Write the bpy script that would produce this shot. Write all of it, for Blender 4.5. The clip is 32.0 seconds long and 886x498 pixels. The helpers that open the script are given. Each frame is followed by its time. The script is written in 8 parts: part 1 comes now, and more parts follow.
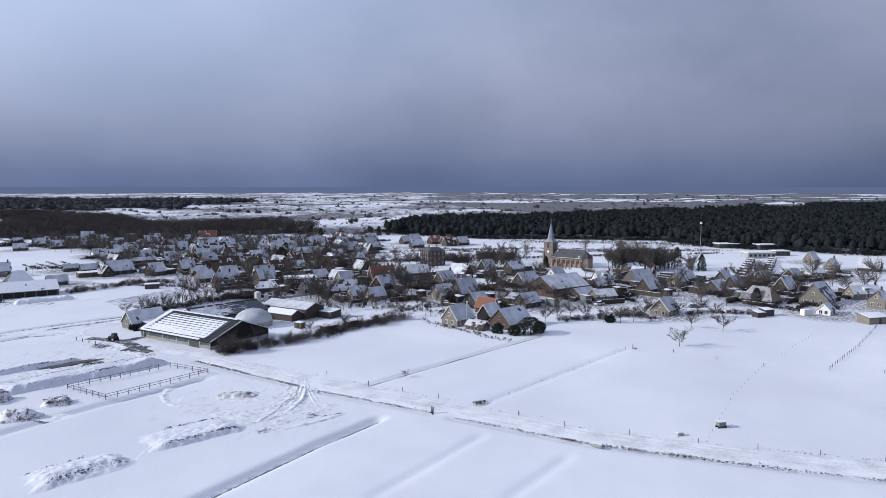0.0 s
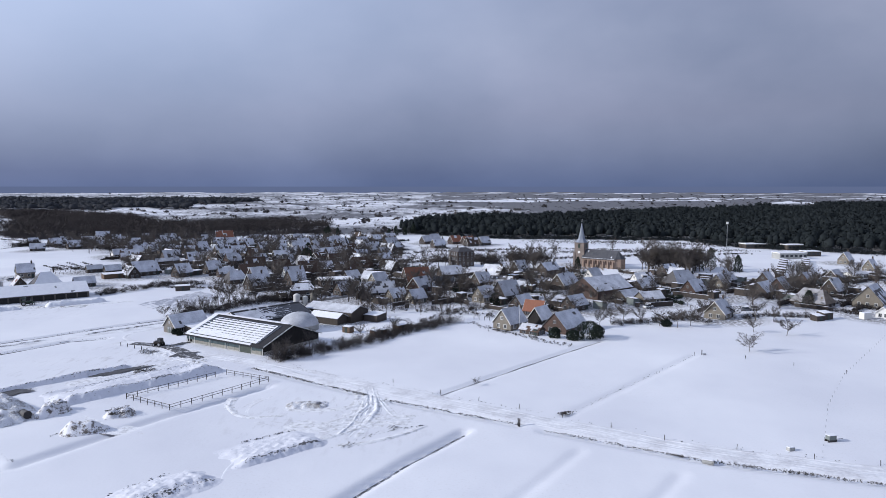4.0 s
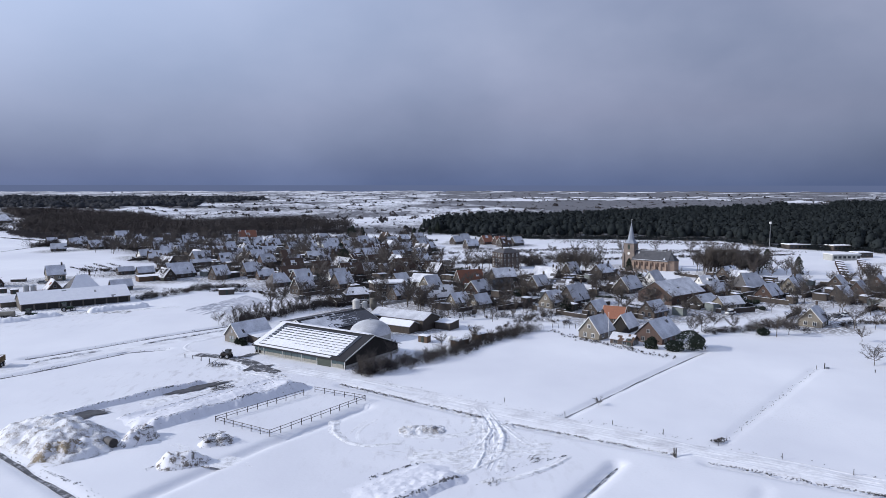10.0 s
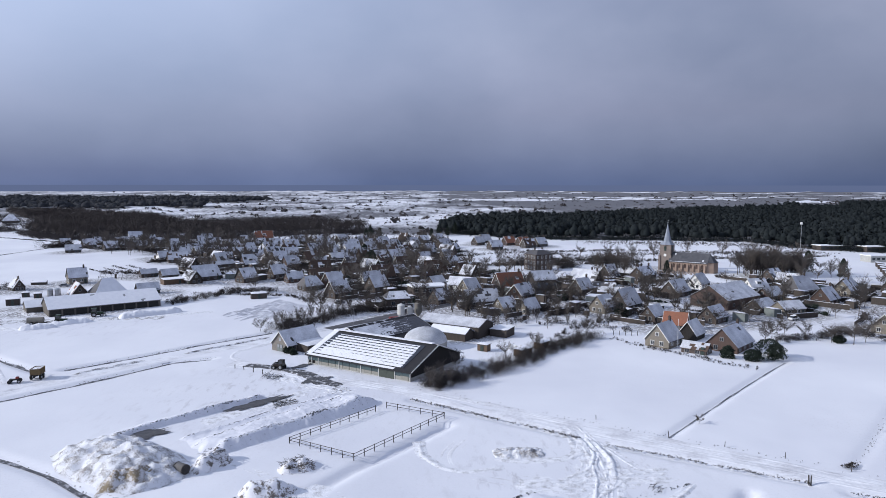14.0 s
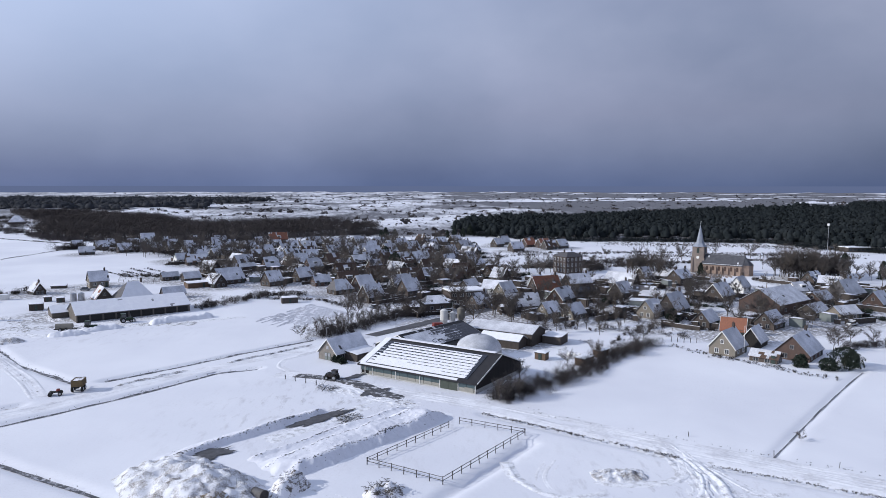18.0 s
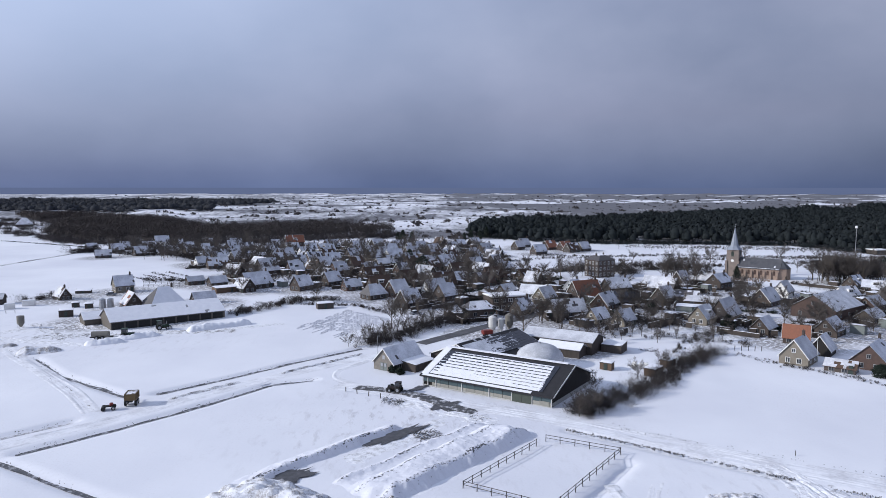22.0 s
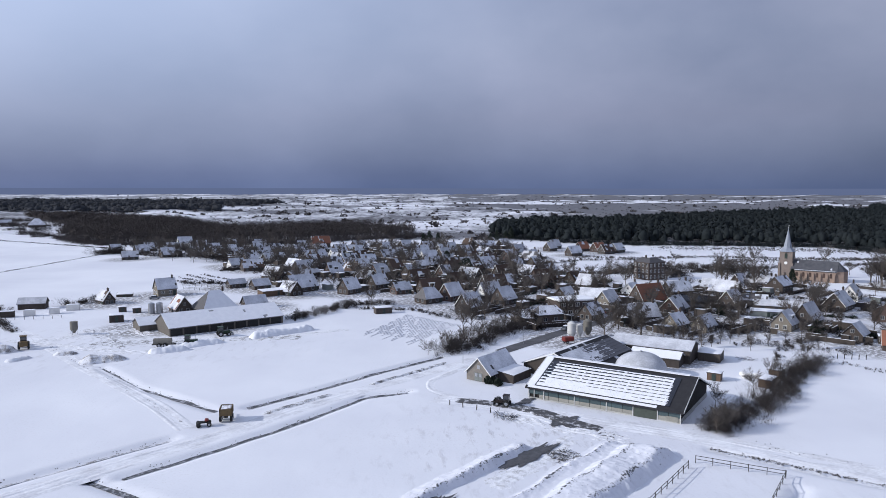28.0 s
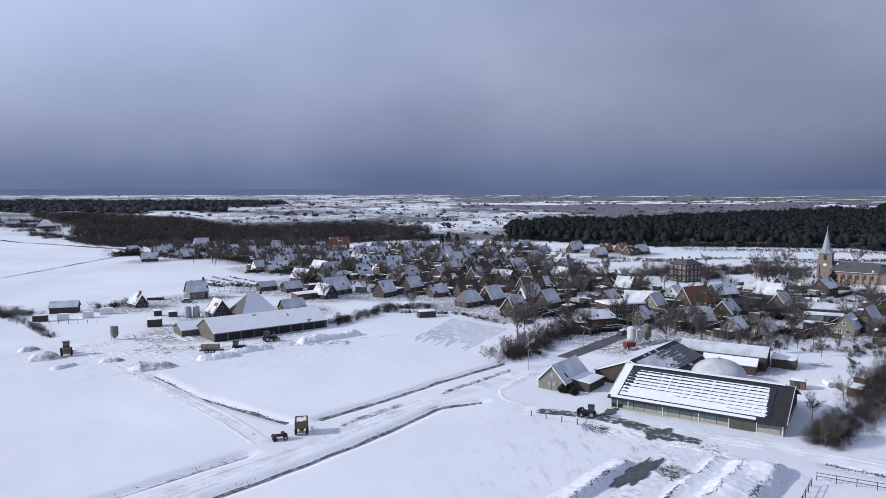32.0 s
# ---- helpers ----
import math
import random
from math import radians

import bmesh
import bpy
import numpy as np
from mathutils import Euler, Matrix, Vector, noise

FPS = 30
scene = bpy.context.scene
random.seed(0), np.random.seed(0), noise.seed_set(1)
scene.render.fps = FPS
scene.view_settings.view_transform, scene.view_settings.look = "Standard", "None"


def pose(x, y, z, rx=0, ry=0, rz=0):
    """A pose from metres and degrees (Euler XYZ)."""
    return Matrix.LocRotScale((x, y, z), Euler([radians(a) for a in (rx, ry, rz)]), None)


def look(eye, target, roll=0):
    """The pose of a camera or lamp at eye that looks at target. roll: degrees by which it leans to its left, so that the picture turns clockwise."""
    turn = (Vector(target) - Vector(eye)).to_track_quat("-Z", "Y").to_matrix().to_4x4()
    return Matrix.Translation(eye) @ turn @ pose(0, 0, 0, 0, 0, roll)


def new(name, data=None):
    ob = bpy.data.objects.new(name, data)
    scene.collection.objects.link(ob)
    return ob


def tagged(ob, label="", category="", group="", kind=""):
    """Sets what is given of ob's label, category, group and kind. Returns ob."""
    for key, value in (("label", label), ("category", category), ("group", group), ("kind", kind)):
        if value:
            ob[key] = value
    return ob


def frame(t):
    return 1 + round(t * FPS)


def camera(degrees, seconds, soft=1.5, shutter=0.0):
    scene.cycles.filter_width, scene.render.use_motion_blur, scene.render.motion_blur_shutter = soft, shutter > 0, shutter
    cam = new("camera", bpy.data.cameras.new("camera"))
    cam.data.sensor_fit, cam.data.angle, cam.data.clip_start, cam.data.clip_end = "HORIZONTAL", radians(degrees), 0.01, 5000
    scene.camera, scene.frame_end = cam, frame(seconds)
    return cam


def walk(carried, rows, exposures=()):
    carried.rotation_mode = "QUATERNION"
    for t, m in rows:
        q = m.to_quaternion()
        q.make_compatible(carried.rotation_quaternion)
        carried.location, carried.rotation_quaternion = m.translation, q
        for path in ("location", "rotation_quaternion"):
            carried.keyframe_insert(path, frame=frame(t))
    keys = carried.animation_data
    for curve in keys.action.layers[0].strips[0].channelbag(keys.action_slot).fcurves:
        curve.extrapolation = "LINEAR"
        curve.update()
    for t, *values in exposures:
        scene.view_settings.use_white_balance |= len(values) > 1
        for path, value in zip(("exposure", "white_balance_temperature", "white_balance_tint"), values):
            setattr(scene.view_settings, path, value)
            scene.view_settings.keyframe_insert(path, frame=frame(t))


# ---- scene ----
cam = camera(64.2, 32.0, soft=0.7)
METRES, EYE, TILT, LEAN, TURN = 134.0, 45.0, -4.98, 0.0, 0.0
ROWS = [
    (0.0, 0.0000, 0.0000, 0.0000, 0.00, 0.00, -0.00),
    (0.5, -0.0157, 0.0062, 0.0002, -0.00, 0.01, -0.02),
    (1.0, -0.0328, 0.0128, 0.0003, -0.00, 0.03, -0.01),
    (1.5, -0.0485, 0.0190, 0.0013, -0.00, 0.02, 0.01),
    (2.0, -0.0651, 0.0254, 0.0018, 0.01, 0.02, -0.01),
    (2.5, -0.0800, 0.0318, 0.0024, 0.01, -0.00, -0.01),
    (3.0, -0.0953, 0.0396, 0.0034, -0.00, -0.03, -0.01),
    (3.5, -0.1093, 0.0475, 0.0044, -0.01, -0.04, -0.00),
    (5.5, -0.1700, 0.0858, 0.0075, -0.04, -0.10, -0.02),
    (6.0, -0.1855, 0.0954, 0.0083, -0.05, -0.10, -0.01),
    (6.5, -0.1998, 0.1052, 0.0091, -0.05, -0.12, -0.02),
    (7.0, -0.2156, 0.1159, 0.0100, -0.05, -0.13, -0.04),
    (7.5, -0.2299, 0.1257, 0.0113, -0.05, -0.13, -0.02),
    (8.0, -0.2457, 0.1365, 0.0122, -0.07, -0.13, -0.03),
    (8.5, -0.2602, 0.1466, 0.0128, -0.07, -0.13, -0.04),
    (9.0, -0.2759, 0.1574, 0.0130, -0.07, -0.13, -0.02),
    (9.5, -0.2903, 0.1676, 0.0134, -0.07, -0.15, -0.02),
    (10.0, -0.3058, 0.1784, 0.0139, -0.08, -0.15, -0.04),
    (10.5, -0.3200, 0.1885, 0.0147, -0.09, -0.15, -0.05),
    (11.0, -0.3355, 0.1997, 0.0157, -0.10, -0.16, -0.03),
    (11.5, -0.3505, 0.2098, 0.0162, -0.11, -0.16, -0.06),
    (12.0, -0.3673, 0.2218, 0.0168, -0.12, -0.17, -0.06),
    (12.5, -0.3828, 0.2321, 0.0177, -0.12, -0.18, -0.06),
    (13.0, -0.3991, 0.2435, 0.0187, -0.12, -0.18, -0.04),
    (13.5, -0.4139, 0.2537, 0.0197, -0.13, -0.18, -0.03),
    (14.0, -0.4296, 0.2647, 0.0203, -0.13, -0.16, -0.04),
    (14.5, -0.4435, 0.2741, 0.0208, -0.15, -0.15, -0.04),
    (16.5, -0.4972, 0.3095, 0.0227, -0.20, -0.11, -0.02),
    (17.0, -0.5111, 0.3180, 0.0234, -0.21, -0.09, -0.02),
    (17.5, -0.5242, 0.3259, 0.0240, -0.22, -0.09, -0.02),
    (18.0, -0.5387, 0.3344, 0.0247, -0.22, -0.08, -0.02),
    (18.5, -0.5524, 0.3422, 0.0257, -0.22, -0.07, -0.01),
    (19.0, -0.5673, 0.3507, 0.0267, -0.23, -0.06, 0.00),
    (19.5, -0.5811, 0.3578, 0.0278, -0.24, -0.04, -0.00),
    (20.0, -0.5961, 0.3660, 0.0287, -0.25, -0.02, 0.00),
    (20.5, -0.6097, 0.3728, 0.0293, -0.26, -0.00, -0.00),
    (21.0, -0.6243, 0.3800, 0.0301, -0.27, 0.02, 0.00),
    (21.5, -0.6378, 0.3864, 0.0306, -0.28, 0.04, 0.01),
    (22.0, -0.6525, 0.3931, 0.0313, -0.30, 0.05, 0.01),
    (22.5, -0.6661, 0.3990, 0.0316, -0.31, 0.05, 0.02),
    (23.0, -0.6809, 0.4054, 0.0317, -0.31, 0.06, 0.03),
    (23.5, -0.6943, 0.4116, 0.0318, -0.32, 0.07, 0.02),
    (24.0, -0.7089, 0.4183, 0.0319, -0.33, 0.07, 0.02),
    (24.5, -0.7222, 0.4247, 0.0323, -0.34, 0.08, 0.01),
    (25.0, -0.7369, 0.4313, 0.0332, -0.35, 0.09, 0.01),
    (25.5, -0.7506, 0.4373, 0.0343, -0.37, 0.10, 0.01),
    (27.5, -0.8093, 0.4637, 0.0357, -0.43, 0.10, -0.00),
    (28.0, -0.8247, 0.4712, 0.0356, -0.45, 0.10, -0.01),
    (28.5, -0.8392, 0.4782, 0.0357, -0.47, 0.12, -0.00),
    (29.0, -0.8546, 0.4859, 0.0356, -0.48, 0.12, -0.00),
    (29.5, -0.8691, 0.4928, 0.0361, -0.49, 0.13, -0.01),
    (30.0, -0.8848, 0.5002, 0.0368, -0.50, 0.14, -0.00),
    (30.5, -0.8994, 0.5066, 0.0374, -0.50, 0.15, -0.00),
    (31.0, -0.9148, 0.5133, 0.0378, -0.52, 0.15, 0.00),
    (31.5, -0.9289, 0.5190, 0.0381, -0.53, 0.16, 0.00),
    (32.0, -0.9441, 0.5255, 0.0386, -0.54, 0.17, 0.01),
]
walk(cam, [(t, pose(0, 0, EYE, TILT, LEAN, TURN) @ pose(METRES * x, METRES * y, METRES * z, 90 + pitch, roll, yaw)) for t, x, y, z, yaw, pitch, roll in ROWS],
     exposures=[(0.0, 0.0, 6350, 10), (32.0, 0.0, 6350, 10)])

# ---- world, sun ----
SUN_AZ, SUN_EL = 188.0, 24.0       # degrees: direction to the sun, from +x, and height
world = bpy.data.worlds.new("winter_sky")
scene.world = world
world.use_nodes = True
wt = world.node_tree
wt.nodes.clear()


def wnode(kind, **inputs):
    n = wt.nodes.new(kind)
    for k, v in inputs.items():
        n.inputs[k].default_value = v
    return n


def wramp(stops, mode="LINEAR"):
    n = wt.nodes.new("ShaderNodeValToRGB")
    n.color_ramp.interpolation = mode
    while len(n.color_ramp.elements) < len(stops):
        n.color_ramp.elements.new(0.5)
    for e, (p, c) in zip(n.color_ramp.elements, stops):
        e.position, e.color = p, (*c, 1)
    return n


sky = wt.nodes.new("ShaderNodeTexSky")
sky.sky_type, sky.sun_disc = "NISHITA", False
sky.sun_elevation, sky.sun_rotation = radians(SUN_EL), radians(90 - SUN_AZ)
sky.air_density, sky.dust_density = 1.0, 2.0
coord = wt.nodes.new("ShaderNodeTexCoord")
sep = wt.nodes.new("ShaderNodeSeparateXYZ")
wt.links.new(coord.outputs["Generated"], sep.inputs[0])
# cloud deck: darker blue-grey low, paler above
height_ramp = wramp([(0.0, (0.118, 0.165, 0.325)), (0.03, (0.134, 0.178, 0.337)), (0.1, (0.225, 0.25, 0.4)), (0.2, (0.31, 0.345, 0.5)),
                     (0.34, (0.35, 0.39, 0.56)), (1.0, (0.33, 0.375, 0.52))])
wt.links.new(sep.outputs["Z"], height_ramp.inputs[0])
# large soft banks of cloud
bank_map = wt.nodes.new("ShaderNodeMapping")
bank_map.inputs["Scale"].default_value = (1.0, 1.0, 1.7)
bank_map.inputs["Location"].default_value = (0.35, 0.1, 0.0)
wt.links.new(coord.outputs["Generated"], bank_map.inputs[0])
bank_noise = wnode("ShaderNodeTexNoise", Scale=2.6, Detail=5.0, Roughness=0.5)
wt.links.new(bank_map.outputs[0], bank_noise.inputs["Vector"])
bank_ramp = wramp([(0.3, (0.7, 0.74, 0.8)), (0.7, (1.36, 1.3, 1.22))])
wt.links.new(bank_noise.outputs["Fac"], bank_ramp.inputs[0])
deck = wt.nodes.new("ShaderNodeMix")
deck.data_type, deck.blend_type = "RGBA", "MULTIPLY"
deck.inputs[0].default_value = 1.0
wt.links.new(height_ramp.outputs[0], deck.inputs[6])
wt.links.new(bank_ramp.outputs[0], deck.inputs[7])
# paler, bluer cloud towards the sun's side
side = wt.nodes.new("ShaderNodeMapRange")
side.inputs["From Min"].default_value, side.inputs["From Max"].default_value = -0.7, 0.55
side.inputs["To Min"].default_value, side.inputs["To Max"].default_value = 1.0, 0.0
side.interpolation_type = "SMOOTHSTEP"
wt.links.new(sep.outputs["X"], side.inputs["Value"])
lift = wt.nodes.new("ShaderNodeMapRange")
lift.inputs["From Min"].default_value, lift.inputs["From Max"].default_value = 0.02, 0.3
wt.links.new(sep.outputs["Z"], lift.inputs["Value"])
both = wt.nodes.new("ShaderNodeMath")
both.operation = "MULTIPLY"
wt.links.new(side.outputs[0], both.inputs[0])
wt.links.new(lift.outputs[0], both.inputs[1])
paler = wt.nodes.new("ShaderNodeMix")
paler.data_type, paler.blend_type = "RGBA", "MIX"
paler.inputs[7].default_value = (0.56, 0.67, 0.93, 1)
wt.links.new(both.outputs[0], paler.inputs[0])
wt.links.new(deck.outputs[2], paler.inputs[6])
clear_bg = wnode("ShaderNodeBackground", Strength=0.10)
wt.links.new(sky.outputs[0], clear_bg.inputs[0])
deck_bg = wnode("ShaderNodeBackground", Strength=1.0)
# thinner cloud to the west, thicker to the east
thick_cloud = wt.nodes.new("ShaderNodeMapRange")
thick_cloud.inputs["From Min"].default_value, thick_cloud.inputs["From Max"].default_value = -0.5, 0.5
thick_cloud.inputs["To Min"].default_value, thick_cloud.inputs["To Max"].default_value = 1.1, 0.87
wt.links.new(sep.outputs["X"], thick_cloud.inputs["Value"])
scaled = wt.nodes.new("ShaderNodeVectorMath")
scaled.operation = "SCALE"
wt.links.new(paler.outputs[2], scaled.inputs[0])
wt.links.new(thick_cloud.outputs[0], scaled.inputs["Scale"])
wt.links.new(scaled.outputs[0], deck_bg.inputs[0])
sky_mix = wnode("ShaderNodeMixShader", Fac=0.86)
wt.links.new(clear_bg.outputs[0], sky_mix.inputs[1])
wt.links.new(deck_bg.outputs[0], sky_mix.inputs[2])
wout = wt.nodes.new("ShaderNodeOutputWorld")
wt.links.new(sky_mix.outputs[0], wout.inputs[0])

sun_data = bpy.data.lights.new("sun", "SUN")
sun_data.energy, sun_data.angle, sun_data.color = 3.25, radians(1.0), (1.0, 0.965, 0.92)
sun = new("sun", sun_data)
_az, _el = radians(SUN_AZ), radians(SUN_EL)
sun.matrix_world = look((math.cos(_az) * math.cos(_el) * 300, math.sin(_az) * math.cos(_el) * 300, math.sin(_el) * 300), (0, 0, 0))


# ---- materials ----
def material(name, base, second=None, rough=0.7, scale=3.0, fine=25.0, bump=0.2, dist=0.02, metal=0.0, spec=0.3, lo=0.35, hi=0.65, stretch=(1, 1, 1), tint=0.0):
    """Two colours mixed by coarse and fine noise, with a fine relief; tint varies the value from object to object."""
    m = bpy.data.materials.new(name)
    m.use_nodes = True
    nt = m.node_tree
    bs = nt.nodes["Principled BSDF"]
    bs.inputs["Roughness"].default_value, bs.inputs["Metallic"].default_value = rough, metal
    bs.inputs["Specular IOR Level"].default_value = spec
    tc = nt.nodes.new("ShaderNodeTexCoord")
    mp = nt.nodes.new("ShaderNodeMapping")
    mp.inputs["Scale"].default_value = stretch
    nt.links.new(tc.outputs["Object"], mp.inputs[0])
    n1 = nt.nodes.new("ShaderNodeTexNoise")
    n1.inputs["Scale"].default_value, n1.inputs["Detail"].default_value = scale, 5
    n2 = nt.nodes.new("ShaderNodeTexNoise")
    n2.inputs["Scale"].default_value, n2.inputs["Detail"].default_value = fine, 3
    for n in (n1, n2):
        nt.links.new(mp.outputs[0], n.inputs["Vector"])
    add = nt.nodes.new("ShaderNodeMath")
    add.operation = "MULTIPLY_ADD"
    add.inputs[1].default_value = 0.35
    nt.links.new(n2.outputs["Fac"], add.inputs[0])
    sub = nt.nodes.new("ShaderNodeMath")
    sub.operation, sub.inputs[1].default_value = "MULTIPLY", 0.65
    nt.links.new(n1.outputs["Fac"], sub.inputs[0])
    nt.links.new(sub.outputs[0], add.inputs[2])
    rp = nt.nodes.new("ShaderNodeValToRGB")
    rp.color_ramp.elements[0].position, rp.color_ramp.elements[0].color = lo, (*base, 1)
    rp.color_ramp.elements[1].position, rp.color_ramp.elements[1].color = hi, (*(second or [c * 0.8 for c in base]), 1)
    nt.links.new(add.outputs[0], rp.inputs[0])
    out = rp.outputs[0]
    if tint:
        oi = nt.nodes.new("ShaderNodeObjectInfo")
        mr = nt.nodes.new("ShaderNodeMapRange")
        mr.inputs["To Min"].default_value, mr.inputs["To Max"].default_value = 1 - tint, 1 + tint
        nt.links.new(oi.outputs["Random"], mr.inputs["Value"])
        hs = nt.nodes.new("ShaderNodeHueSaturation")
        nt.links.new(mr.outputs[0], hs.inputs["Value"])
        nt.links.new(out, hs.inputs["Color"])
        out = hs.outputs[0]
    nt.links.new(out, bs.inputs["Base Color"])
    if bump:
        bp = nt.nodes.new("ShaderNodeBump")
        bp.inputs["Strength"].default_value, bp.inputs["Distance"].default_value = bump, dist
        nt.links.new(add.outputs[0], bp.inputs["Height"])
        nt.links.new(bp.outputs[0], bs.inputs["Normal"])
    return m


barn_boards = material("weathered_barn_boards", (0.15, 0.135, 0.118), (0.1, 0.09, 0.08), 0.85, 1.0, 14, 0.3, stretch=(6, 6, 0.4))
black_boards = material("black_tarred_boards", (0.02, 0.018, 0.017), (0.034, 0.03, 0.028), 0.85, 1.0, 14, 0.3, stretch=(6, 6, 0.4))
dark_sheet = material("anthracite_roof_sheet", (0.02, 0.02, 0.023), (0.034, 0.033, 0.037), 0.75, 0.8, 10, 0.2)
SNOW = (0.84, 0.85, 0.89)
snow_mat = material("snow_cover", SNOW, (0.76, 0.77, 0.82), 0.75, 0.7, 6, 0.4, 0.06, spec=0.2)
thin_snow = material("thin_roof_snow", (0.68, 0.695, 0.745), (0.4, 0.412, 0.455), 0.75, 0.3, 2.2, 0.4, 0.04, spec=0.2, lo=0.38, hi=0.66, tint=0.16)
old_snow = material("trodden_snow", (0.8, 0.81, 0.85), (0.52, 0.52, 0.55), 0.8, 0.35, 3.0, 0.6, 0.12, spec=0.2, lo=0.42, hi=0.72)
soil_snow = material("snowy_soil", (0.8, 0.8, 0.84), (0.15, 0.13, 0.115), 0.85, 1.1, 5.5, 0.9, 0.2, lo=0.5, hi=0.58)
sand_snow = material("snowy_sand_soil", (0.74, 0.73, 0.75), (0.26, 0.21, 0.15), 0.9, 0.35, 2.6, 0.9, 0.25, lo=0.44, hi=0.58)
soil = material("bare_soil", (0.052, 0.053, 0.06), (0.115, 0.117, 0.13), 0.85, 0.9, 7, 0.7, 0.1)
asphalt = material("asphalt", (0.06, 0.06, 0.065), (0.12, 0.12, 0.13), 0.75, 0.3, 9, 0.3, 0.03)
dry_grass = material("dry_grass", (0.046, 0.042, 0.04), (0.085, 0.078, 0.072), 0.9, 1.2, 9, 0.3)
brick_red = material("red_brown_brick", (0.098, 0.064, 0.053), (0.066, 0.047, 0.042), 0.85, 0.8, 14, 0.3, tint=0.18)
brick_brown = material("brown_brick", (0.085, 0.067, 0.058), (0.058, 0.048, 0.044), 0.85, 0.8, 14, 0.3, tint=0.2)
brick_yellow = material("yellow_grey_brick", (0.235, 0.208, 0.17), (0.175, 0.157, 0.132), 0.85, 0.8, 14, 0.3, tint=0.1)
brick_church = material("old_orange_brick", (0.32, 0.235, 0.185), (0.24, 0.185, 0.155), 0.85, 0.5, 8, 0.3)
stone_grey = material("grey_tower_brick", (0.25, 0.205, 0.18), (0.18, 0.15, 0.135), 0.85, 0.5, 8, 0.3)
plaster = material("white_plaster", (0.78, 0.77, 0.74), (0.68, 0.67, 0.65), 0.7, 0.7, 12, 0.15)
dark_wood = material("dark_stained_boards", (0.05, 0.042, 0.038), (0.085, 0.07, 0.06), 0.75, 1.0, 16, 0.35, stretch=(6, 6, 0.4), tint=0.2)
brown_wood = material("brown_boards", (0.13, 0.085, 0.055), (0.085, 0.06, 0.045), 0.75, 1.0, 16, 0.35, stretch=(6, 6, 0.4), tint=0.2)
pale_board = material("pale_ventilation_mesh", (0.2, 0.22, 0.21), (0.15, 0.17, 0.165), 0.7, 0.7, 10, 0.2)
concrete = material("concrete", (0.4, 0.4, 0.38), (0.3, 0.3, 0.29), 0.85, 0.7, 9, 0.3, tint=0.12)
tile_dark = material("anthracite_roof_tiles", (0.065, 0.062, 0.066), (0.1, 0.095, 0.1), 0.6, 1.2, 14, 0.5, 0.03, stretch=(3, 3, 1), tint=0.25)
tile_brown = material("brown_roof_tiles", (0.1, 0.062, 0.045), (0.065, 0.045, 0.036), 0.7, 1.2, 14, 0.5, 0.03, stretch=(3, 3, 1), tint=0.2)
tile_orange = material("orange_roof_tiles", (0.29, 0.12, 0.072), (0.2, 0.09, 0.06), 0.75, 1.0, 12, 0.5, 0.03, stretch=(3, 3, 1), tint=0.12)
slate = material("church_slates", (0.06, 0.062, 0.072), (0.1, 0.1, 0.11), 0.6, 0.6, 8, 0.4)
lead = material("spire_slates", (0.2, 0.23, 0.28), (0.3, 0.32, 0.37), 0.45, 0.5, 6, 0.3)
corrugated = material("fibre_cement_sheet", (0.33, 0.34, 0.36), (0.22, 0.22, 0.24), 0.8, 0.5, 7, 0.35, stretch=(4, 0.6, 1))
thatch = material("weathered_thatch", (0.24, 0.2, 0.16), (0.15, 0.125, 0.1), 0.95, 0.8, 14, 0.6, 0.05)
white_paint = material("white_paint", (0.8, 0.8, 0.78), (0.7, 0.7, 0.69), 0.5, 1.2, 12, 0.1)
grey_paint = material("dull_grey_paint", (0.34, 0.34, 0.34), (0.26, 0.26, 0.26), 0.5, 1.2, 12, 0.1)
dark_frame = material("dark_green_paint", (0.03, 0.05, 0.045), (0.05, 0.06, 0.055), 0.45, 1.2, 12, 0.1)
pane_mat = material("window_glass", (0.02, 0.024, 0.03), (0.035, 0.04, 0.05), 0.06, 0.4, 3, 0.0, spec=0.8)
panel_mat = material("solar_glass", (0.012, 0.014, 0.022), (0.02, 0.022, 0.032), 0.14, 0.6, 6, 0.0, spec=0.7)
steel = material("galvanised_steel", (0.42, 0.43, 0.45), (0.32, 0.33, 0.35), 0.4, 1.5, 12, 0.1, metal=0.85)
silo_skin = material("pale_polyester", (0.62, 0.62, 0.6), (0.5, 0.5, 0.49), 0.5, 0.8, 9, 0.15)
silo_dark = material("weathered_silo_skin", (0.2, 0.19, 0.16), (0.14, 0.13, 0.12), 0.6, 0.8, 9, 0.2)
cover_grey = material("grey_tank_cover", (0.34, 0.35, 0.375), (0.6, 0.61, 0.65), 0.55, 0.3, 3, 0.2)
rubber = material("black_rubber", (0.02, 0.02, 0.02), (0.035, 0.035, 0.035), 0.85, 3, 20, 0.3)
red_paint = material("red_machine_paint", (0.22, 0.035, 0.028), (0.13, 0.03, 0.025), 0.45, 2, 14, 0.1)
yellow_paint = material("worn_yellow_paint", (0.17, 0.115, 0.05), (0.1, 0.07, 0.04), 0.55, 1.5, 10, 0.2)
green_paint = material("green_machine_paint", (0.03, 0.06, 0.032), (0.025, 0.045, 0.028), 0.45, 2, 14, 0.1)
car_grey = material("grey_car_paint", (0.15, 0.16, 0.18), (0.12, 0.13, 0.15), 0.3, 2, 14, 0.0, spec=0.6, tint=0.4)
car_white = material("white_car_paint", (0.7, 0.7, 0.7), (0.62, 0.62, 0.62), 0.3, 2, 14, 0.0, spec=0.6)
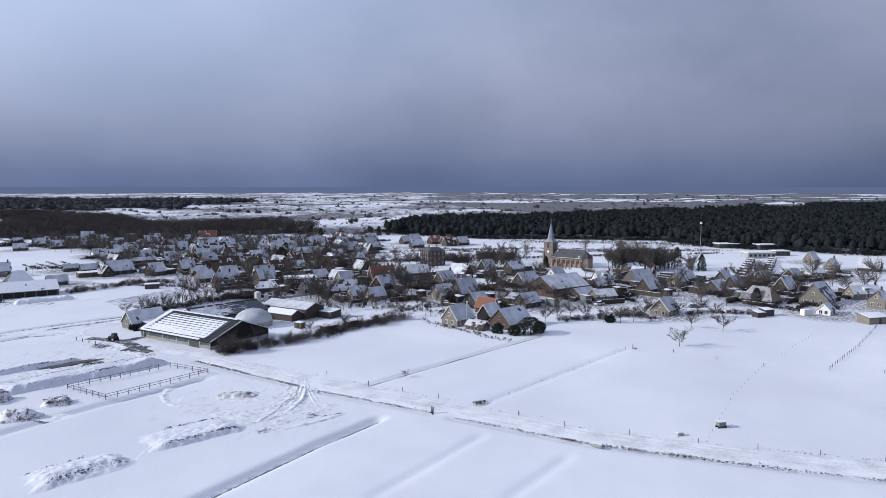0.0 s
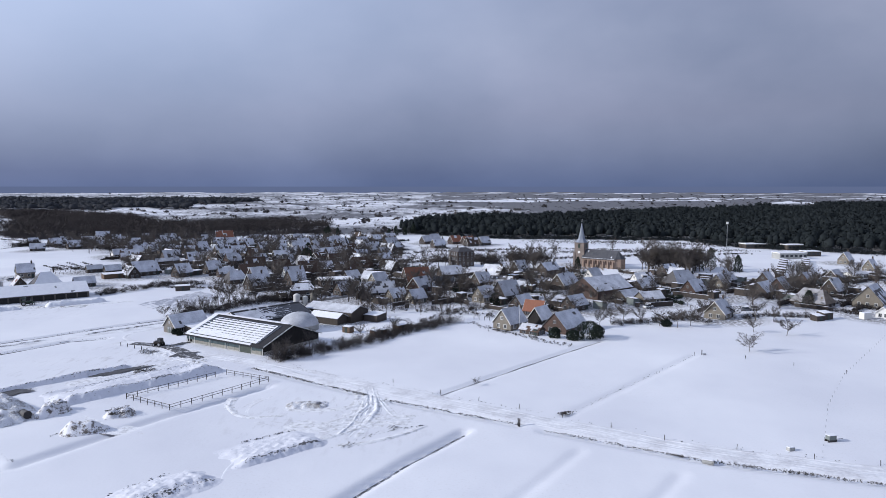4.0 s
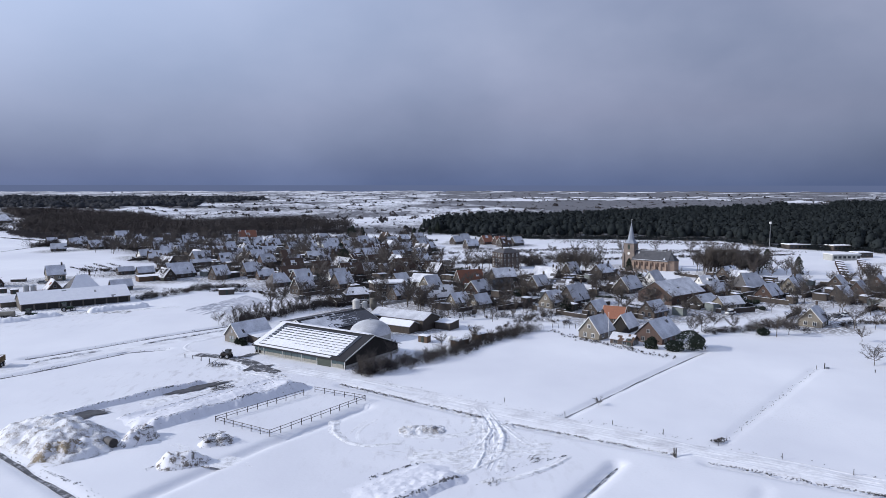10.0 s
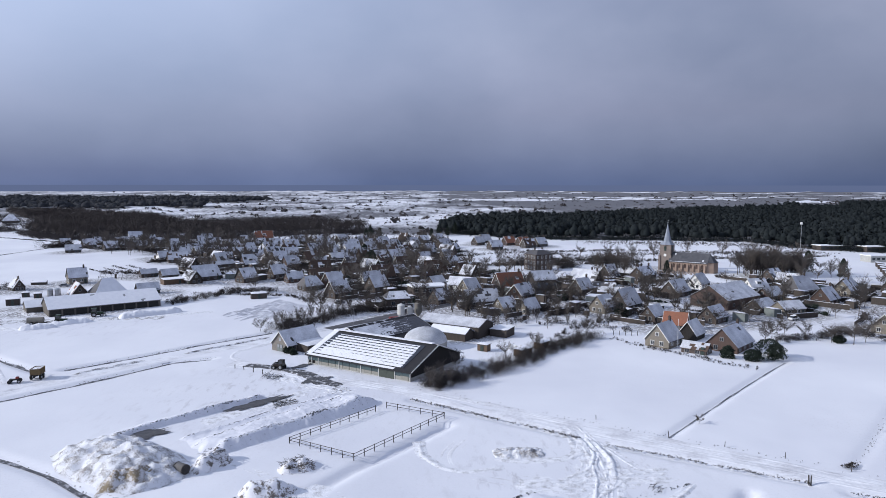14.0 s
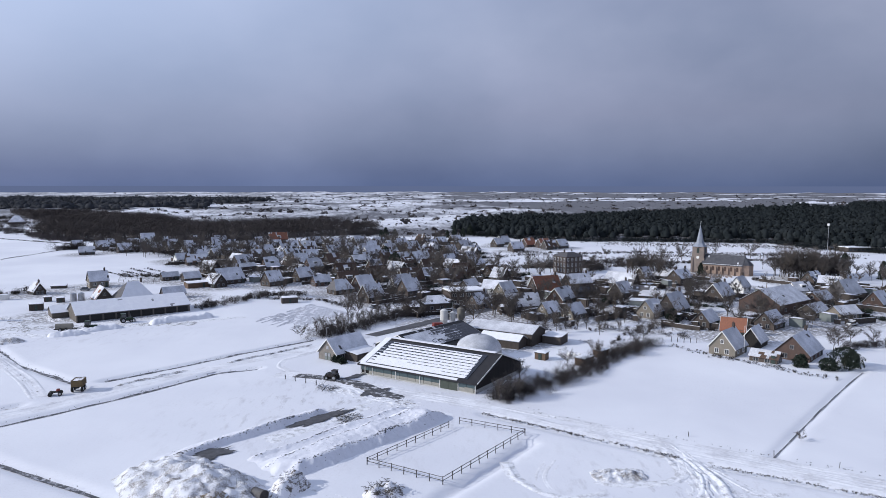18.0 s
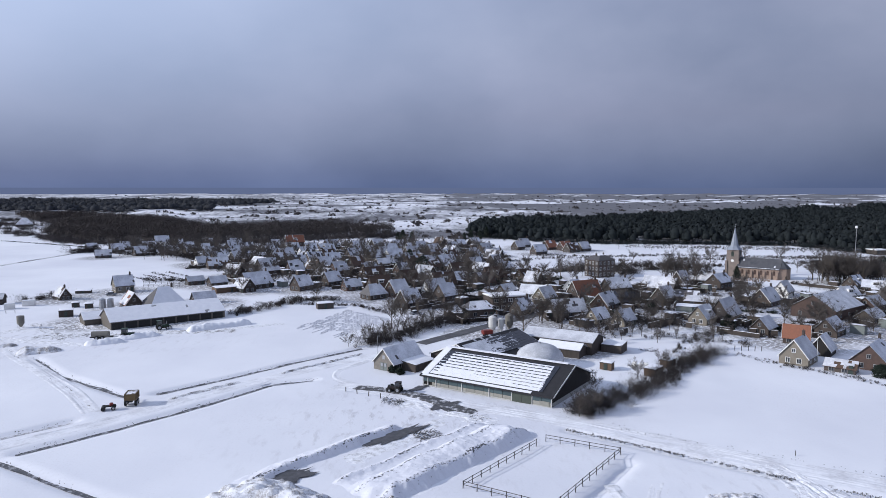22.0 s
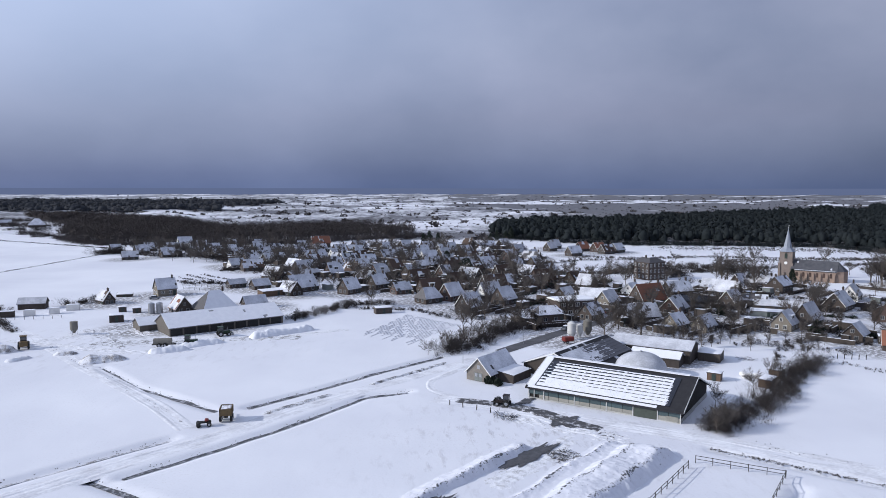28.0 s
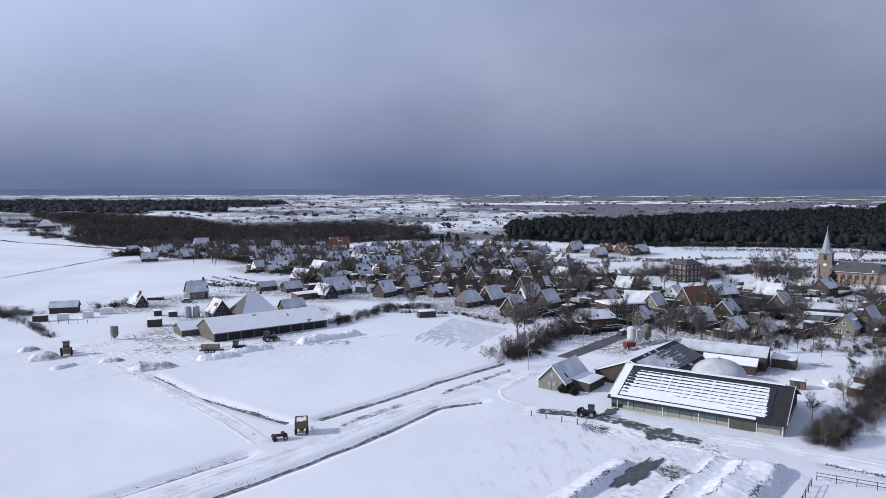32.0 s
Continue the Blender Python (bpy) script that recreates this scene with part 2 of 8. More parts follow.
post_wood = material("weathered_post_wood", (0.07, 0.064, 0.062), (0.045, 0.042, 0.042), 0.9, 2, 20, 0.3, tint=0.2)
bark = material("winter_bark", (0.085, 0.07, 0.058), (0.13, 0.11, 0.09), 0.9, 1.5, 12, 0.4)
twig_mat = material("bare_twigs", (0.06, 0.053, 0.05), (0.11, 0.098, 0.092), 0.9, 0.8, 5, 0.0, tint=0.2)
scrub_mat = material("bare_scrub", (0.03, 0.026, 0.026), (0.064, 0.055, 0.053), 0.9, 0.25, 3, 0.0)
pine_mat = material("pine_needles", (0.014, 0.018, 0.0195), (0.029, 0.034, 0.036), 0.95, 0.05, 0.15, 0.0, spec=0.05)
conifer_mat = material("dark_conifer_needles", (0.012, 0.02, 0.015), (0.03, 0.04, 0.028), 0.85, 0.5, 4, 0.0)
wood_far = material("leafless_wood", (0.05, 0.045, 0.047), (0.088, 0.08, 0.08), 0.95, 0.03, 0.4, 0.0, spec=0.05)
# haze of distance painted into the far wood as a bluish tint
far_mat = material("hazed_distant_wood", (0.036, 0.04, 0.048), (0.062, 0.064, 0.07), 0.95, 0.012, 0.2, 0.0, spec=0.05)


# ---- mesh helpers ----
def finish(bm, name, mat_, smooth=False):
    me = bpy.data.meshes.new(name)
    bmesh.ops.recalc_face_normals(bm, faces=bm.faces)
    bm.to_mesh(me)
    bm.free()
    me.materials.append(mat_)
    if smooth:
        me.polygons.foreach_set("use_smooth", [True] * len(me.polygons))
    return me


def raw_mesh(name, verts, faces, mat_, smooth=False):
    me = bpy.data.meshes.new(name)
    me.from_pydata(verts, [], faces)
    me.materials.append(mat_)
    if smooth:
        me.polygons.foreach_set("use_smooth", [True] * len(me.polygons))
    me.update()
    return me


def tri_mesh(name, co, mat_, normals=None):
    """co: array (n, 3, 3) of loose triangles; normals (n, 3) or (n, 3, 3): shading normals, for soft crowns."""
    n = len(co)
    me = bpy.data.meshes.new(name)
    me.vertices.add(3 * n)
    me.vertices.foreach_set("co", np.asarray(co, np.float32).ravel())
    me.loops.add(3 * n)
    me.loops.foreach_set("vertex_index", np.arange(3 * n, dtype=np.int32))
    me.polygons.add(n)
    me.polygons.foreach_set("loop_start", np.arange(0, 3 * n, 3, dtype=np.int32))
    me.update(calc_edges=True)
    if normals is not None:
        normals = np.asarray(normals, np.float32)
        me.attributes.new("custom_normal", "FLOAT_VECTOR", "POINT").data.foreach_set("vector", (normals if normals.ndim == 3 else np.repeat(normals, 3, axis=0)).ravel())
    me.materials.append(mat_)
    return me


def part(name, data, parent, label="", m=None):
    """Links mesh data (or a finished bmesh) as one mesh object under a thing or part."""
    ob = new(name, data)
    ob.parent = parent
    if m is not None:
        ob.matrix_basis = m
    if label:
        ob["label"] = label
    return ob


def empty(name, x, y, rot=0.0, z=0.0, **tags):
    ob = new(name)
    ob.matrix_basis = pose(x, y, z, 0, 0, rot)
    return tagged(ob, **tags)


def add_box(bm, cx, cy, cz, sx, sy, sz, rz=0.0):
    m = Matrix.Translation((cx, cy, cz)) @ Matrix.Rotation(radians(rz), 4, "Z") @ Matrix.Diagonal((sx, sy, sz, 1))
    return bmesh.ops.create_cube(bm, size=1, matrix=m)["verts"]


def box_mesh(name, sx, sy, sz, mat_, cx=0, cy=0, cz=0, bevel=0.0):
    bm = bmesh.new()
    add_box(bm, cx, cy, cz, sx, sy, sz)
    if bevel:
        bmesh.ops.bevel(bm, geom=bm.edges[:], offset=bevel, segments=1, affect="EDGES")
    return finish(bm, name, mat_)


def add_cyl(bm, x, y, z0, z1, r0, r1=None, n=16, axis="Z"):
    r1 = r0 if r1 is None else r1
    m = Matrix.Translation((x, y, (z0 + z1) / 2))
    if axis == "X":
        m = Matrix.Translation((x, y, z0)) @ Matrix.Rotation(radians(90), 4, "Y")
    if axis == "Y":
        m = Matrix.Translation((x, y, z0)) @ Matrix.Rotation(radians(90), 4, "X")
    depth = abs(z1 - z0) if axis == "Z" else z1
    return bmesh.ops.create_cone(bm, cap_ends=True, segments=n, radius1=r0, radius2=r1, depth=depth, matrix=m)["verts"]


def cyl_mesh(name, r, h, mat_, r1=None, n=16, z=0.0, axis="Z"):
    bm = bmesh.new()
    if axis == "Z":
        add_cyl(bm, 0, 0, z, z + h, r, r1, n)
    else:
        add_cyl(bm, 0, 0, z, h, r, r1, n, axis)
    return finish(bm, name, mat_, False)


def mix_noise(x, y, s, seed=0.0):
    """Smooth pseudo-noise from turned sines, for arrays, about -1 to 1."""
    v = 0.0
    for i, (a, f) in enumerate(((0.3, 1.0), (1.7, 1.31), (2.9, 1.73), (4.4, 2.37), (5.3, 3.1))):
        u = (x * math.cos(a) + y * math.sin(a)) / s * f
        w = (-x * math.sin(a) + y * math.cos(a)) / s * f
        v = v + np.sin(u * 2.1 + seed + i * 1.9 + 1.3 * np.sin(w * 1.7 + seed * 0.7 + i)) / (1 + 0.35 * i)
    return v / 3.0


def seg_dist(x, y, pts):
    """Distance of arrays x, y from an open line of points."""
    best = np.full(np.shape(x), 1e9)
    for (x0, y0), (x1, y1) in zip(pts, pts[1:]):
        dx, dy = x1 - x0, y1 - y0
        t = np.clip(((x - x0) * dx + (y - y0) * dy) / (dx * dx + dy * dy), 0, 1)
        best = np.minimum(best, np.hypot(x - x0 - t * dx, y - y0 - t * dy))
    return best


# ---- lines of the plan ----
ROAD = [(-240, 80), (-200, 128), (-166, 169), (-150, 187), (-138, 204), (-124, 219), (-110, 234), (-93, 253), (-76, 274), (-54, 298), (-40, 316)]
SIDE_ROAD = [(-156, 190), (-167, 204), (-195, 233), (-209, 248), (-232, 273), (-262, 300)]
LANE = [(-112, 210), (-86, 198), (-62, 184), (-28, 160), (2, 141), (26, 126), (48, 117), (72, 109), (130, 92)]
DITCHES = [[(-159, 169), (-148, 181), (-136, 196), (-126, 211), (-117, 215)],
           [(-164, 168), (-154, 162), (-139, 153), (-119, 142), (-105, 131), (-88, 117)],
           [(-194, 236), (-178, 219), (-155, 202)],
           [(-149, 204), (-136, 218), (-124, 232), (-109, 248)],
           [(-200, 140), (-173, 170), (-158, 186)],
           [(-64, 180), (-33, 157)], [(-29, 154), (-2, 138)], [(2, 135), (27, 120), (48, 112), (68, 105), (130, 86)],
           [(-17, 158), (-1, 177), (19, 200), (30, 212)],
           [(-36.9, 96.0), (-33.4, 102.0), (-29.5, 108.7), (-22.4, 120.6), (-12.5, 134.8)]]
FURROW4 = [(-86, 118.6), (-78.5, 131.4), (-71.3, 143.6), (-65, 152), (-56.6, 164.2)]
FURROWS = [[(8, 144), (26, 165), (51, 194)], [(-10, 100), (7, 125)], [(10, 100), (21, 115)], FURROW4]


def ground_height(x, y):
    z = 0.12 * mix_noise(x, y, 26) + 0.055 * mix_noise(x, y, 7, 3)
    for i, line in enumerate(DITCHES):
        dd = seg_dist(x, y, line)
        w = 1.25 if i < 5 else 1.0 if i == 9 else 0.75
        z = z - (0.55 if i < 5 else 0.5 if i == 8 else 1.0 if i == 9 else 0.6) * np.exp(-(dd / w) ** 2) + (0.06 if i < 5 else 0.0) * np.exp(-((dd - 2.2) / 0.9) ** 2)
    for line in FURROWS:
        z = z - (0.75 if line is FURROW4 else 0.28) * np.exp(-(seg_dist(x, y, line) / (1.15 if line is FURROW4 else 0.9)) ** 2)
    far = np.clip((np.hypot(x + 60, y) - 700) / 500, 0, 1)
    z = z + far * (4.5 * np.maximum(mix_noise(x, y, 120, 5), -0.15) + 2.6 * mix_noise(x, y, 52, 9) + 1.5 * mix_noise(x, y, 24, 2))
    rim = np.clip((y - 2600) / 900, 0, 1)
    z = z + rim * (5 + 6 * mix_noise(x, y, 260, 4))
    return z


def spaced(lo, hi, step):
    return np.arange(lo, hi + step / 2, step)


def grown(start, end, first, rate):
    out, v, s = [], start, first
    while v < end:
        s = max(first, rate * abs(v - start) + first)
        v += s
        out.append(min(v, end))
    return out


xs = np.array([-v for v in reversed(grown(235, 4900, 1.8, 0.03))] + list(spaced(-234, 160, 0.95)) + grown(160, 4900, 1.8, 0.03))
ys = np.array([-3000, -1500, -700, -300, -100, 0, 50, 80] + list(spaced(92, 300, 0.95)) + grown(300, 4940, 1.8, 0.021))
gx, gy = np.meshgrid(xs, ys)
gz = ground_height(gx, gy)
nx, ny = len(xs), len(ys)
idx = np.arange(nx * ny).reshape(ny, nx)
quads = np.stack([idx[:-1, :-1], idx[:-1, 1:], idx[1:, 1:], idx[1:, :-1]], -1).reshape(-1, 4)
gm = bpy.data.meshes.new("ground")
gm.vertices.add(nx * ny)
gm.vertices.foreach_set("co", np.stack([gx, gy, gz], -1).astype(np.float32).ravel())
gm.loops.add(quads.size)
gm.loops.foreach_set("vertex_index", quads.astype(np.int32).ravel())
gm.polygons.add(len(quads))
gm.polygons.foreach_set("loop_start", np.arange(0, quads.size, 4, dtype=np.int32))
gm.update(calc_edges=True)
gm.polygons.foreach_set("use_smooth", np.ones(len(quads), dtype=bool))
# where dune grass and scrub come through the snow, and where the yard is trodden
dist0 = np.hypot(gx + 60, gy)
scrub_w = np.maximum(np.clip((dist0 - 780) / 250, 0, 1), np.clip((gy - 640) / 50, 0, 1) * np.clip((gx + 170) / 30, 0, 1) * np.clip((30 - gx) / 40, 0, 1)) * np.clip(0.5 + 0.36 * np.clip((gx + 60) / np.maximum(gy, 1) / 0.2, 0, 1) + 0.4 * mix_noise(gx, gy, 170, 7) + 2.6 * np.clip((gy - 1600) / 300, 0, 1) * np.clip((gx + 100) / 250, 0, 1) * np.clip(0.4 + 1.5 * mix_noise(gx / 7, gy, 190, 3) + 0.6 * mix_noise(gx / 3, gy, 90, 8), -0.6, 1), 0, 2.0)
trod = np.exp(-((gx + 92) / 26) ** 2 - ((gy - 182) / 24) ** 2) + np.exp(-((gx + 38) / 17) ** 2 - ((gy - 142) / 15) ** 2) + np.exp(-((gx + 200) / 40) ** 2 - ((gy - 262) / 22) ** 2)
PINE_EDGE = [(-62, 715), (0, 640), (48, 618), (120, 612), (186, 600), (205, 535), (290, 465), (345, 490), (620, 880), (880, 1260), (1200, 1760), (1180, 1800), (1122, 1790), (866, 1650), (700, 1375), (466, 1250), (178, 1031), (12, 960), (-45, 860)]
WOOD_EDGE = [(-446, 690), (-412, 655), (-368, 618), (-342, 618), (-300, 615), (-240, 625), (-200, 660), (-160, 690), (-126, 712), (-140, 790), (-230, 850), (-330, 800), (-400, 880), (-530, 905), (-500, 800)]


def inside(x, y, poly):
    ok = np.zeros(np.shape(x), bool)
    for (x0, y0), (x1, y1) in zip(poly, poly[1:] + poly[:1]):
        ok ^= ((y0 > y) != (y1 > y)) & (x < (x1 - x0) * (y - y0) / (y1 - y0 + 1e-9) + x0)
    return ok


litter = 0.9 * inside(gx, gy, PINE_EDGE) + 0.8 * inside(gx, gy, WOOD_EDGE)
village = np.clip(1 - np.hypot((gx + 40) / 190, (gy - 400) / 140) ** 4, 0, 1)
for key, values in (("scrub", scrub_w), ("trodden", np.clip(trod, 0, 1)), ("gardens", village), ("litter", litter)):
    at = gm.attributes.new(key, "FLOAT", "POINT")
    at.data.foreach_set("value", values.astype(np.float32).ravel())


def ground_material():
    m = bpy.data.materials.new("snow_ground")
    m.use_nodes = True
    nt = m.node_tree
    bs = nt.nodes["Principled BSDF"]
    bs.inputs["Roughness"].default_value, bs.inputs["Specular IOR Level"].default_value = 0.75, 0.2
    tc = nt.nodes.new("ShaderNodeTexCoord")

    def noise_at(scale, detail=5, stretch=(1, 1, 1), turn=0.0, rough=0.5):
        mp = nt.nodes.new("ShaderNodeMapping")
        mp.inputs["Scale"].default_value, mp.inputs["Rotation"].default_value = stretch, (0, 0, radians(turn))
        nt.links.new(tc.outputs["Object"], mp.inputs[0])
        n = nt.nodes.new("ShaderNodeTexNoise")
        n.inputs["Scale"].default_value, n.inputs["Detail"].default_value, n.inputs["Roughness"].default_value = scale, detail, rough
        nt.links.new(mp.outputs[0], n.inputs["Vector"])
        return n.outputs["Fac"]

    def maths(op, a, b=None, c=None, clamp=False):
        n = nt.nodes.new("ShaderNodeMath")
        n.operation, n.use_clamp = op, clamp
        for s, v in zip(n.inputs, (a, b, c)):
            if v is None:
                continue
            if isinstance(v, (int, float)):
                s.default_value = v
            else:
                nt.links.new(v, s)
        return n.outputs[0]

    def mixed(fac, a, b):
        n = nt.nodes.new("ShaderNodeMix")
        n.data_type = "RGBA"
        nt.links.new(fac, n.inputs[0])
        for s, v in ((n.inputs[6], a), (n.inputs[7], b)):
            if isinstance(v, tuple):
                s.default_value = (*v, 1)
            else:
                nt.links.new(v, s)
        return n.outputs[2]

    def attr(key):
        n = nt.nodes.new("ShaderNodeAttribute")
        n.attribute_name = key
        return n.outputs["Fac"]

    def step(v, lo, hi):
        n = nt.nodes.new("ShaderNodeMapRange")
        n.inputs["From Min"].default_value, n.inputs["From Max"].default_value = lo, hi
        nt.links.new(v, n.inputs["Value"])
        return n.outputs[0]

    big, rows_, fine = noise_at(0.02, 4), noise_at(0.25, 4, (1, 0.06, 1), 34), noise_at(1.3, 5)
    base = mixed(step(big, 0.3, 0.65), (0.81, 0.82, 0.86), (0.69, 0.7, 0.755))
    base = mixed(maths("MULTIPLY", step(rows_, 0.55, 0.75), 0.35), base, (0.72, 0.735, 0.79))
    # stubble tips coming through
    speck = maths("MULTIPLY", step(noise_at(2.4, 3, rough=0.6), 0.56, 0.66), step(noise_at(0.035, 4), 0.42, 0.62))
    base = mixed(maths("MULTIPLY", speck, 0.16), base, (0.42, 0.4, 0.38))
    # trodden, rutted snow of the yards
    rut = step(noise_at(0.5, 6, (1, 0.35, 1), 30, 0.65), 0.53, 0.68)
    base = mixed(maths("MULTIPLY", maths("MULTIPLY", rut, attr("trodden")), 0.75), base, (0.42, 0.41, 0.43))
    # hedges' litter, beds and paths showing in the gardens
    bed = step(noise_at(0.8, 6, rough=0.62), 0.43, 0.51)
    base = mixed(maths("MULTIPLY", maths("MULTIPLY", bed, attr("gardens")), 0.72), base, (0.1, 0.088, 0.08))
    # needles and leaf litter under the woods
    base = mixed(maths("MULTIPLY", attr("litter"), step(noise_at(0.12, 5), 0.3, 0.45)), base, (0.06, 0.052, 0.045))
    # dune grass and scrub
    tuft = maths("ADD", maths("ADD", maths("MULTIPLY", noise_at(0.075, 9, (1, 0.4, 1), 0, 0.8), 0.45), maths("MULTIPLY", noise_at(0.009, 6, (0.4, 1, 1), 0, 0.6), 0.3)), maths("MULTIPLY", attr("scrub"), 0.285))
    base = mixed(maths("MULTIPLY", maths("MULTIPLY", step(tuft, 0.45, 0.57), 0.9), step(attr("scrub"), 0.02, 0.2)), base, (0.075, 0.075, 0.086))
    nt.links.new(base, bs.inputs["Base Color"])
    bp = nt.nodes.new("ShaderNodeBump")
    bp.inputs["Strength"].default_value, bp.inputs["Distance"].default_value = 0.42, 0.1
    nt.links.new(maths("ADD", maths("ADD", maths("MULTIPLY", fine, 0.45), maths("MULTIPLY", noise_at(0.13, 5, (1, 0.4, 1), 40), 1.6)), maths("MULTIPLY", rut, maths("MULTIPLY", attr("trodden"), 0.9))), bp.inputs["Height"])
    nt.links.new(bp.outputs[0], bs.inputs["Normal"])
    return m


gm.materials.append(ground_material())
tagged(new("ground", gm), "flat snow-covered fields with shallow ditches, dunes far off", "ground", kind="structure")

# sea behind the dunes, a backdrop whose brightness is put in as emission
sea_mat = material("glowing_sea_backdrop", (0.115, 0.145, 0.225), (0.135, 0.168, 0.25), 0.9, 0.002, 0.02, 0.0)
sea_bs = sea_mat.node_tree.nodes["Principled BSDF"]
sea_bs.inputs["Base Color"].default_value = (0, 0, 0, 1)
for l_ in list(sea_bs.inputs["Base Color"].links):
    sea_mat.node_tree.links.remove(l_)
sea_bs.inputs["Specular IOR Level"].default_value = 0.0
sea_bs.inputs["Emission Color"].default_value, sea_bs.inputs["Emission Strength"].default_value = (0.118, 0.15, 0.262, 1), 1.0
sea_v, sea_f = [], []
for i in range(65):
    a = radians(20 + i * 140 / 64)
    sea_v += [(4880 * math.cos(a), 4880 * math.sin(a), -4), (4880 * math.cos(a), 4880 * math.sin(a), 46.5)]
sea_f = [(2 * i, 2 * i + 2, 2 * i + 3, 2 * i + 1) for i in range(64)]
tagged(new("backdrop", raw_mesh("sea", sea_v, sea_f, sea_mat)), "dark grey-blue self-lit sea band along the horizon behind the dunes", "sea", kind="structure")


def ribbon(name, line, width, mat_, lift=0.03, crown=0.05, label="", category="road", wobble=0.0, step_=2.0, cols=6, floor=-0.05):
    """A strip that follows a line over the ground."""
    pts = []
    for (x0, y0), (x1, y1) in zip(line, line[1:]):
        n = max(1, int(math.hypot(x1 - x0, y1 - y0) / step_))
        pts += [(x0 + (x1 - x0) * i / n, y0 + (y1 - y0) * i / n) for i in range(n)]
    pts.append(line[-1])
    p = np.array(pts)
    for _ in range(4):
        p[1:-1] = 0.5 * p[1:-1] + 0.25 * (p[:-2] + p[2:])
    tan = np.gradient(p, axis=0)
    tan /= np.linalg.norm(tan, axis=1)[:, None]
    nor = np.stack([-tan[:, 1], tan[:, 0]], 1)
    verts, faces = [], []
    for j in range(cols + 1):
        u = 2 * j / cols - 1
        w = width / 2 * (1 + wobble * np.array([noise.noise((a * 0.15, b * 0.15, u)) for a, b in p]))
        q = p + nor * (u * w)[:, None]
        z = np.maximum(ground_height(q[:, 0], q[:, 1]), floor) + lift + crown * (1 - u * u)
        verts += [(a, b, c) for (a, b), c in zip(q, z)]
    n = len(p)
    faces = [(j * n + i, (j + 1) * n + i, (j + 1) * n + i + 1, j * n + i + 1) for j in range(cols) for i in range(n - 1)]
    me = raw_mesh(name, verts, faces, mat_, True)
    if sum(f.normal.z for f in me.polygons) < 0:
        me.flip_normals()
    return tagged(new(name, me), label, category, kind="structure")


lane_snow = material("rutted_lane_snow", (0.8, 0.81, 0.85), (0.55, 0.55, 0.585), 0.8, 0.22, 1.6, 0.8, 0.15, lo=0.42, hi=0.68, spec=0.2)
ribbon("road_cleared", ROAD[7:], 4.6, asphalt, 0.05, label="cleared dark asphalt stretch of the village road")

# ditch-bottom strips: wet snow colours darkened to paint in the ditch's own shade
ditch_water = material("snowy_ditch_bottom_with_shade", (0.5, 0.51, 0.56), (0.085, 0.088, 0.098), 0.75, 0.8, 2.6, 0.5, 0.1, lo=0.36, hi=0.52)
ditch_snow = material("ditch_snow_painted_shade", (0.7, 0.71, 0.76), (0.25, 0.24, 0.24), 0.8, 0.9, 4, 0.4, 0.08, lo=0.46, hi=0.62)
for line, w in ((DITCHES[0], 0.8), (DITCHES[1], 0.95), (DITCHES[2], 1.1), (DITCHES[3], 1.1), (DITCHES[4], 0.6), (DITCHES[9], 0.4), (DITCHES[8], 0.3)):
    ribbon("ditch_water", line, w, ditch_snow if line is DITCHES[4] else ditch_water, 0.13, 0.0, "dark bottom of a field ditch, wet and with painted shade", "ditch", 0.9, 0.8, 4, floor=-5)


def rutted(name, line, width, label, seed, amp=0.13, cross=0.22, along=0.8, mat_=None, lift=0.08, churn=0.0):
    """Snow pressed into lengthwise ridges by many wheels; churn breaks them up."""
    pts = []
    for (x0, y0), (x1, y1) in zip(line, line[1:]):
        n = max(1, int(math.hypot(x1 - x0, y1 - y0) / along))
        pts += [(x0 + (x1 - x0) * i / n, y0 + (y1 - y0) * i / n) for i in range(n)]
    p = np.array(pts + [line[-1]])
    for _ in range(10):
        p[1:-1] = 0.5 * p[1:-1] + 0.25 * (p[:-2] + p[2:])
    tan = np.gradient(p, axis=0)
    tan /= np.linalg.norm(tan, axis=1)[:, None]
    nor = np.stack([-tan[:, 1], tan[:, 0]], 1)
    s = np.concatenate([[0], np.cumsum(np.hypot(*np.diff(p, axis=0).T))])
    cols = max(6, int(width / cross))
    verts = []
    for j in range(cols + 1):
        u = 2 * j / cols - 1
        q = p + nor * (u * width / 2)
        base = np.maximum(ground_height(q[:, 0], q[:, 1]), -0.08)
        for (a, b), c, t in zip(q, base, s):
            d = u * width / 2 + 0.5 * noise.noise((t * 0.07, u, seed + 4))
            r = noise.noise((d * 1.7, t * 0.05, seed)) + 0.5 * noise.noise((d * 3.6, t * 0.12, seed + 8)) + 0.35 * noise.noise((d * 2.0, t * 0.9, seed + 2))
            if churn:
                r = r * (1 - churn) + churn * (1.3 * noise.noise((d * 1.2 + 0.4 * t, t * 0.3 - 0.3 * d, seed + 5)) + 0.8 * noise.noise((d * 2.7, t * 1.1, seed + 6)) + 0.5 * noise.noise((d * 5.0, t * 3.0, seed + 7)))
            fade = min(1.0, (1 - abs(u)) * (1.2 if churn else 2.5)) * min(1.0, t / 2, (s[-1] - t) / 2 + 0.01)
            verts.append((a, b, c - 0.04 + (lift + amp * r) * fade))
    n = len(p)
    me = raw_mesh(name, verts, [(j * n + i, (j + 1) * n + i, (j + 1) * n + i + 1, j * n + i + 1) for j in range(cols) for i in range(n - 1)], mat_ or lane_snow, True)
    if sum(f.normal.z for f in me.polygons) < 0:
        me.flip_normals()
    return tagged(new(name, me), label, "track", kind="structure")


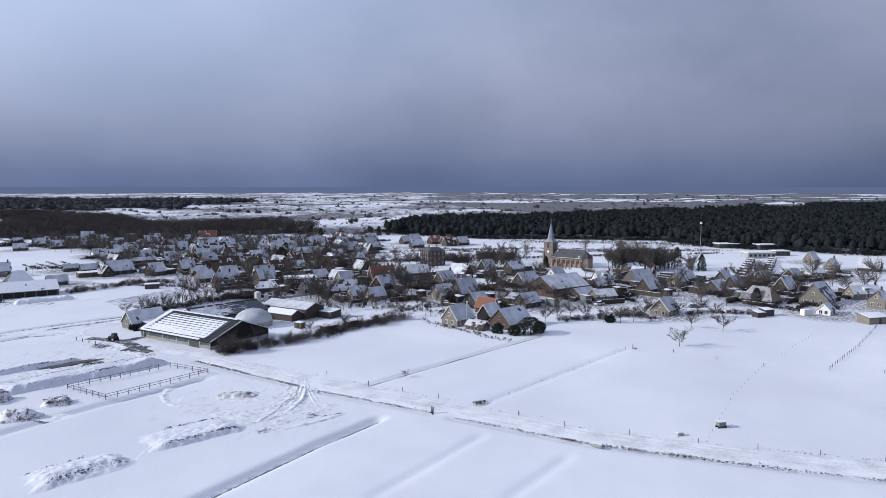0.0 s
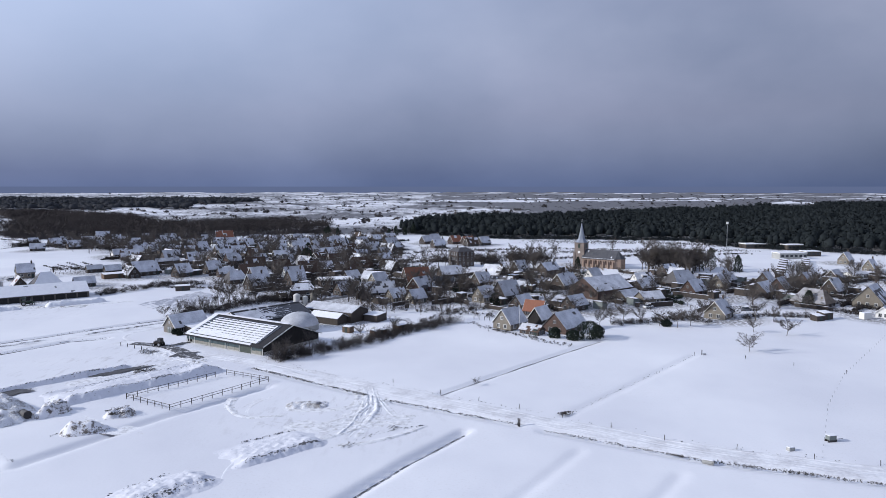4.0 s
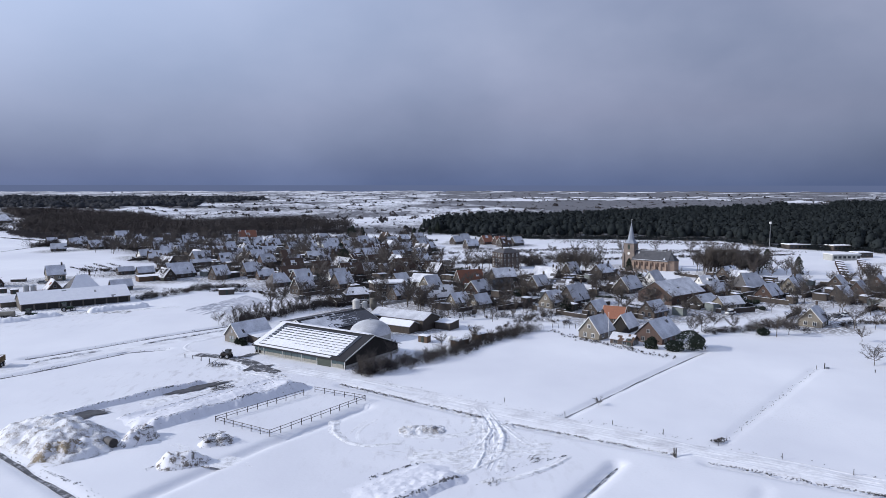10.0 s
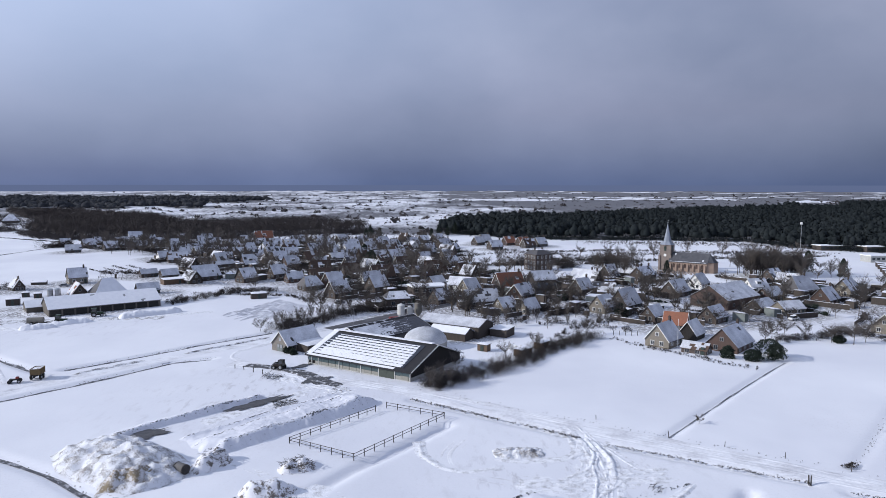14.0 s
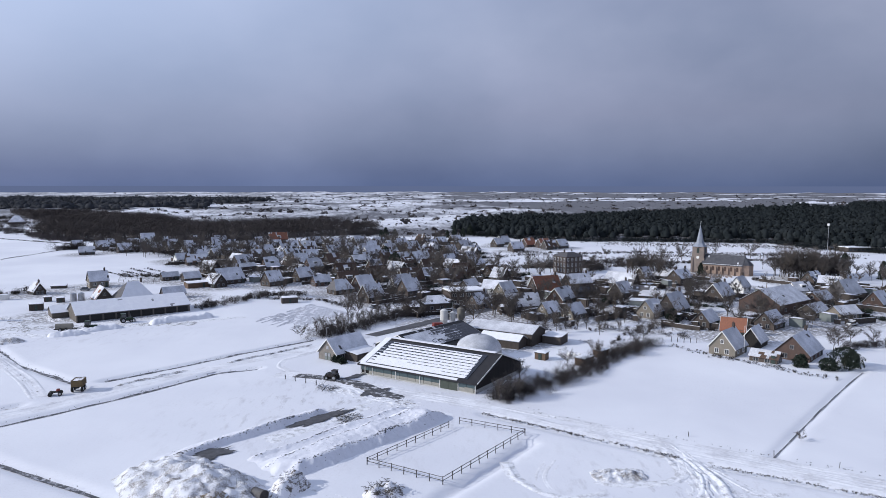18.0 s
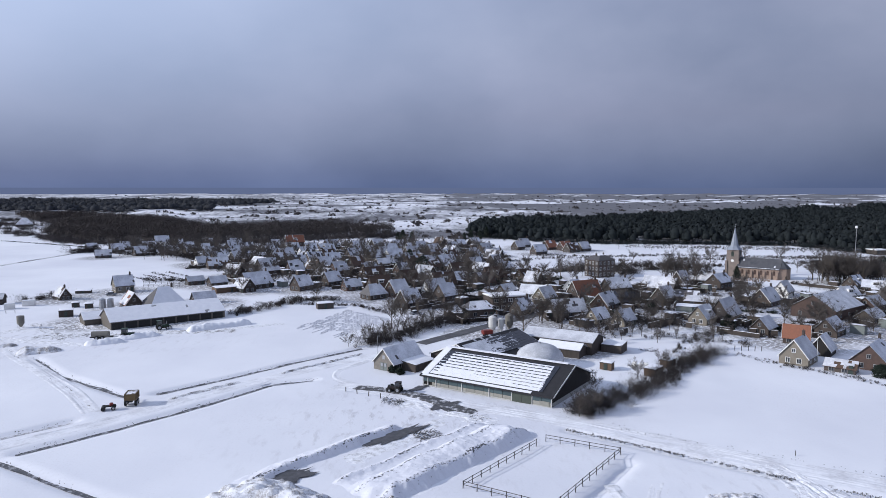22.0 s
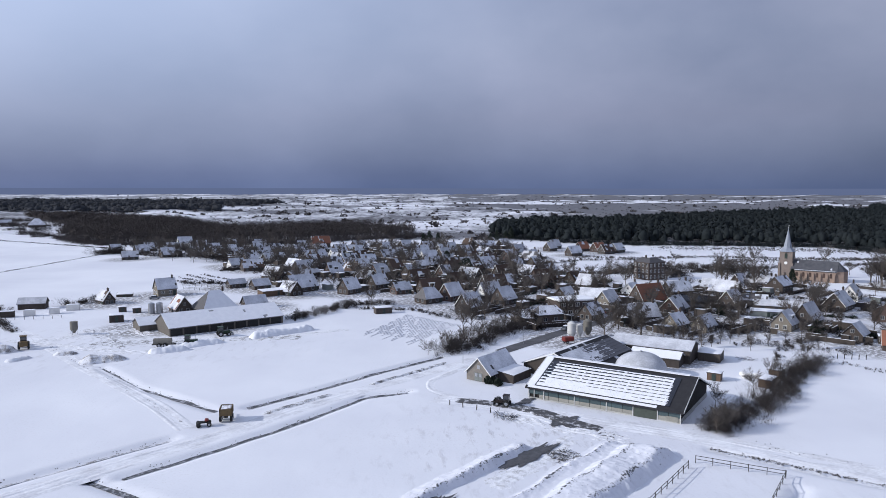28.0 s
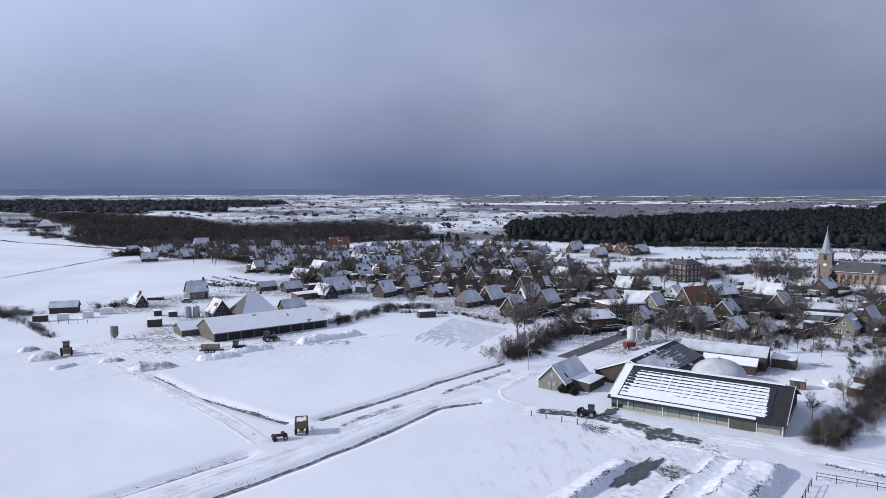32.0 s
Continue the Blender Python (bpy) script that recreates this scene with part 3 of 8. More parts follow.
slush = material("dark_slush", (0.62, 0.63, 0.67), (0.07, 0.07, 0.076), 0.7, 0.7, 3.5, 0.5, 0.08, lo=0.36, hi=0.5)
dirty_snow = material("dirty_ploughed_snow", (0.72, 0.73, 0.77), (0.16, 0.155, 0.155), 0.85, 0.7, 3.5, 0.8, 0.15, lo=0.45, hi=0.6)
churned = material("churned_snow", (0.8, 0.81, 0.85), (0.4, 0.395, 0.41), 0.8, 0.8, 4.5, 0.9, 0.15, spec=0.2, lo=0.47, hi=0.68)
rutted("rutted_track", LANE, 7.5, "wide farm lane of rutted, wheel-pressed snow", 3)
rutted("rutted_track", ROAD[:8], 6.0, "village road under wheel-marked snow", 5, 0.09)
rutted("rutted_track", SIDE_ROAD, 5.0, "side road under wheel-marked snow", 6, 0.1)
rutted("rutted_track", [(-34, 164.5), (-32.6, 155), (-32.3, 147), (-33, 139), (-35, 131)], 9.5, "churned wheel ruts turning off the lane", 7, 0.3, cross=0.2, along=0.4, mat_=churned, churn=0.35)
rutted("rutted_track", [(-47, 138), (-40, 137), (-31, 139), (-22, 143)], 9.0, "crossing wheel marks in the turning place", 11, 0.2, cross=0.18, along=0.35, mat_=churned, churn=0.6)
for k, line in enumerate(([(-32.4, 158.3), (-31.5, 149.7), (-33.8, 143.0), (-39.6, 138.3), (-47.1, 137.3)],
                          [(-31.3, 156.9), (-29.8, 146.8), (-31.2, 138.3), (-36.0, 132.6), (-40.2, 128.6)],
                          [(-32.8, 156.9), (-34.2, 150.9), (-37.1, 147.6), (-44.1, 146.8), (-49.3, 148.4)],
                          [(-30.7, 156.0), (-27.4, 146.9), (-25.7, 143.0), (-21.1, 143.8)],
                          [(-33.7, 137.3), (-29.9, 140.8), (-25.0, 138.3), (-20.8, 140.8)],
                          [(-61.6, 156.0), (-60.8, 149.6), (-57.2, 143.8), (-53.2, 142.3), (-47.0, 144.5)],
                          [(-35.7, 127.1), (-29.8, 128.6), (-24.2, 132.6), (-19.4, 138.3)])):
    rutted("wheel_rut", line, 3.2 if k < 3 else 2.2, "fanning wheel rut pressed into the turning place", 60 + 2 * k, 0.3 if k != 5 else 0.12, cross=0.18, along=0.5, mat_=churned, lift=0.12, churn=0.15)
rutted("rutted_track", [(-53, 158), (-56.5, 150), (-56, 144), (-52, 140), (-46, 138)], 3.4, "curved wheel ruts beside the paddock", 13, 0.07, cross=0.15, mat_=lane_snow, lift=0.03)
rutted("rutted_track", [(-50, 110), (-51, 118), (-49, 126), (-44, 137)], 1.6, "narrow wheel rut over the soil heap", 17, 0.08, mat_=snow_mat, lift=0.03)
rutted("rutted_track", [(-92, 152), (-82, 164), (-70, 181)], 3.0, "wheel ruts between bank and paddock", 19, 0.12, mat_=snow_mat)
rutted("rutted_track", [(-106, 147), (-98, 150), (-91, 146), (-80, 137), (-70, 133)], 5.0, "trampled snow in the soil yard", 21, 0.08, mat_=churned, lift=0.03, churn=0.6)
rutted("rutted_track", [(-103, 164), (-95, 174), (-86, 187)], 7.0, "trampled snow between the banks", 23, 0.13, mat_=churned, churn=0.5)
rutted("rutted_track", [(-210, 262), (-190, 266), (-168, 270), (-150, 272)], 9.0, "trampled yard snow before the long barn", 25, 0.3, cross=0.25, mat_=dirty_snow, churn=0.65)
rutted("rutted_track", [(-236, 268), (-222, 262), (-206, 256), (-192, 252), (-176, 256)], 7.0, "rough churned snow among the heaps", 29, 0.34, cross=0.25, mat_=churned, churn=0.65)
rutted("rutted_track", [(-222, 284), (-212, 274), (-204, 266), (-198, 256)], 5.0, "dirty wheel tracks across the west yard", 33, 0.25, cross=0.22, mat_=dirty_snow, churn=0.65)
rutted("rutted_track", [(-216, 300), (-207, 290), (-204, 282), (-198, 274)], 6.0, "muddy wheel tracks beside the long barn", 35, 0.2, cross=0.22, mat_=soil_snow)
rutted("rutted_track", [(-176, 268), (-164, 272), (-150, 276), (-138, 284)], 5.0, "churned snow along the foot of the snow bank", 37, 0.3, cross=0.22, mat_=churned, churn=0.65)
rutted("rutted_track", [(-230, 262), (-214, 278), (-200, 288), (-192, 291)], 7.0, "trampled snow in the west yard", 27, 0.28, cross=0.25, mat_=churned, churn=0.65)
rutted("muddy_track", [(-97, 206.5), (-91.8, 201), (-87, 195.5), (-85, 191)], 2.4, "dark muddy wheel tracks before the barn", 41, 0.1, mat_=slush, lift=0.3)
rutted("muddy_track", [(-107, 208.6), (-100, 206.6), (-93.5, 203.4), (-89.3, 200.4), (-86.6, 196.4), (-83.5, 193), (-80, 190)], 3.8, "dark slushy wheel lines leading past the barn", 43, 0.12, cross=0.18, mat_=slush, lift=0.26)
rutted("rutted_track", [(-98, 206), (-107, 210.5), (-112.6, 216), (-112.4, 223), (-107, 231), (-99, 243)], 3.2, "pressed track curving round the farm shed", 45, 0.14, mat_=lane_snow)
rutted("rutted_track", [(-96, 199), (-86, 190), (-76, 184)], 7.0, "churned yard snow before the barn", 47, 0.3, cross=0.18, along=0.4, mat_=churned, churn=0.65)
rutted("rutted_track", [(-145, 199), (-138, 207.5), (-133, 213)], 2.4, "ridge of dirty ploughed snow beside the road", 49, 0.26, cross=0.2, along=0.5, mat_=dirty_snow, lift=0.3, churn=0.6)
rutted("rutted_track", [(-126, 219.5), (-116.6, 230.5), (-108, 241)], 2.2, "ridge of dirty ploughed snow beside the road", 51, 0.26, cross=0.2, along=0.5, mat_=dirty_snow, lift=0.3, churn=0.6)
# vegetable beds: thin lines of bare soil between snowy ridges
bed_v, bed_f = [], []
bed_rng = random.Random(9)
for i in range(24):
    f = (i + 0.5) / 24
    ax, ay, bx, by = -135 + 16 * f, 273.5 - 13.5 * f, -121 + 17.5 * f, 311 - 19.5 * f
    t0 = bed_rng.uniform(0.02, 0.3)
    while t0 < 0.97:
        t1 = min(0.98, t0 + bed_rng.uniform(0.08, 0.3))
        k = len(bed_v)
        w = bed_rng.uniform(0.06, 0.14)
        for t_ in (t0, t1):
            px, py = ax + (bx - ax) * t_, ay + (by - ay) * t_
            z = float(ground_height(np.array(px), np.array(py))) + 0.05
            bed_v += [(px - w, py, z), (px, py, z + 0.07), (px + w, py, z)]
        bed_f += [(k, k + 1, k + 4, k + 3), (k + 1, k + 2, k + 5, k + 4)]
        t0 = t1 + bed_rng.uniform(0.01, 0.09)
tagged(new("vegetable_rows", raw_mesh("vegetable_rows", bed_v, bed_f, material("snowy_bed_soil", (0.46, 0.46, 0.5), (0.68, 0.69, 0.73), 0.9, 0.8, 4, 0.3))), "thin dark rows of a snowed-in vegetable plot", "field", kind="stuff")
for k, (cx, cy) in enumerate(((-110.6, 158.6), (-95.2, 177.2), (-86.3, 194.5), (-92.2, 207.2))):
    L_, W_ = ((9, 4.2), (14, 3.4), (7, 3.4), (6.5, 2.2))[k]
    n = 60
    vs = [(0, 0, 0)]
    for i in range(n):
        a = 2 * math.pi * i / n
        f = 1 + 0.5 * noise.noise((math.cos(a) * 1.8 + k * 5, math.sin(a) * 1.8, k)) + 0.35 * noise.noise((math.cos(a) * 6 + k * 5, math.sin(a) * 6, k))
        vs.append((math.cos(a) * L_ / 2 * f, math.sin(a) * W_ / 2 * f, 0))
    mud = new("mud_patch", raw_mesh("mud_patch", vs, [(0, 1 + i, 1 + (i + 1) % n) for i in range(n)], soil))
    mud.matrix_basis = pose(cx, cy, 0.2 + 0.1 * float(mix_noise(np.array(cx), np.array(cy), 26)), 0, 0, 50)
    tagged(mud, "patch of bare wet soil scraped free of snow", "mud", kind="structure")


# ---- houses: parts shared by all ----
def window_mesh(w, h, frame_mat):
    """A two-light frame in one piece, with thickness."""
    t, m = 0.09, 0.035
    gxs, gzs = (-w / 2, -w / 2 + t, -m, m, w / 2 - t, w / 2), (-h / 2, -h / 2 + t, h / 2 - t, h / 2)
    bm = bmesh.new()
    v = [[bm.verts.new((x, -0.06, z)) for z in gzs] for x in gxs]
    flat = [bm.faces.new((v[i][j], v[i + 1][j], v[i + 1][j + 1], v[i][j + 1])) for i in range(5) for j in range(3) if not (j == 1 and i in (1, 3))]
    ext = bmesh.ops.extrude_face_region(bm, geom=flat)
    bmesh.ops.translate(bm, vec=(0, 0.12, 0), verts=[e for e in ext["geom"] if isinstance(e, bmesh.types.BMVert)])
    return finish(bm, "window_frame", frame_mat)


WIN = {}


def window_data(w, h, frame_mat):
    key = (w, h, frame_mat.name)
    if key not in WIN:
        WIN[key] = (window_mesh(w, h, frame_mat), box_mesh("pane", w - 0.16, 0.05, h - 0.16, pane_mat))
    return WIN[key]


def far_window_mesh(w, h, frame_mat):
    """Frame and glass in one mesh, for houses that stay far off."""
    me = box_mesh("window", w, 0.1, h, frame_mat)
    me.materials.append(pane_mat)
    bm = bmesh.new()
    bm.from_mesh(me)
    for c in (-w / 4 + 0.01, w / 4 - 0.01):
        for v in add_box(bm, c, 0, 0, w / 2 - 0.13, 0.13, h - 0.18):
            for f in v.link_faces:
                f.material_index = 1
    bm.to_mesh(me)
    bm.free()
    return me


def window(parent, x, y, z, rz, w=1.1, h=1.3, frame_mat=None):
    """A framed window on a wall; rz turns its outside from -y."""
    if parent.location.y > 400:
        key = (w, h, (frame_mat or white_paint).name, "far")
        if key not in WIN:
            WIN[key] = far_window_mesh(w, h, frame_mat or white_paint)
        return part("window", WIN[key], parent, m=pose(x, y, z, 0, 0, rz))
    fr, pa = window_data(w, h, frame_mat or white_paint)
    wob = part("window", fr, parent, m=pose(x, y, z, 0, 0, rz))
    part("pane", pa, wob)
    return wob


DOOR = {}


def door(parent, x, y, rz, w=1.0, h=2.1, mat_=None):
    mat_ = mat_ or dark_frame
    key = (w, h, mat_.name)
    if key not in DOOR:
        bm = bmesh.new()
        add_box(bm, 0, 0, h / 2, w, 0.1, h)
        for z in (0.28, 0.72):
            add_box(bm, 0, -0.06, h * z, w * 0.62, 0.05, h * 0.34)
        DOOR[key] = finish(bm, "door", mat_)
    return part("door", DOOR[key], parent, m=pose(x, y, 0, 0, 0, rz))


def prism(L, W, eave, ridge, hip=0.0):
    """Wall body with gable ends; the ridge runs along x."""
    bm = bmesh.new()
    sec = [(-W / 2, 0), (W / 2, 0), (W / 2, eave), (0, ridge - 0.05), (-W / 2, eave)]
    if hip:
        sec = [(-W / 2, 0), (W / 2, 0), (W / 2, eave), (W / 2 * hip, eave + (ridge - eave) * (1 - hip)), (-W / 2 * hip, eave + (ridge - eave) * (1 - hip)), (-W / 2, eave)]
    a = [bm.verts.new((-L / 2, y, z)) for y, z in sec]
    b = [bm.verts.new((L / 2, y, z)) for y, z in sec]
    bm.faces.new(a)
    bm.faces.new(b[::-1])
    n = len(sec)
    for i in range(n):
        bm.faces.new((a[i], b[i], b[(i + 1) % n], a[(i + 1) % n]))
    return bm


def slope_mesh(L, W, eave, ridge, side, mat_, over=0.35, thick=0.16, hip=0.0):
    """One roof slope as a slab; side -1 or 1 along y. hip cuts the ends back towards the ridge."""
    bm = bmesh.new()
    pitch = (ridge - eave) / (W / 2)
    yo = W / 2 + over
    cut = hip * W / 2
    low, top = [(-L / 2 - over, yo), (L / 2 + over, yo)], [(L / 2 + over - cut, 0.0), (-L / 2 - over + cut, 0.0)]
    vs = []
    for dz in (0.02, thick):
        vs.append([bm.verts.new((x, side * y, ridge - pitch * y + dz)) for x, y in low + top])
    bm.faces.new(vs[0])
    bm.faces.new(vs[1][::-1])
    for i in range(4):
        bm.faces.new((vs[0][i], vs[0][(i + 1) % 4], vs[1][(i + 1) % 4], vs[1][i]))
    return finish(bm, "roof_slope", mat_)


def snow_sheet(L, W, eave, ridge, side, cover, seed, over=0.35, lift=0.17, thick=0.09, cell=0.75, hip=0.0, mat_=None):
    """Snow lying on a slope: a slab of small cells with gaps where it slid or melted."""
    pitch = (ridge - eave) / (W / 2)
    n, k = max(4, int((L + 2 * over) / cell)), max(3, int((W / 2 + over) / cell))
    verts, faces = [], []
    ids = {}
    rows_ = []
    rng = random.Random(seed)
    off = rng.uniform(0, 90)

    def vert(i, j):
        if (i, j) not in ids:
            f = j / k
            half = L / 2 + over * 0.9 - hip * W / 2 * f
            x = -half + 2 * half * i / n
            if 0 < i < n:
                x += 0.22 * cell * noise.noise((i * 1.7, j * 1.3, off))
            y = (W / 2 + over * 0.95) * (1 - f)
            if 0 < j < k:
                y += 0.22 * cell * noise.noise((i * 1.1, j * 1.9, off + 7))
            ids[(i, j)] = len(verts)
            verts.append((x, side * y, ridge - pitch * y + lift + thick * (0.6 + 0.5 * noise.noise((x * 0.6, y * 0.6, off)))))
        return ids[(i, j)]
    for i in range(n):
        for j in range(k):
            v = 0.5 + 0.75 * noise.noise((i * 0.3, j * 0.42, off)) + 0.2 * noise.noise((i * 1.1, j * 1.4, off))
            if v < cover + 0.12 * (j / k - 0.5):
                a, b, c, d = vert(i, j), vert(i + 1, j), vert(i + 1, j + 1), vert(i, j + 1)
                faces.append((a, b, c, d) if side < 0 else (d, c, b, a))
    # skirts down to the roof along open borders
    count = {}
    for f in faces:
        for e in zip(f, f[1:] + f[:1]):
            count[e] = count.get(e, 0) + 1
    for a, b in list(count):
        if (b, a) not in count:
            va, vb = verts[a], verts[b]
            verts += [(vb[0], vb[1], vb[2] - thick - 0.05), (va[0], va[1], va[2] - thick - 0.05)]
            faces.append((b, a, len(verts) - 1, len(verts) - 2))
    return raw_mesh("roof_snow", verts, faces, mat_ or thin_snow)


def bargeboard_mesh(W, eave, ridge, mat_, over=0.36):
    bm = bmesh.new()
    pitch = (ridge - eave) / (W / 2)
    yo = W / 2 + over
    for s in (-1, 1):
        q = [(0, ridge + 0.2), (s * yo, ridge - pitch * yo + 0.2), (s * yo, ridge - pitch * yo - 0.08), (0, ridge - 0.1)]
        a = [bm.verts.new((-0.04, y, z)) for y, z in q]
        b = [bm.verts.new((0.04, y, z)) for y, z in q]
        bm.faces.new(a)
        bm.faces.new(b[::-1])
        for i in range(4):
            bm.faces.new((a[i], b[i], b[(i + 1) % 4], a[(i + 1) % 4]))
    return finish(bm, "bargeboard", mat_)


def chimney_mesh(h=1.5, mat_=None):
    bm = bmesh.new()
    add_box(bm, 0, 0, h / 2 - 0.5, 0.6, 0.6, h)
    add_box(bm, 0, 0, h - 0.5, 0.72, 0.72, 0.14)
    add_cyl(bm, 0, 0, h - 0.45, h - 0.1, 0.13, 0.1, 8)
    return finish(bm, "chimney", mat_ or brick_brown)


CHIM = {}
snow_seed = [10]


def house(label, x, y, rot, L=9.0, W=8.0, eave=2.9, ridge=7.0, wall=None, roof=None, snow=(0.85, 0.85), chimneys=1, trim=None, glazed=2, dormer=0, hip=0.0,
          category="house", group="village houses", name="house", front=(-1, 1), frame_mat=None, doors=1, over=0.35, snow_kind=None):
    """A gabled house: rot turns its ridge from the x axis. snow: cover of the -y and +y slope. dormer: -1 or 1, the slope that carries it."""
    wall, roof = wall or brick_brown, roof or tile_dark
    if name == "house":
        L, W, eave, ridge = L * 0.85, W * 0.77, eave * 0.74, ridge * 0.86
    h = empty(name, x, y, rot, label=label, category=category, group=group)
    part("wall", finish(prism(L, W, eave, eave + 0.3 if hip else ridge), "wall", wall), h)
    for i, s in enumerate((-1, 1)):
        sl = part("roof_slope", slope_mesh(L, W, eave, ridge, s, roof, over, hip=hip), h)
        snow_seed[0] += 1
        if snow[i] > 0.05:
            part("snow_layer", snow_sheet(L, W, eave, ridge, s, snow[i], snow_seed[0], over, hip=hip, mat_=snow_kind), sl, "snow lying on the slope")
    if hip:
        for e in (-1, 1):
            bm = bmesh.new()
            pitch = (ridge - eave) / (W / 2)
            yo, c = W / 2 + over, hip * W / 2
            zlow = ridge - pitch * yo
            q = [(e * (L / 2 + over), -yo, zlow), (e * (L / 2 + over), yo, zlow), (e * (L / 2 + over - c), 0, ridge)]
            vs = [[bm.verts.new((px, py, pz + dz)) for px, py, pz in q] for dz in (0.02, 0.17)]
            bm.faces.new(vs[0])
            bm.faces.new(vs[1])
            for i in range(3):
                bm.faces.new((vs[0][i], vs[0][(i + 1) % 3], vs[1][(i + 1) % 3], vs[1][i]))
            end = part("roof_hip", finish(bm, "roof_hip", roof), h)
            if max(snow) > 0.4:
                bm = bmesh.new()
                vs = [bm.verts.new((px * 0.985, py * 0.93, pz + 0.24 + (0.05 if py else -0.15))) for px, py, pz in q]
                bm.faces.new(vs)
                part("snow_layer", finish(bm, "roof_snow", snow_kind or thin_snow), end, "snow lying on the hip")
    elif trim:
        for e in (-1, 1):
            part("bargeboard", bargeboard_mesh(W, eave, ridge, trim, over), h, m=pose(e * (L / 2 + over + 0.02), 0, 0))
    if "c" not in CHIM:
        CHIM["c"] = chimney_mesh()
    for i in range(chimneys):
        part("chimney", CHIM["c"], h, m=pose((L / 2 - 0.9) * (1 if i == 0 else -1) * (0.55 if hip else 1), 0.0, ridge + 0.2))
    fm = frame_mat or (white_paint if wall in (plaster, brick_yellow) else grey_paint)
    if glazed:
        # gable ends
        n = 2 if W < 9.5 else 3
        for e in front:
            if e * math.sin(radians(rot)) > 0.25:
                continue
            for i in range(n):
                window(h, e * (L / 2 + 0.03), (i - (n - 1) / 2) * W / (n + 0.6), min(1.6, eave * 0.55), 90 if e > 0 else -90, 1.15, 1.35, fm)
            if not hip and ridge - eave > 2.6 and glazed > 1:
                window(h, e * (L / 2 + 0.03), 0, eave + (ridge - eave) * 0.36, 90 if e > 0 else -90, 1.0, 1.1, fm)
        k = 2 if L < 10 else 3
        for s in (-1, 1):
            if s * math.cos(radians(rot)) > 0.2:
                continue
            for i in range(k):
                window(h, (i - (k - 1) / 2) * L / (k + 0.4) - 0.4, s * (W / 2 + 0.03), min(1.6, eave * 0.55), 0 if s < 0 else 180, 1.3, 1.25, fm)
        if doors:
            door(h, L / 2 - 1.0, -W / 2 - 0.04, 0)
    if dormer:
        d_w, s = min(2.6, L * 0.32), dormer
        pitch = (ridge - eave) / (W / 2)
        y0 = W / 2 * 0.72
        z0 = ridge - pitch * y0
        bm = bmesh.new()
        add_box(bm, 0, s * (y0 - 0.8), z0 + 0.65, d_w, 1.6, 1.4)
        body = part("dormer", finish(bm, "dormer", white_paint), h, "white box dormer")
        part("dormer_roof", box_mesh("dormer_roof", d_w + 0.4, 2.1, 0.14, snow_mat, 0, s * (y0 - 0.8), z0 + 1.42), body)
        window(h, 0, s * (y0 + 0.03), z0 + 0.7, 0 if s < 0 else 180, d_w * 0.8, 0.9, fm)
    return h


def shed(label, x, y, rot, L=5.0, W=3.0, h=2.3, fall=0.3, wall=None, roof=None, snow=0.95, category="shed", group="", name="shed", open_side=False, over=0.15):
    """A flat or gently pitched shed with a snowy roof slab."""
    s = empty(name, x, y, rot, label=label, category=category, group=group)
    bm = bmesh.new()
    q = [(-W / 2, 0), (W / 2, 0), (W / 2, h), (-W / 2, h - fall)]
    a = [bm.verts.new((-L / 2, py, pz)) for py, pz in q]
    b = [bm.verts.new((L / 2, py, pz)) for py, pz in q]
    bm.faces.new(a)
    bm.faces.new(b)
    for i in range(4):
        bm.faces.new((a[i], b[i], b[(i + 1) % 4], a[(i + 1) % 4]))
    part("wall", finish(bm, "wall", wall or dark_wood), s)
    tilt = math.degrees(math.atan2(fall, W))
    part("roof", box_mesh("roof", L + 2 * over, W + 2 * over, 0.12, roof or tile_dark), s, m=pose(0, 0, h - fall / 2 + 0.07, tilt))
    if snow > 0.3:
        bm = bmesh.new()
        bmesh.ops.create_grid(bm, x_segments=8, y_segments=5, size=0.5, matrix=Matrix.Diagonal((L + 1.6 * over, W + 1.6 * over, 1, 1)))
        for v in bm.verts:
            edge = max(abs(v.co.x) / (L / 2 + over), abs(v.co.y) / (W / 2 + over))
            v.co.z = 0.2 * (1 - edge ** 6) + 0.04 * noise.noise((v.co.x + x, v.co.y + y, 0)) - 0.01
        part("snow_layer", finish(bm, "roof_snow", snow_mat, True), s, "snow lying on the roof", pose(0, 0, h - fall / 2 + 0.135, tilt))
    if not open_side:
        door(s, 0, -W / 2 - 0.04, 0, 0.9, min(2.0, h - fall - 0.15), dark_frame)
    return s


# ---- village houses, west side ----
BR, RE, YE, DW, WH = brick_brown, brick_red, brick_yellow, dark_wood, plaster
house("dark boarded field barn with a snowy roof", -260, 323, 15, 9, 5, 2.2, 4.0, DW, tile_dark, (0.95, 0.9), 0, glazed=0, doors=0, category="barn", group="", name="field_barn")
house("small brick cottage with a snow-dusted gable", -239, 335, -42, 8, 6, 2.2, 5.6, BR, tile_brown, (0.8, 0.75), 1, white_paint)
house("tall pale brick house with snowy grey roof", -224, 356, 40, 9, 7.5, 4.2, 8.2, YE, tile_dark, (0.95, 0.95), 1)
house("dark gabled house with a red roof partly under snow", -203, 316, 128, 9, 8, 2.4, 6.8, DW, tile_orange, (0.45, 0.6), 0, white_paint)
house("large pyramid-roofed farmhouse under snow", -190.5, 315, 40, 15, 15, 2.6, 9.0, BR, tile_dark, (0.97, 0.95), 1, hip=0.8, snow_kind=snow_mat)
house("low brick annexe with a snowy roof", -179, 325, 40, 10, 6, 2.5, 5.2, BR, tile_dark, (0.95, 0.95), 0)
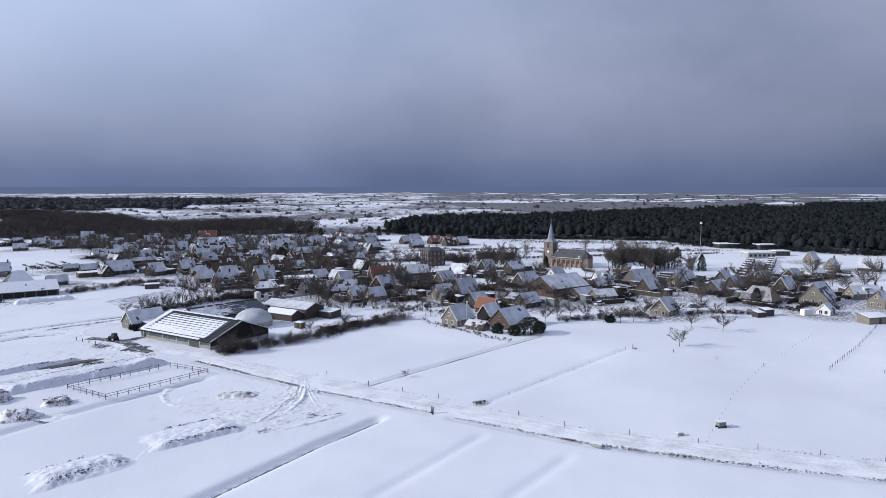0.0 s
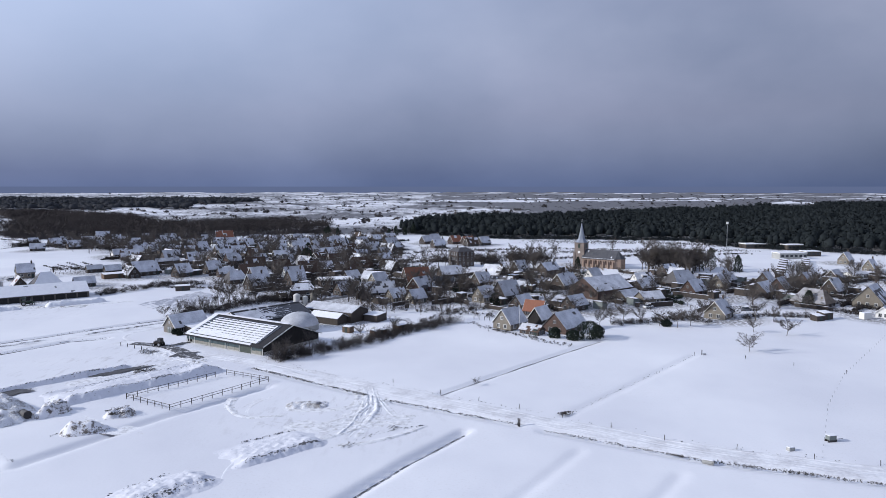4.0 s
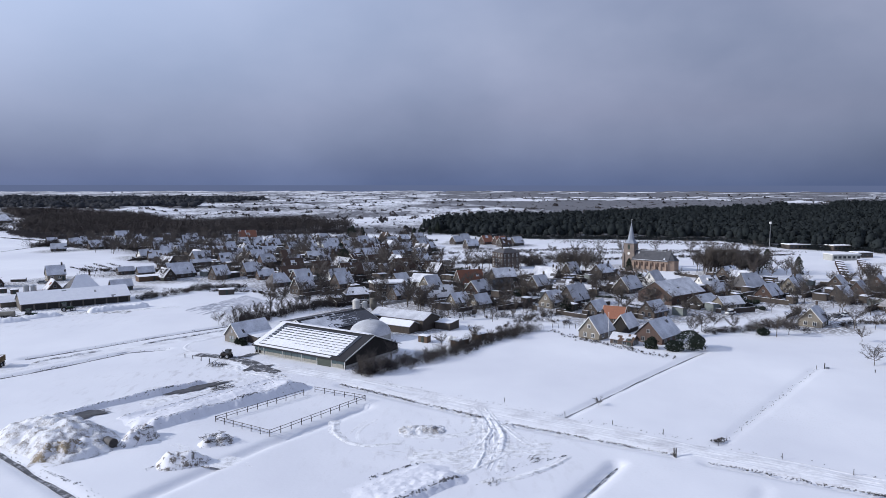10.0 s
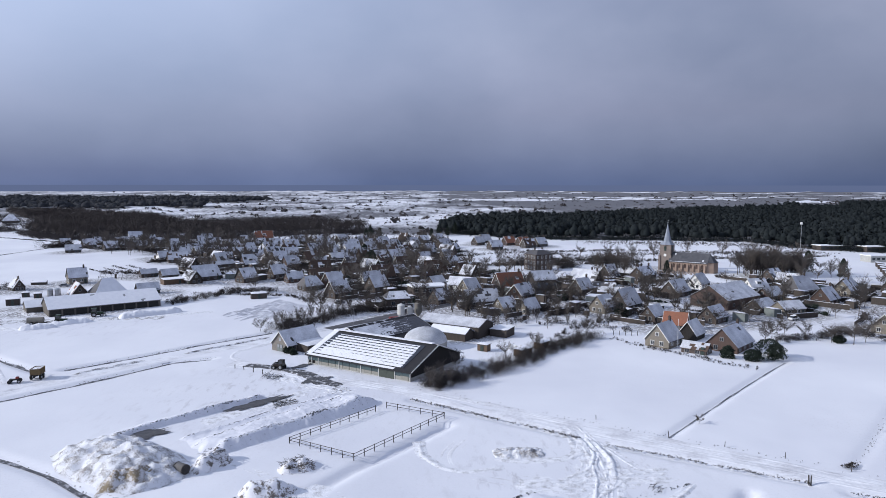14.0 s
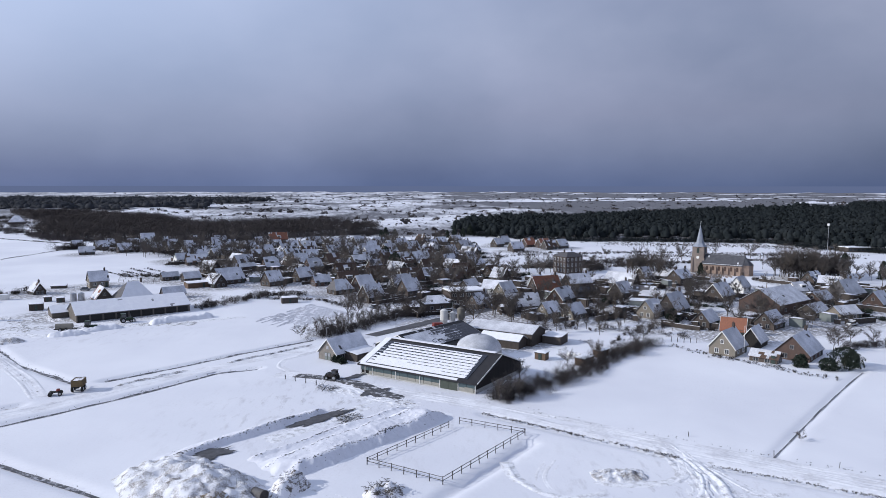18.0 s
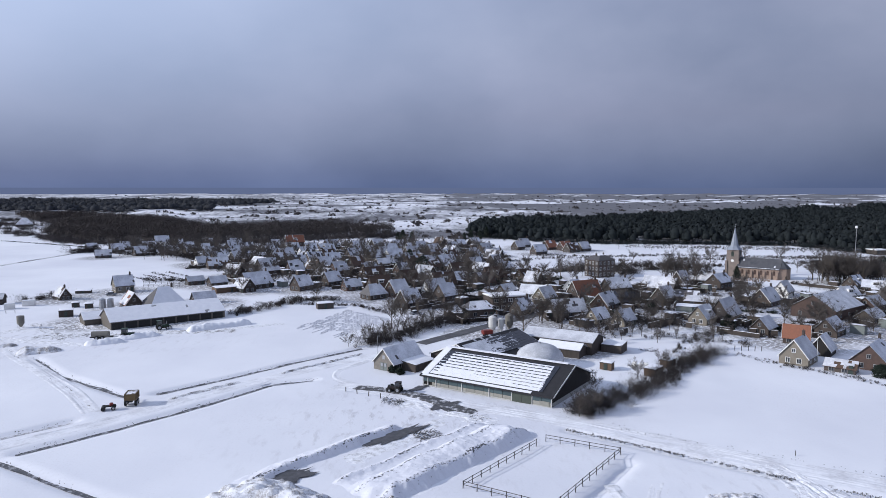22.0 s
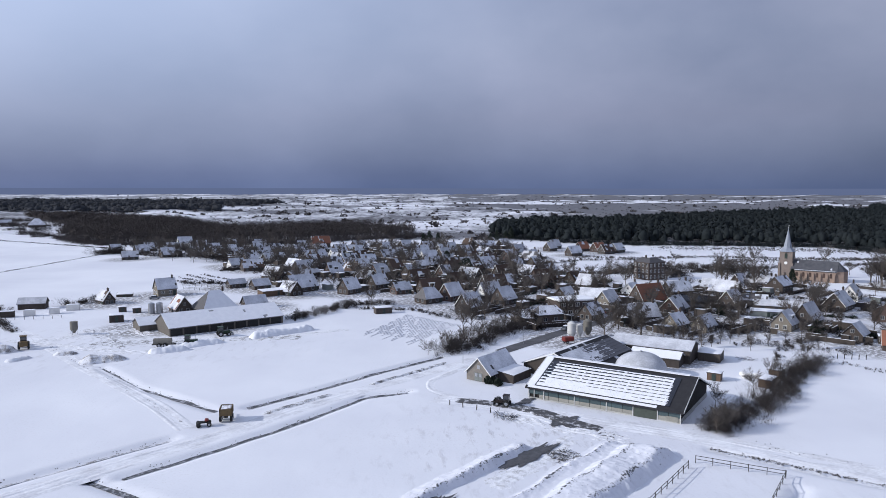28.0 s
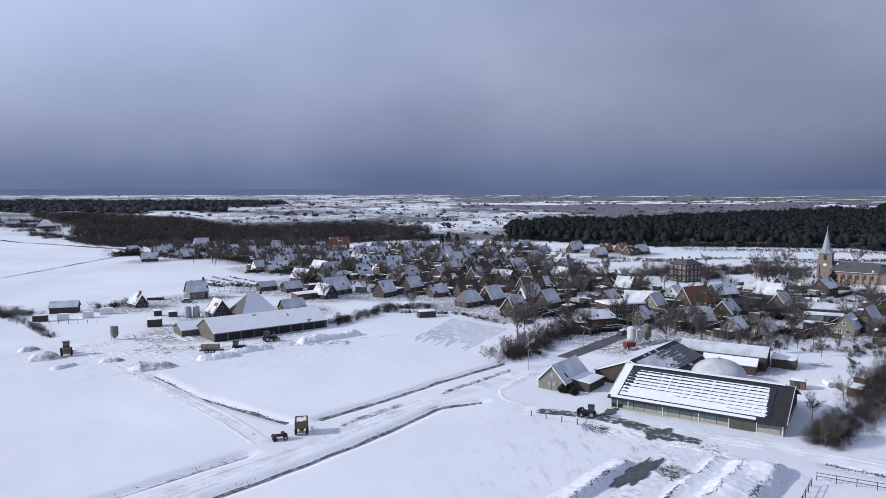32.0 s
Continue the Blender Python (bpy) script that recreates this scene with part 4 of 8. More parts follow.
house("brown brick house with a steep snowy roof", -148, 361, 55, 9.5, 8, 3.2, 7.6, BR, tile_dark, (0.9, 0.9), 1)
house("brown brick house with chimney and snowy roof", -137, 375, 50, 9.5, 7.5, 3.4, 7.6, BR, tile_dark, (0.88, 0.9), 2)
house("low brick bungalow with a snowy roof", -126, 361, 35, 9, 7, 2.6, 5.6, RE, tile_dark, (0.92, 0.9), 1)
house("hip-roofed house with white fascia and snow", -114, 337, 42, 10, 9, 2.9, 6.8, BR, tile_dark, (0.92, 0.92), 1, hip=0.5)
house("brick house with yellowish verge boards and snowy roof", -105, 343, 50, 10, 8.5, 3.2, 8.0, RE, tile_dark, (0.88, 0.9), 1, white_paint)
house("brick house with dormers and snowy roof", -99, 316, 48, 9.5, 8.5, 3.3, 8.0, BR, tile_dark, (0.9, 0.92), 1, white_paint, dormer=-1)
house("brown brick house with a snow-covered roof", -85, 332, 48, 9.5, 8.5, 3.4, 8.0, BR, tile_dark, (0.9, 0.9), 1)
house("barn-like house with pale snowy roof", -191, 408, -33, 11, 9, 2.8, 7.2, BR, tile_dark, (0.9, 0.85), 0)
house("long low hall under thick snow", -177, 411, 50, 21, 8, 3.6, 5.0, BR, tile_dark, (0.98, 0.98), 0, category="hall", group="")
house("large farmhouse with snowy roof", -170, 368, 48, 15, 11, 3.0, 8.2, BR, tile_dark, (0.9, 0.9), 1)
house("gabled wing of the farmhouse with snowy roof", -172, 357, -42, 10, 8, 2.6, 6.6, BR, tile_dark, (0.9, 0.9), 0)
house("tall house with a steep snowy roof", -183, 489, 52, 13, 9, 4.0, 9.0, RE, tile_dark, (0.85, 0.9), 1)
house("large red brick villa with orange tiles and white dormers", -199, 596, 25, 16, 10, 5.0, 10.0, RE, tile_orange, (0.3, 0.5), 2, white_paint, dormer=-1)
house("brick house with snowy roof", -177, 541, 40, 10, 9, 3.2, 8.0, BR, tile_dark, (0.85, 0.9), 1)
house("brick house with a wide snowy roof", -151, 470, 35, 11, 8.5, 3.2, 7.6, BR, tile_dark, (0.85, 0.9), 1)
house("brick house with snowy roof behind the gardens", -168, 578, 48, 13, 9, 3.2, 7.6, BR, tile_dark, (0.85, 0.85), 1)
house("brick house with bright snowy roof", -146, 560, 45, 12, 9, 3.4, 8.0, RE, tile_dark, (0.9, 0.85), 1)
house("brick house with white verges and snowy roof", -134, 578, 45, 11, 9, 3.4, 8.0, BR, tile_dark, (0.9, 0.85), 1, white_paint)
house("brick house with snow on a grey roof", -124, 419, 52, 10, 8, 3.0, 7.0, BR, tile_dark, (0.85, 0.85), 1)
house("house with a bare dark brown roof", -119, 391, 30, 12, 9, 2.8, 8.0, BR, tile_brown, (0.06, 0.4), 1, dormer=-1)
house("house with a bare dark brown roof and dormer", -114, 361, 32, 11, 8.5, 2.8, 7.4, BR, tile_brown, (0.08, 0.4), 1, dormer=-1)
house("house with a dark brown roof, snow in patches", -102, 379, 32, 10, 8.5, 2.8, 8.0, BR, tile_brown, (0.1, 0.5), 1)
house("long house with a dark brown roof and white dormer", -86, 370, 30, 13, 9, 2.8, 8.0, BR, tile_brown, (0.12, 0.45), 1, white_paint, dormer=-1)
house("house with a dark brown roof and white fascia", -77, 412, 30, 13, 9, 2.8, 8.0, BR, tile_brown, (0.12, 0.5), 1, white_paint, dormer=-1)
house("house with a dark brown mansard-like roof and dormer", -61, 392, 24, 12, 9, 3.0, 8.0, RE, tile_brown, (0.1, 0.4), 1, dormer=-1)
house("large house with a wide bright snowy roof", -84, 444, 46, 14, 11, 3.0, 9.0, BR, tile_dark, (0.97, 0.95), 0)
house("salmon brick house with snowy roof", -107, 416, 46, 8, 7.5, 3.0, 7.0, RE, tile_dark, (0.8, 0.85), 1, white_paint)
house("house with white verges and snowy roof", -106, 511, 46, 11, 9, 3.2, 8.0, BR, tile_dark, (0.9, 0.85), 1, white_paint)
house("house with snowy roof", -92, 530, 48, 12, 9, 3.2, 8.0, BR, tile_dark, (0.85, 0.9), 1)
house("house with patchy snow on its roof", -79, 548, 48, 12, 9, 3.2, 8.0, RE, tile_dark, (0.75, 0.85), 1)
house("house with snowy roof and chimney", -121, 533, 46, 12, 9, 3.2, 8.0, BR, tile_dark, (0.85, 0.85), 1)
house("house with white verges below the wood", -30, 566, 46, 10, 8, 3.2, 7.4, BR, tile_dark, (0.9, 0.8), 1, white_paint)
house("pink-walled house with snowy roof", -67, 447, 40, 11, 8, 3.0, 7.0, RE, tile_dark, (0.8, 0.8), 1)
house("house with snowy roof by the wood", -56, 538, 48, 13, 9, 3.2, 8.0, BR, tile_dark, (0.85, 0.85), 1)
house("bungalow with snowy roof at the village edge", -292, 547, 28, 13, 8, 2.7, 6.0, BR, tile_dark, (0.95, 0.9), 1)
house("bungalow with snowy roof and dark gable", -272, 537, 40, 11, 8, 2.7, 6.2, BR, tile_dark, (0.95, 0.9), 0)
house("small house with snowy roof at the village edge", -268, 560, 38, 9, 8, 3.0, 7.0, BR, tile_dark, (0.9, 0.9), 1)
house("house with snowy roof and white window bands", -253, 546, 40, 11, 8, 3.2, 7.0, BR, tile_dark, (0.85, 0.9), 1)
house("house with patchy snow at the village edge", -223, 549, 38, 10, 9, 3.2, 7.6, BR, tile_dark, (0.7, 0.85), 1)
house("tall pale house with snowy roof below the wood", -303, 601, 34, 12, 9, 4.6, 9.0, WH, tile_dark, (0.8, 0.9), 1)
house("barn with a brownish snowy roof", -211, 445, 30, 13, 10, 2.8, 7.0, BR, tile_brown, (0.6, 0.8), 0)
house("low white-banded outbuilding with snowy roof", -201, 379, 40, 9, 6, 2.6, 4.4, BR, tile_dark, (0.95, 0.95), 0)
house("low outbuilding with snowy roof", -189, 374, 40, 9, 7, 2.6, 5.2, BR, tile_dark, (0.95, 0.95), 0)
house("low dark house with snowy roof in a row", -303, 505, 28, 11, 8, 2.6, 6.0, DW, tile_dark, (0.95, 0.9), 0)
house("small house with snow on its roof", -160, 512, 40, 9, 8, 3.0, 7.2, BR, tile_dark, (0.85, 0.9), 1)
house("small house with a pale gable", -176, 516, 45, 9, 8, 3.0, 7.2, WH, tile_dark, (0.85, 0.9), 1)
house("brick house with grey roof among trees", -200, 522, 45, 10, 8, 3.0, 7.4, BR, tile_dark, (0.7, 0.85), 1)
house("brick house with snowy roof among trees", -222, 500, 40, 10, 8, 3.0, 7.2, BR, tile_dark, (0.8, 0.85), 1)
house("brick house with white verges among trees", -238, 520, 38, 10, 8, 3.0, 7.2, RE, tile_dark, (0.8, 0.9), 1, white_paint)
house("house with snowy roof in the back row", -118, 568, 42, 11, 9, 3.2, 7.8, BR, tile_dark, (0.85, 0.85), 1)
house("house with dark roof in the back row", -134, 445, 48, 10, 8, 3.0, 7.5, BR, tile_brown, (0.3, 0.6), 1)
house("house with snowy roof and dormer", -140, 420, 48, 10, 8, 3.0, 7.4, RE, tile_dark, (0.75, 0.85), 1, dormer=-1)
house("house with snowy roof beside a conifer", -105, 470, 46, 10, 8.5, 3.0, 7.6, BR, tile_dark, (0.8, 0.85), 1)
house("house with brown roof and snow in patches", -90, 487, 44, 11, 8.5, 3.0, 7.8, BR, tile_brown, (0.35, 0.6), 1)
house("house with snowy roof facing the meadow", -66, 490, 44, 10, 8.5, 3.0, 7.6, RE, tile_dark, (0.8, 0.85), 1)
house("house with a snowy roof in the middle row", -128, 490, 44, 10, 8.5, 3.0, 7.6, BR, tile_dark, (0.8, 0.85), 1)
house("house with a snowy roof and pale wall", -152, 445, 44, 10, 8.5, 3.0, 7.6, YE, tile_dark, (0.85, 0.85), 1)
house("house with a grey snow-dusted roof", -60, 340, 48, 9, 8, 3.0, 6.4, BR, tile_dark, (0.8, 0.85), 0)

house("pyramid-roofed farmhouse in the far west fields", -572, 880, 30, 18, 17, 2.6, 9.5, BR, tile_dark, (0.95, 0.9), 0, hip=0.8, group="", name="farmhouse", category="house")
house("far snow-roofed farm building", -640, 930, 30, 18, 9, 3.0, 7.0, BR, tile_dark, (0.95, 0.9), 0, glazed=0)
house("far snow-roofed farm building", -690, 950, 60, 16, 9, 3.0, 7.0, BR, tile_dark, (0.95, 0.9), 0, glazed=0)

# ---- village houses, middle ----
house("brick house with hipped snowy roof beside the road", -74, 295, 20, 11, 8, 4.4, 6.4, BR, tile_dark, (0.95, 0.95), 0, hip=0.6)
house("long house with white gable and snowy roof", -49, 338, -25, 12, 8, 3.0, 6.2, WH, tile_dark, (0.95, 0.95), 0)
house("house with white verges and a snowy roof", -46, 328, 46, 9, 8, 3.0, 7.0, YE, tile_dark, (0.95, 0.95), 0, white_paint)
house("large house with a bare orange tiled roof", -29, 334, 26, 14, 11, 3.0, 9.0, BR, tile_orange, (0.14, 0.3), 1, white_paint)
house("dark brick house with snowy roof", -13, 348, 24, 13, 9, 4.4, 8.0, BR, tile_dark, (0.9, 0.9), 1)
house("low house with white verges and black solar roof", -16, 319, -16, 11, 8, 2.8, 5.8, DW, tile_dark, (0.1, 0.8), 0, white_paint)
house("gabled brick house with snowy roof and white verges", 1, 328, 44, 10, 8, 3.0, 7.2, BR, tile_dark, (0.85, 0.9), 1, white_paint)
house("brick house with red gable and snowy roof", -26, 312, 52, 12, 9, 3.0, 7.2, RE, tile_dark, (0.9, 0.85), 1, white_paint)
house("low long house with grey snow-dusted roof", -43, 297, 20, 15, 9, 2.8, 7.0, BR, tile_dark, (0.7, 0.85), 1)
house("small brick house with snowy roof", -58, 302, 46, 9, 7, 2.8, 6.4, BR, tile_dark, (0.7, 0.85), 1)
house("small pale house with snowy roof", -35, 284, 42, 8.5, 7, 2.7, 6.0, YE, tile_dark, (0.9, 0.9), 1)
house("small pale gabled house with snowy roof", -27, 281, 42, 8, 6.5, 2.7, 6.0, YE, tile_dark, (0.9, 0.9), 0)
house("low building with black solar panels and white edges", 11, 331, -25, 11, 7, 2.7, 4.6, DW, tile_dark, (0.55, 0.9), 0, white_paint)
house("long low building with snowy lean-to roofs", 14, 318, -25, 18, 7, 2.6, 4.2, DW, tile_dark, (0.85, 0.9), 0, white_paint)
house("yellowish brick house with two white doors and snowy roof", 5, 231, 47, 10, 9, 3.0, 7.5, YE, tile_dark, (0.95, 0.93), 1, white_paint)
house("house with an orange tiled roof and white verges", 16, 254, -28, 8, 7, 2.6, 6.0, BR, tile_orange, (0.12, 0.6), 0, white_paint)
house("dark boarded gable with white verges and snow", 16, 240, 50, 8, 7, 2.4, 6.2, black_boards, tile_dark, (0.95, 0.9), 0, white_paint, glazed=0)
house("brown brick farmhouse with a long snowy roof", 22, 227, 47, 14, 11, 2.6, 7.2, RE, tile_dark, (0.93, 0.9), 1)
house("low brick annexe with a snowy roof", 11, 222, -42, 8, 5, 1.8, 3.2, BR, tile_brown, (0.55, 0.8), 0)
house("brick house with snowy roof behind the farmhouse", 32, 265, 42, 10, 8, 2.8, 6.2, BR, tile_dark, (0.92, 0.9), 0)
house("large brown brick barn with a wide snowy roof", 49, 298, 38, 22, 15, 3.6, 8.2, RE, tile_dark, (0.97, 0.93), 0, category="barn", group="", name="barn")
house("low snowy outbuilding beside the barn", 57, 286, 38, 12, 8, 2.6, 5.0, DW, tile_dark, (0.95, 0.95), 0)
house("red-brown brick house with a snowy roof", 69, 305, 36, 12, 8, 4.0, 6.6, RE, tile_dark, (0.97, 0.95), 0)
house("brick house with white verges and big snowy roof", 38, 321, 44, 13, 10, 2.8, 7.6, BR, tile_dark, (0.92, 0.9), 1, white_paint)
house("white plastered house with a snowy roof", 55, 342, 50, 11, 8, 3.2, 7.5, WH, tile_dark, (0.9, 0.85), 1)
house("tall brick house with rows of white windows", 37, 364, 40, 12, 9, 4.6, 8.0, BR, tile_dark, (0.92, 0.9), 2)
house("white house with two round-headed dormers", 76, 333, 18, 10, 8, 3.0, 6.2, WH, tile_dark, (0.9, 0.9), 1, dormer=-1)
house("large farmhouse with hipped snowy roof", 92, 328, 30, 16, 12, 2.6, 8.2, RE, tile_dark, (0.93, 0.9), 1, hip=0.45)
house("brick house with snowy roof and gable window", 89, 302, 40, 11, 9, 2.8, 7.2, RE, tile_dark, (0.93, 0.9), 1)
house("pale brick house with gable windows", 108, 322, 45, 10, 8, 3.4, 7.2, YE, tile_dark, (0.75, 0.85), 1)
house("pale low house with snowy roof", 64, 280, 20, 11, 8, 2.8, 5.2, YE, tile_dark, (0.9, 0.9), 0)
house("brick house with a tall steep snowy roof", 9, 288, 47, 13, 9, 3.4, 9.0, BR, tile_dark, (0.92, 0.9), 1)
house("pale gabled house with snowy roof and dormer", 0, 284, 47, 10, 8, 3.0, 7.0, YE, tile_dark, (0.9, 0.88), 1, dormer=-1)
house("small house with snowy roof and brown gable", 13, 268, 46, 9, 7, 2.7, 5.8, BR, tile_dark, (0.95, 0.92), 0)
house("pale brick house with three gable windows and snowy roof", 79, 249, 50, 10.5, 9, 2.9, 7.0, YE, tile_dark, (0.95, 0.93), 1, white_paint)

# ---- village houses, east side ----
house("brick house with snowy roof among trees", 116, 335, 40, 9, 8, 2.9, 6.4, BR, tile_dark, (0.93, 0.9), 0)
house("low house with a broad snowy roof", 118, 302, 42, 12, 10, 2.4, 6.2, BR, tile_dark, (0.95, 0.92), 0)
house("brown gabled house with snowy roof", 127, 306, 50, 12, 9, 3.2, 7.8, RE, tile_dark, (0.85, 0.9), 1)
house("house with a white dormer and snowy roof", 147, 301, 40, 10, 9, 3.0, 8.0, BR, tile_dark, (0.9, 0.9), 1, white_paint, dormer=1)
house("dark gabled house with white verges", 172, 345, 35, 8, 8, 2.8, 6.2, DW, tile_dark, (0.9, 0.85), 0, white_paint)
house("big thatched farmhouse under thin snow", 125, 275, -50, 15, 12, 2.2, 7.2, BR, thatch, (0.95, 0.95), 1, hip=0.7, snow_kind=material("snow_dusted_thatch", (0.4, 0.4, 0.43), (0.19, 0.18, 0.175), 0.9, 0.7, 6, 0.5, 0.05))
house("large dark farmhouse with a bright snowy roof", 147, 274, 47, 16, 13, 3.0, 9.2, YE, tile_dark, (0.6, 0.95), 1)
house("small white annexe with gable windows", 136.5, 249, 45, 6, 6, 2.4, 4.6, WH, tile_dark, (0.93, 0.9), 0, white_paint)
house("long brick house with dormers", 171, 285, 10, 15, 8, 3.2, 6.2, YE, tile_dark, (0.9, 0.9), 1, dormer=-1)
house("tall pale brick house", 164, 263, 45, 9, 8, 4.2, 7.4, YE, tile_dark, (0.8, 0.85), 1)
house("brick house with snowy roof at the wood's edge", 220, 420, 40, 9, 8, 3.4, 8.0, YE, tile_dark, (0.9, 0.88), 1, white_paint)
house("brick house with white verges near the wood", 211, 381, 40, 8, 7.5, 3.2, 7.8, YE, tile_dark, (0.88, 0.88), 1, white_paint)
house("large snow-roofed house near the wood", 231, 380, -42, 12, 11, 2.6, 8.0, BR, tile_dark, (0.93, 0.9), 0, white_paint)
house("low white bungalow among gardens", 188, 355, 20, 13, 7, 2.8, 3.8, WH, tile_dark, (0.97, 0.97), 0)
house("brick house with snow behind the thatched farm", 132, 330, 46, 9, 8, 3.0, 7.0, BR, tile_dark, (0.9, 0.88), 1)
house("brick house by the garden rows", 150, 330, 46, 9, 8, 3.0, 6.8, RE, tile_dark, (0.9, 0.88), 1)

# row below the pine wood
for px, py, ro, rf, sn, wl in ((-24, 586, 40, tile_dark, (0.9, 0.9), BR), (-7, 566, 38, tile_orange, (0.15, 0.4), RE), (-20, 530, 30, tile_dark, (0.8, 0.9), BR), (3, 560, 35, tile_orange, (0.4, 0.6), RE), (5, 544, 30, tile_brown, (0.4, 0.8), DW), (15, 554, 40, tile_dark, (0.85, 0.9), DW)):
    house("gabled house with a red and white roof below the pine wood" if rf is tile_orange else "gabled house with a snowy roof below the pine wood", px, py, ro, 11, 9, 3.0, 7.6, wl, rf, sn, 1, white_paint)

# ---- church ----
church = empty("church", 62.8, 410.2, -38, label="old brick village church with slate roof and a pointed spire", category="church")
TL, NL = 5.8, 19.5
bm = bmesh.new()
add_box(bm, 0, 0, 6.75, TL, TL, 13.5)
tower = part("tower", finish(bm, "tower", stone_grey), church, "grey-brown brick tower")
for z in (4.6, 9.4, 13.2):
    part("string_course", box_mesh("string_course", TL + 0.3, TL + 0.3, 0.3, stone_grey, 0, 0, z), tower)
for sx in (-1, 1):
    for sy in (-1, 1):
        part("corner_pier", box_mesh("corner_pier", 1.0, 1.0, 8.0, stone_grey, sx * TL / 2, sy * TL / 2, 4.0), tower)
for rz, ox, oy in ((0, 0, -1), (180, 0, 1), (90, 1, 0), (-90, -1, 0)):
    bm = bmesh.new()
    add_box(bm, 0, 0, 0, 1.3, 0.1, 2.0)
    add_cyl(bm, 0, 0.0, 1.0, 0.1, 0.65, n=12, axis="Y")
    part("sound_hole", finish(bm, "sound_hole", dark_frame), tower, "", pose(ox * (TL / 2 + 0.04), oy * (TL / 2 + 0.04), 11.2, 0, 0, rz))
part("clock_face", cyl_mesh("clock_face", 0.75, 0.12, white_paint, n=20, axis="Y"), tower, "pale round clock face", pose(0, -TL / 2 - 0.06, 8.0))
bm = bmesh.new()
add_cyl(bm, 0, 0, 13.5, 15.4, 3.9, 2.0, 8)
add_cyl(bm, 0, 0, 15.4, 24.6, 2.0, 0.1, 8)
part("spire", finish(bm, "spire", lead), church, "slender slate spire dusted with snow")
bm = bmesh.new()
add_cyl(bm, 0, 0, 24.7, 26.6, 0.06, 0.05, 6)
bmesh.ops.create_uvsphere(bm, u_segments=8, v_segments=6, radius=0.28, matrix=Matrix.Translation((0, 0, 25.2)))
add_box(bm, 0.25, 0, 26.3, 0.6, 0.06, 0.35)
part("weather_vane", finish(bm, "weather_vane", steel), church)
NX = TL / 2 + NL / 2
part("nave_wall", finish(prism(NL, 9.2, 5.2, 9.7), "nave_wall", brick_church), church, "orange-brown brick nave", pose(NX, 0, 0))
for s in (-1, 1):
    sl = part("nave_roof", slope_mesh(NL, 9.2, 5.2, 9.7, s, slate, 0.4), church, "dark slate roof", pose(NX, 0, 0))
    part("snow_layer", snow_sheet(NL, 9.2, 5.2, 9.7, s, 0.06 if s < 0 else 0.85, 900 + s, 0.4), sl, "thin snow on the slates")
for s in (-1, 1):
    part("eave_snow", box_mesh("eave_snow", NL - 0.5, 0.5, 0.14, snow_mat, NX, s * 4.75, 5.28, 0.04), church, "line of snow along the eaves")
bm = bmesh.new()
vs = []
for a in (-90, -45, 0, 45, 90):
    vs.append((math.cos(radians(a)) * 4.2, math.sin(radians(a)) * 4.2))
lo = [bm.verts.new((px, py, 0)) for px, py in vs]
hi = [bm.verts.new((px, py, 5.4)) for px, py in vs]
for i in range(4):
    bm.faces.new((lo[i], lo[i + 1], hi[i + 1], hi[i]))
bm.faces.new(hi)
part("apse_wall", finish(bm, "apse_wall", brick_church), church, "", pose(TL / 2 + NL, 0, 0))
bm = bmesh.new()
hi = [bm.verts.new((px * 1.08, py * 1.08, 5.4)) for px, py in vs]
top = bm.verts.new((0, 0, 9.8))
for i in range(4):
    bm.faces.new((hi[i], hi[i + 1], top))
bm.faces.new(hi)
part("apse_roof", finish(bm, "apse_roof", slate), church, "", pose(TL / 2 + NL, 0, 0))
for i in range(7):
    for s in (-1, 1):
        bx = TL / 2 + 1.0 + i * NL / 6.6
        bm = bmesh.new()
        add_box(bm, 0, 0, 1.7, 0.6, 0.8, 3.4)
        add_box(bm, 0, s * -0.1, 3.6, 0.6, 0.6, 0.5)
        part("buttress", finish(bm, "buttress", brick_church), church, "", pose(bx, s * 5.0, 0))
        if i < 6:
            bm = bmesh.new()
            add_box(bm, 0, 0, 0, 1.0, 0.12, 1.7)
            add_cyl(bm, 0, 0, 0.85, 0.12, 0.5, n=14, axis="Y")
            part("arched_window", finish(bm, "arched_window", brick_red), church, "dark arched window recess", pose(bx + NL / 13.2, s * 4.63, 2.9))


# ---- farmyard: cattle barn with solar roof ----
BARN = (-71.9, 210.7, -33.2)
BL, BW, BE, BR_H = 31.8, 21.6, 2.5, 6.55
barn = empty("cattle_barn", BARN[0], BARN[1], BARN[2], label="large cattle barn with snowed-in solar roof and green sheeting", category="barn")
part("wall", finish(prism(BL - 0.3, BW - 0.3, BE, BR_H), "wall", black_boards), barn, "dark boarded wall")
part("plinth", box_mesh("plinth", BL - 0.2, 0.25, 0.26, concrete, 0, -BW / 2, 0.13), barn, "grey concrete plinth")
curtain = material("blue_green_curtain", (0.075, 0.11, 0.118), (0.05, 0.078, 0.086), 0.45, 0.5, 7, 0.15, spec=0.4, tint=0.18)
beige_board = material("dirty_beige_board", (0.34, 0.33, 0.29), (0.22, 0.215, 0.195), 0.8, 0.5, 6, 0.2, tint=0.1)
PANEL = box_mesh("wall_panel", 2.16, 0.08, 1.3, curtain, bevel=0.015)
SLOT = box_mesh("vent_slot", 2.16, 0.06, 0.78, beige_board)
for i in range(14):
    px = -BL / 2 + 1.3 + i * 2.25
    if i not in (10, 11):
        part("wall_panel", PANEL, barn, "blue-green curtain panel", pose(px, -BW / 2 - 0.04, 1.68))
        if i > 0:
            part("vent_slot", SLOT, barn, "dirty beige strip", pose(px, -BW / 2 - 0.05, 0.62))
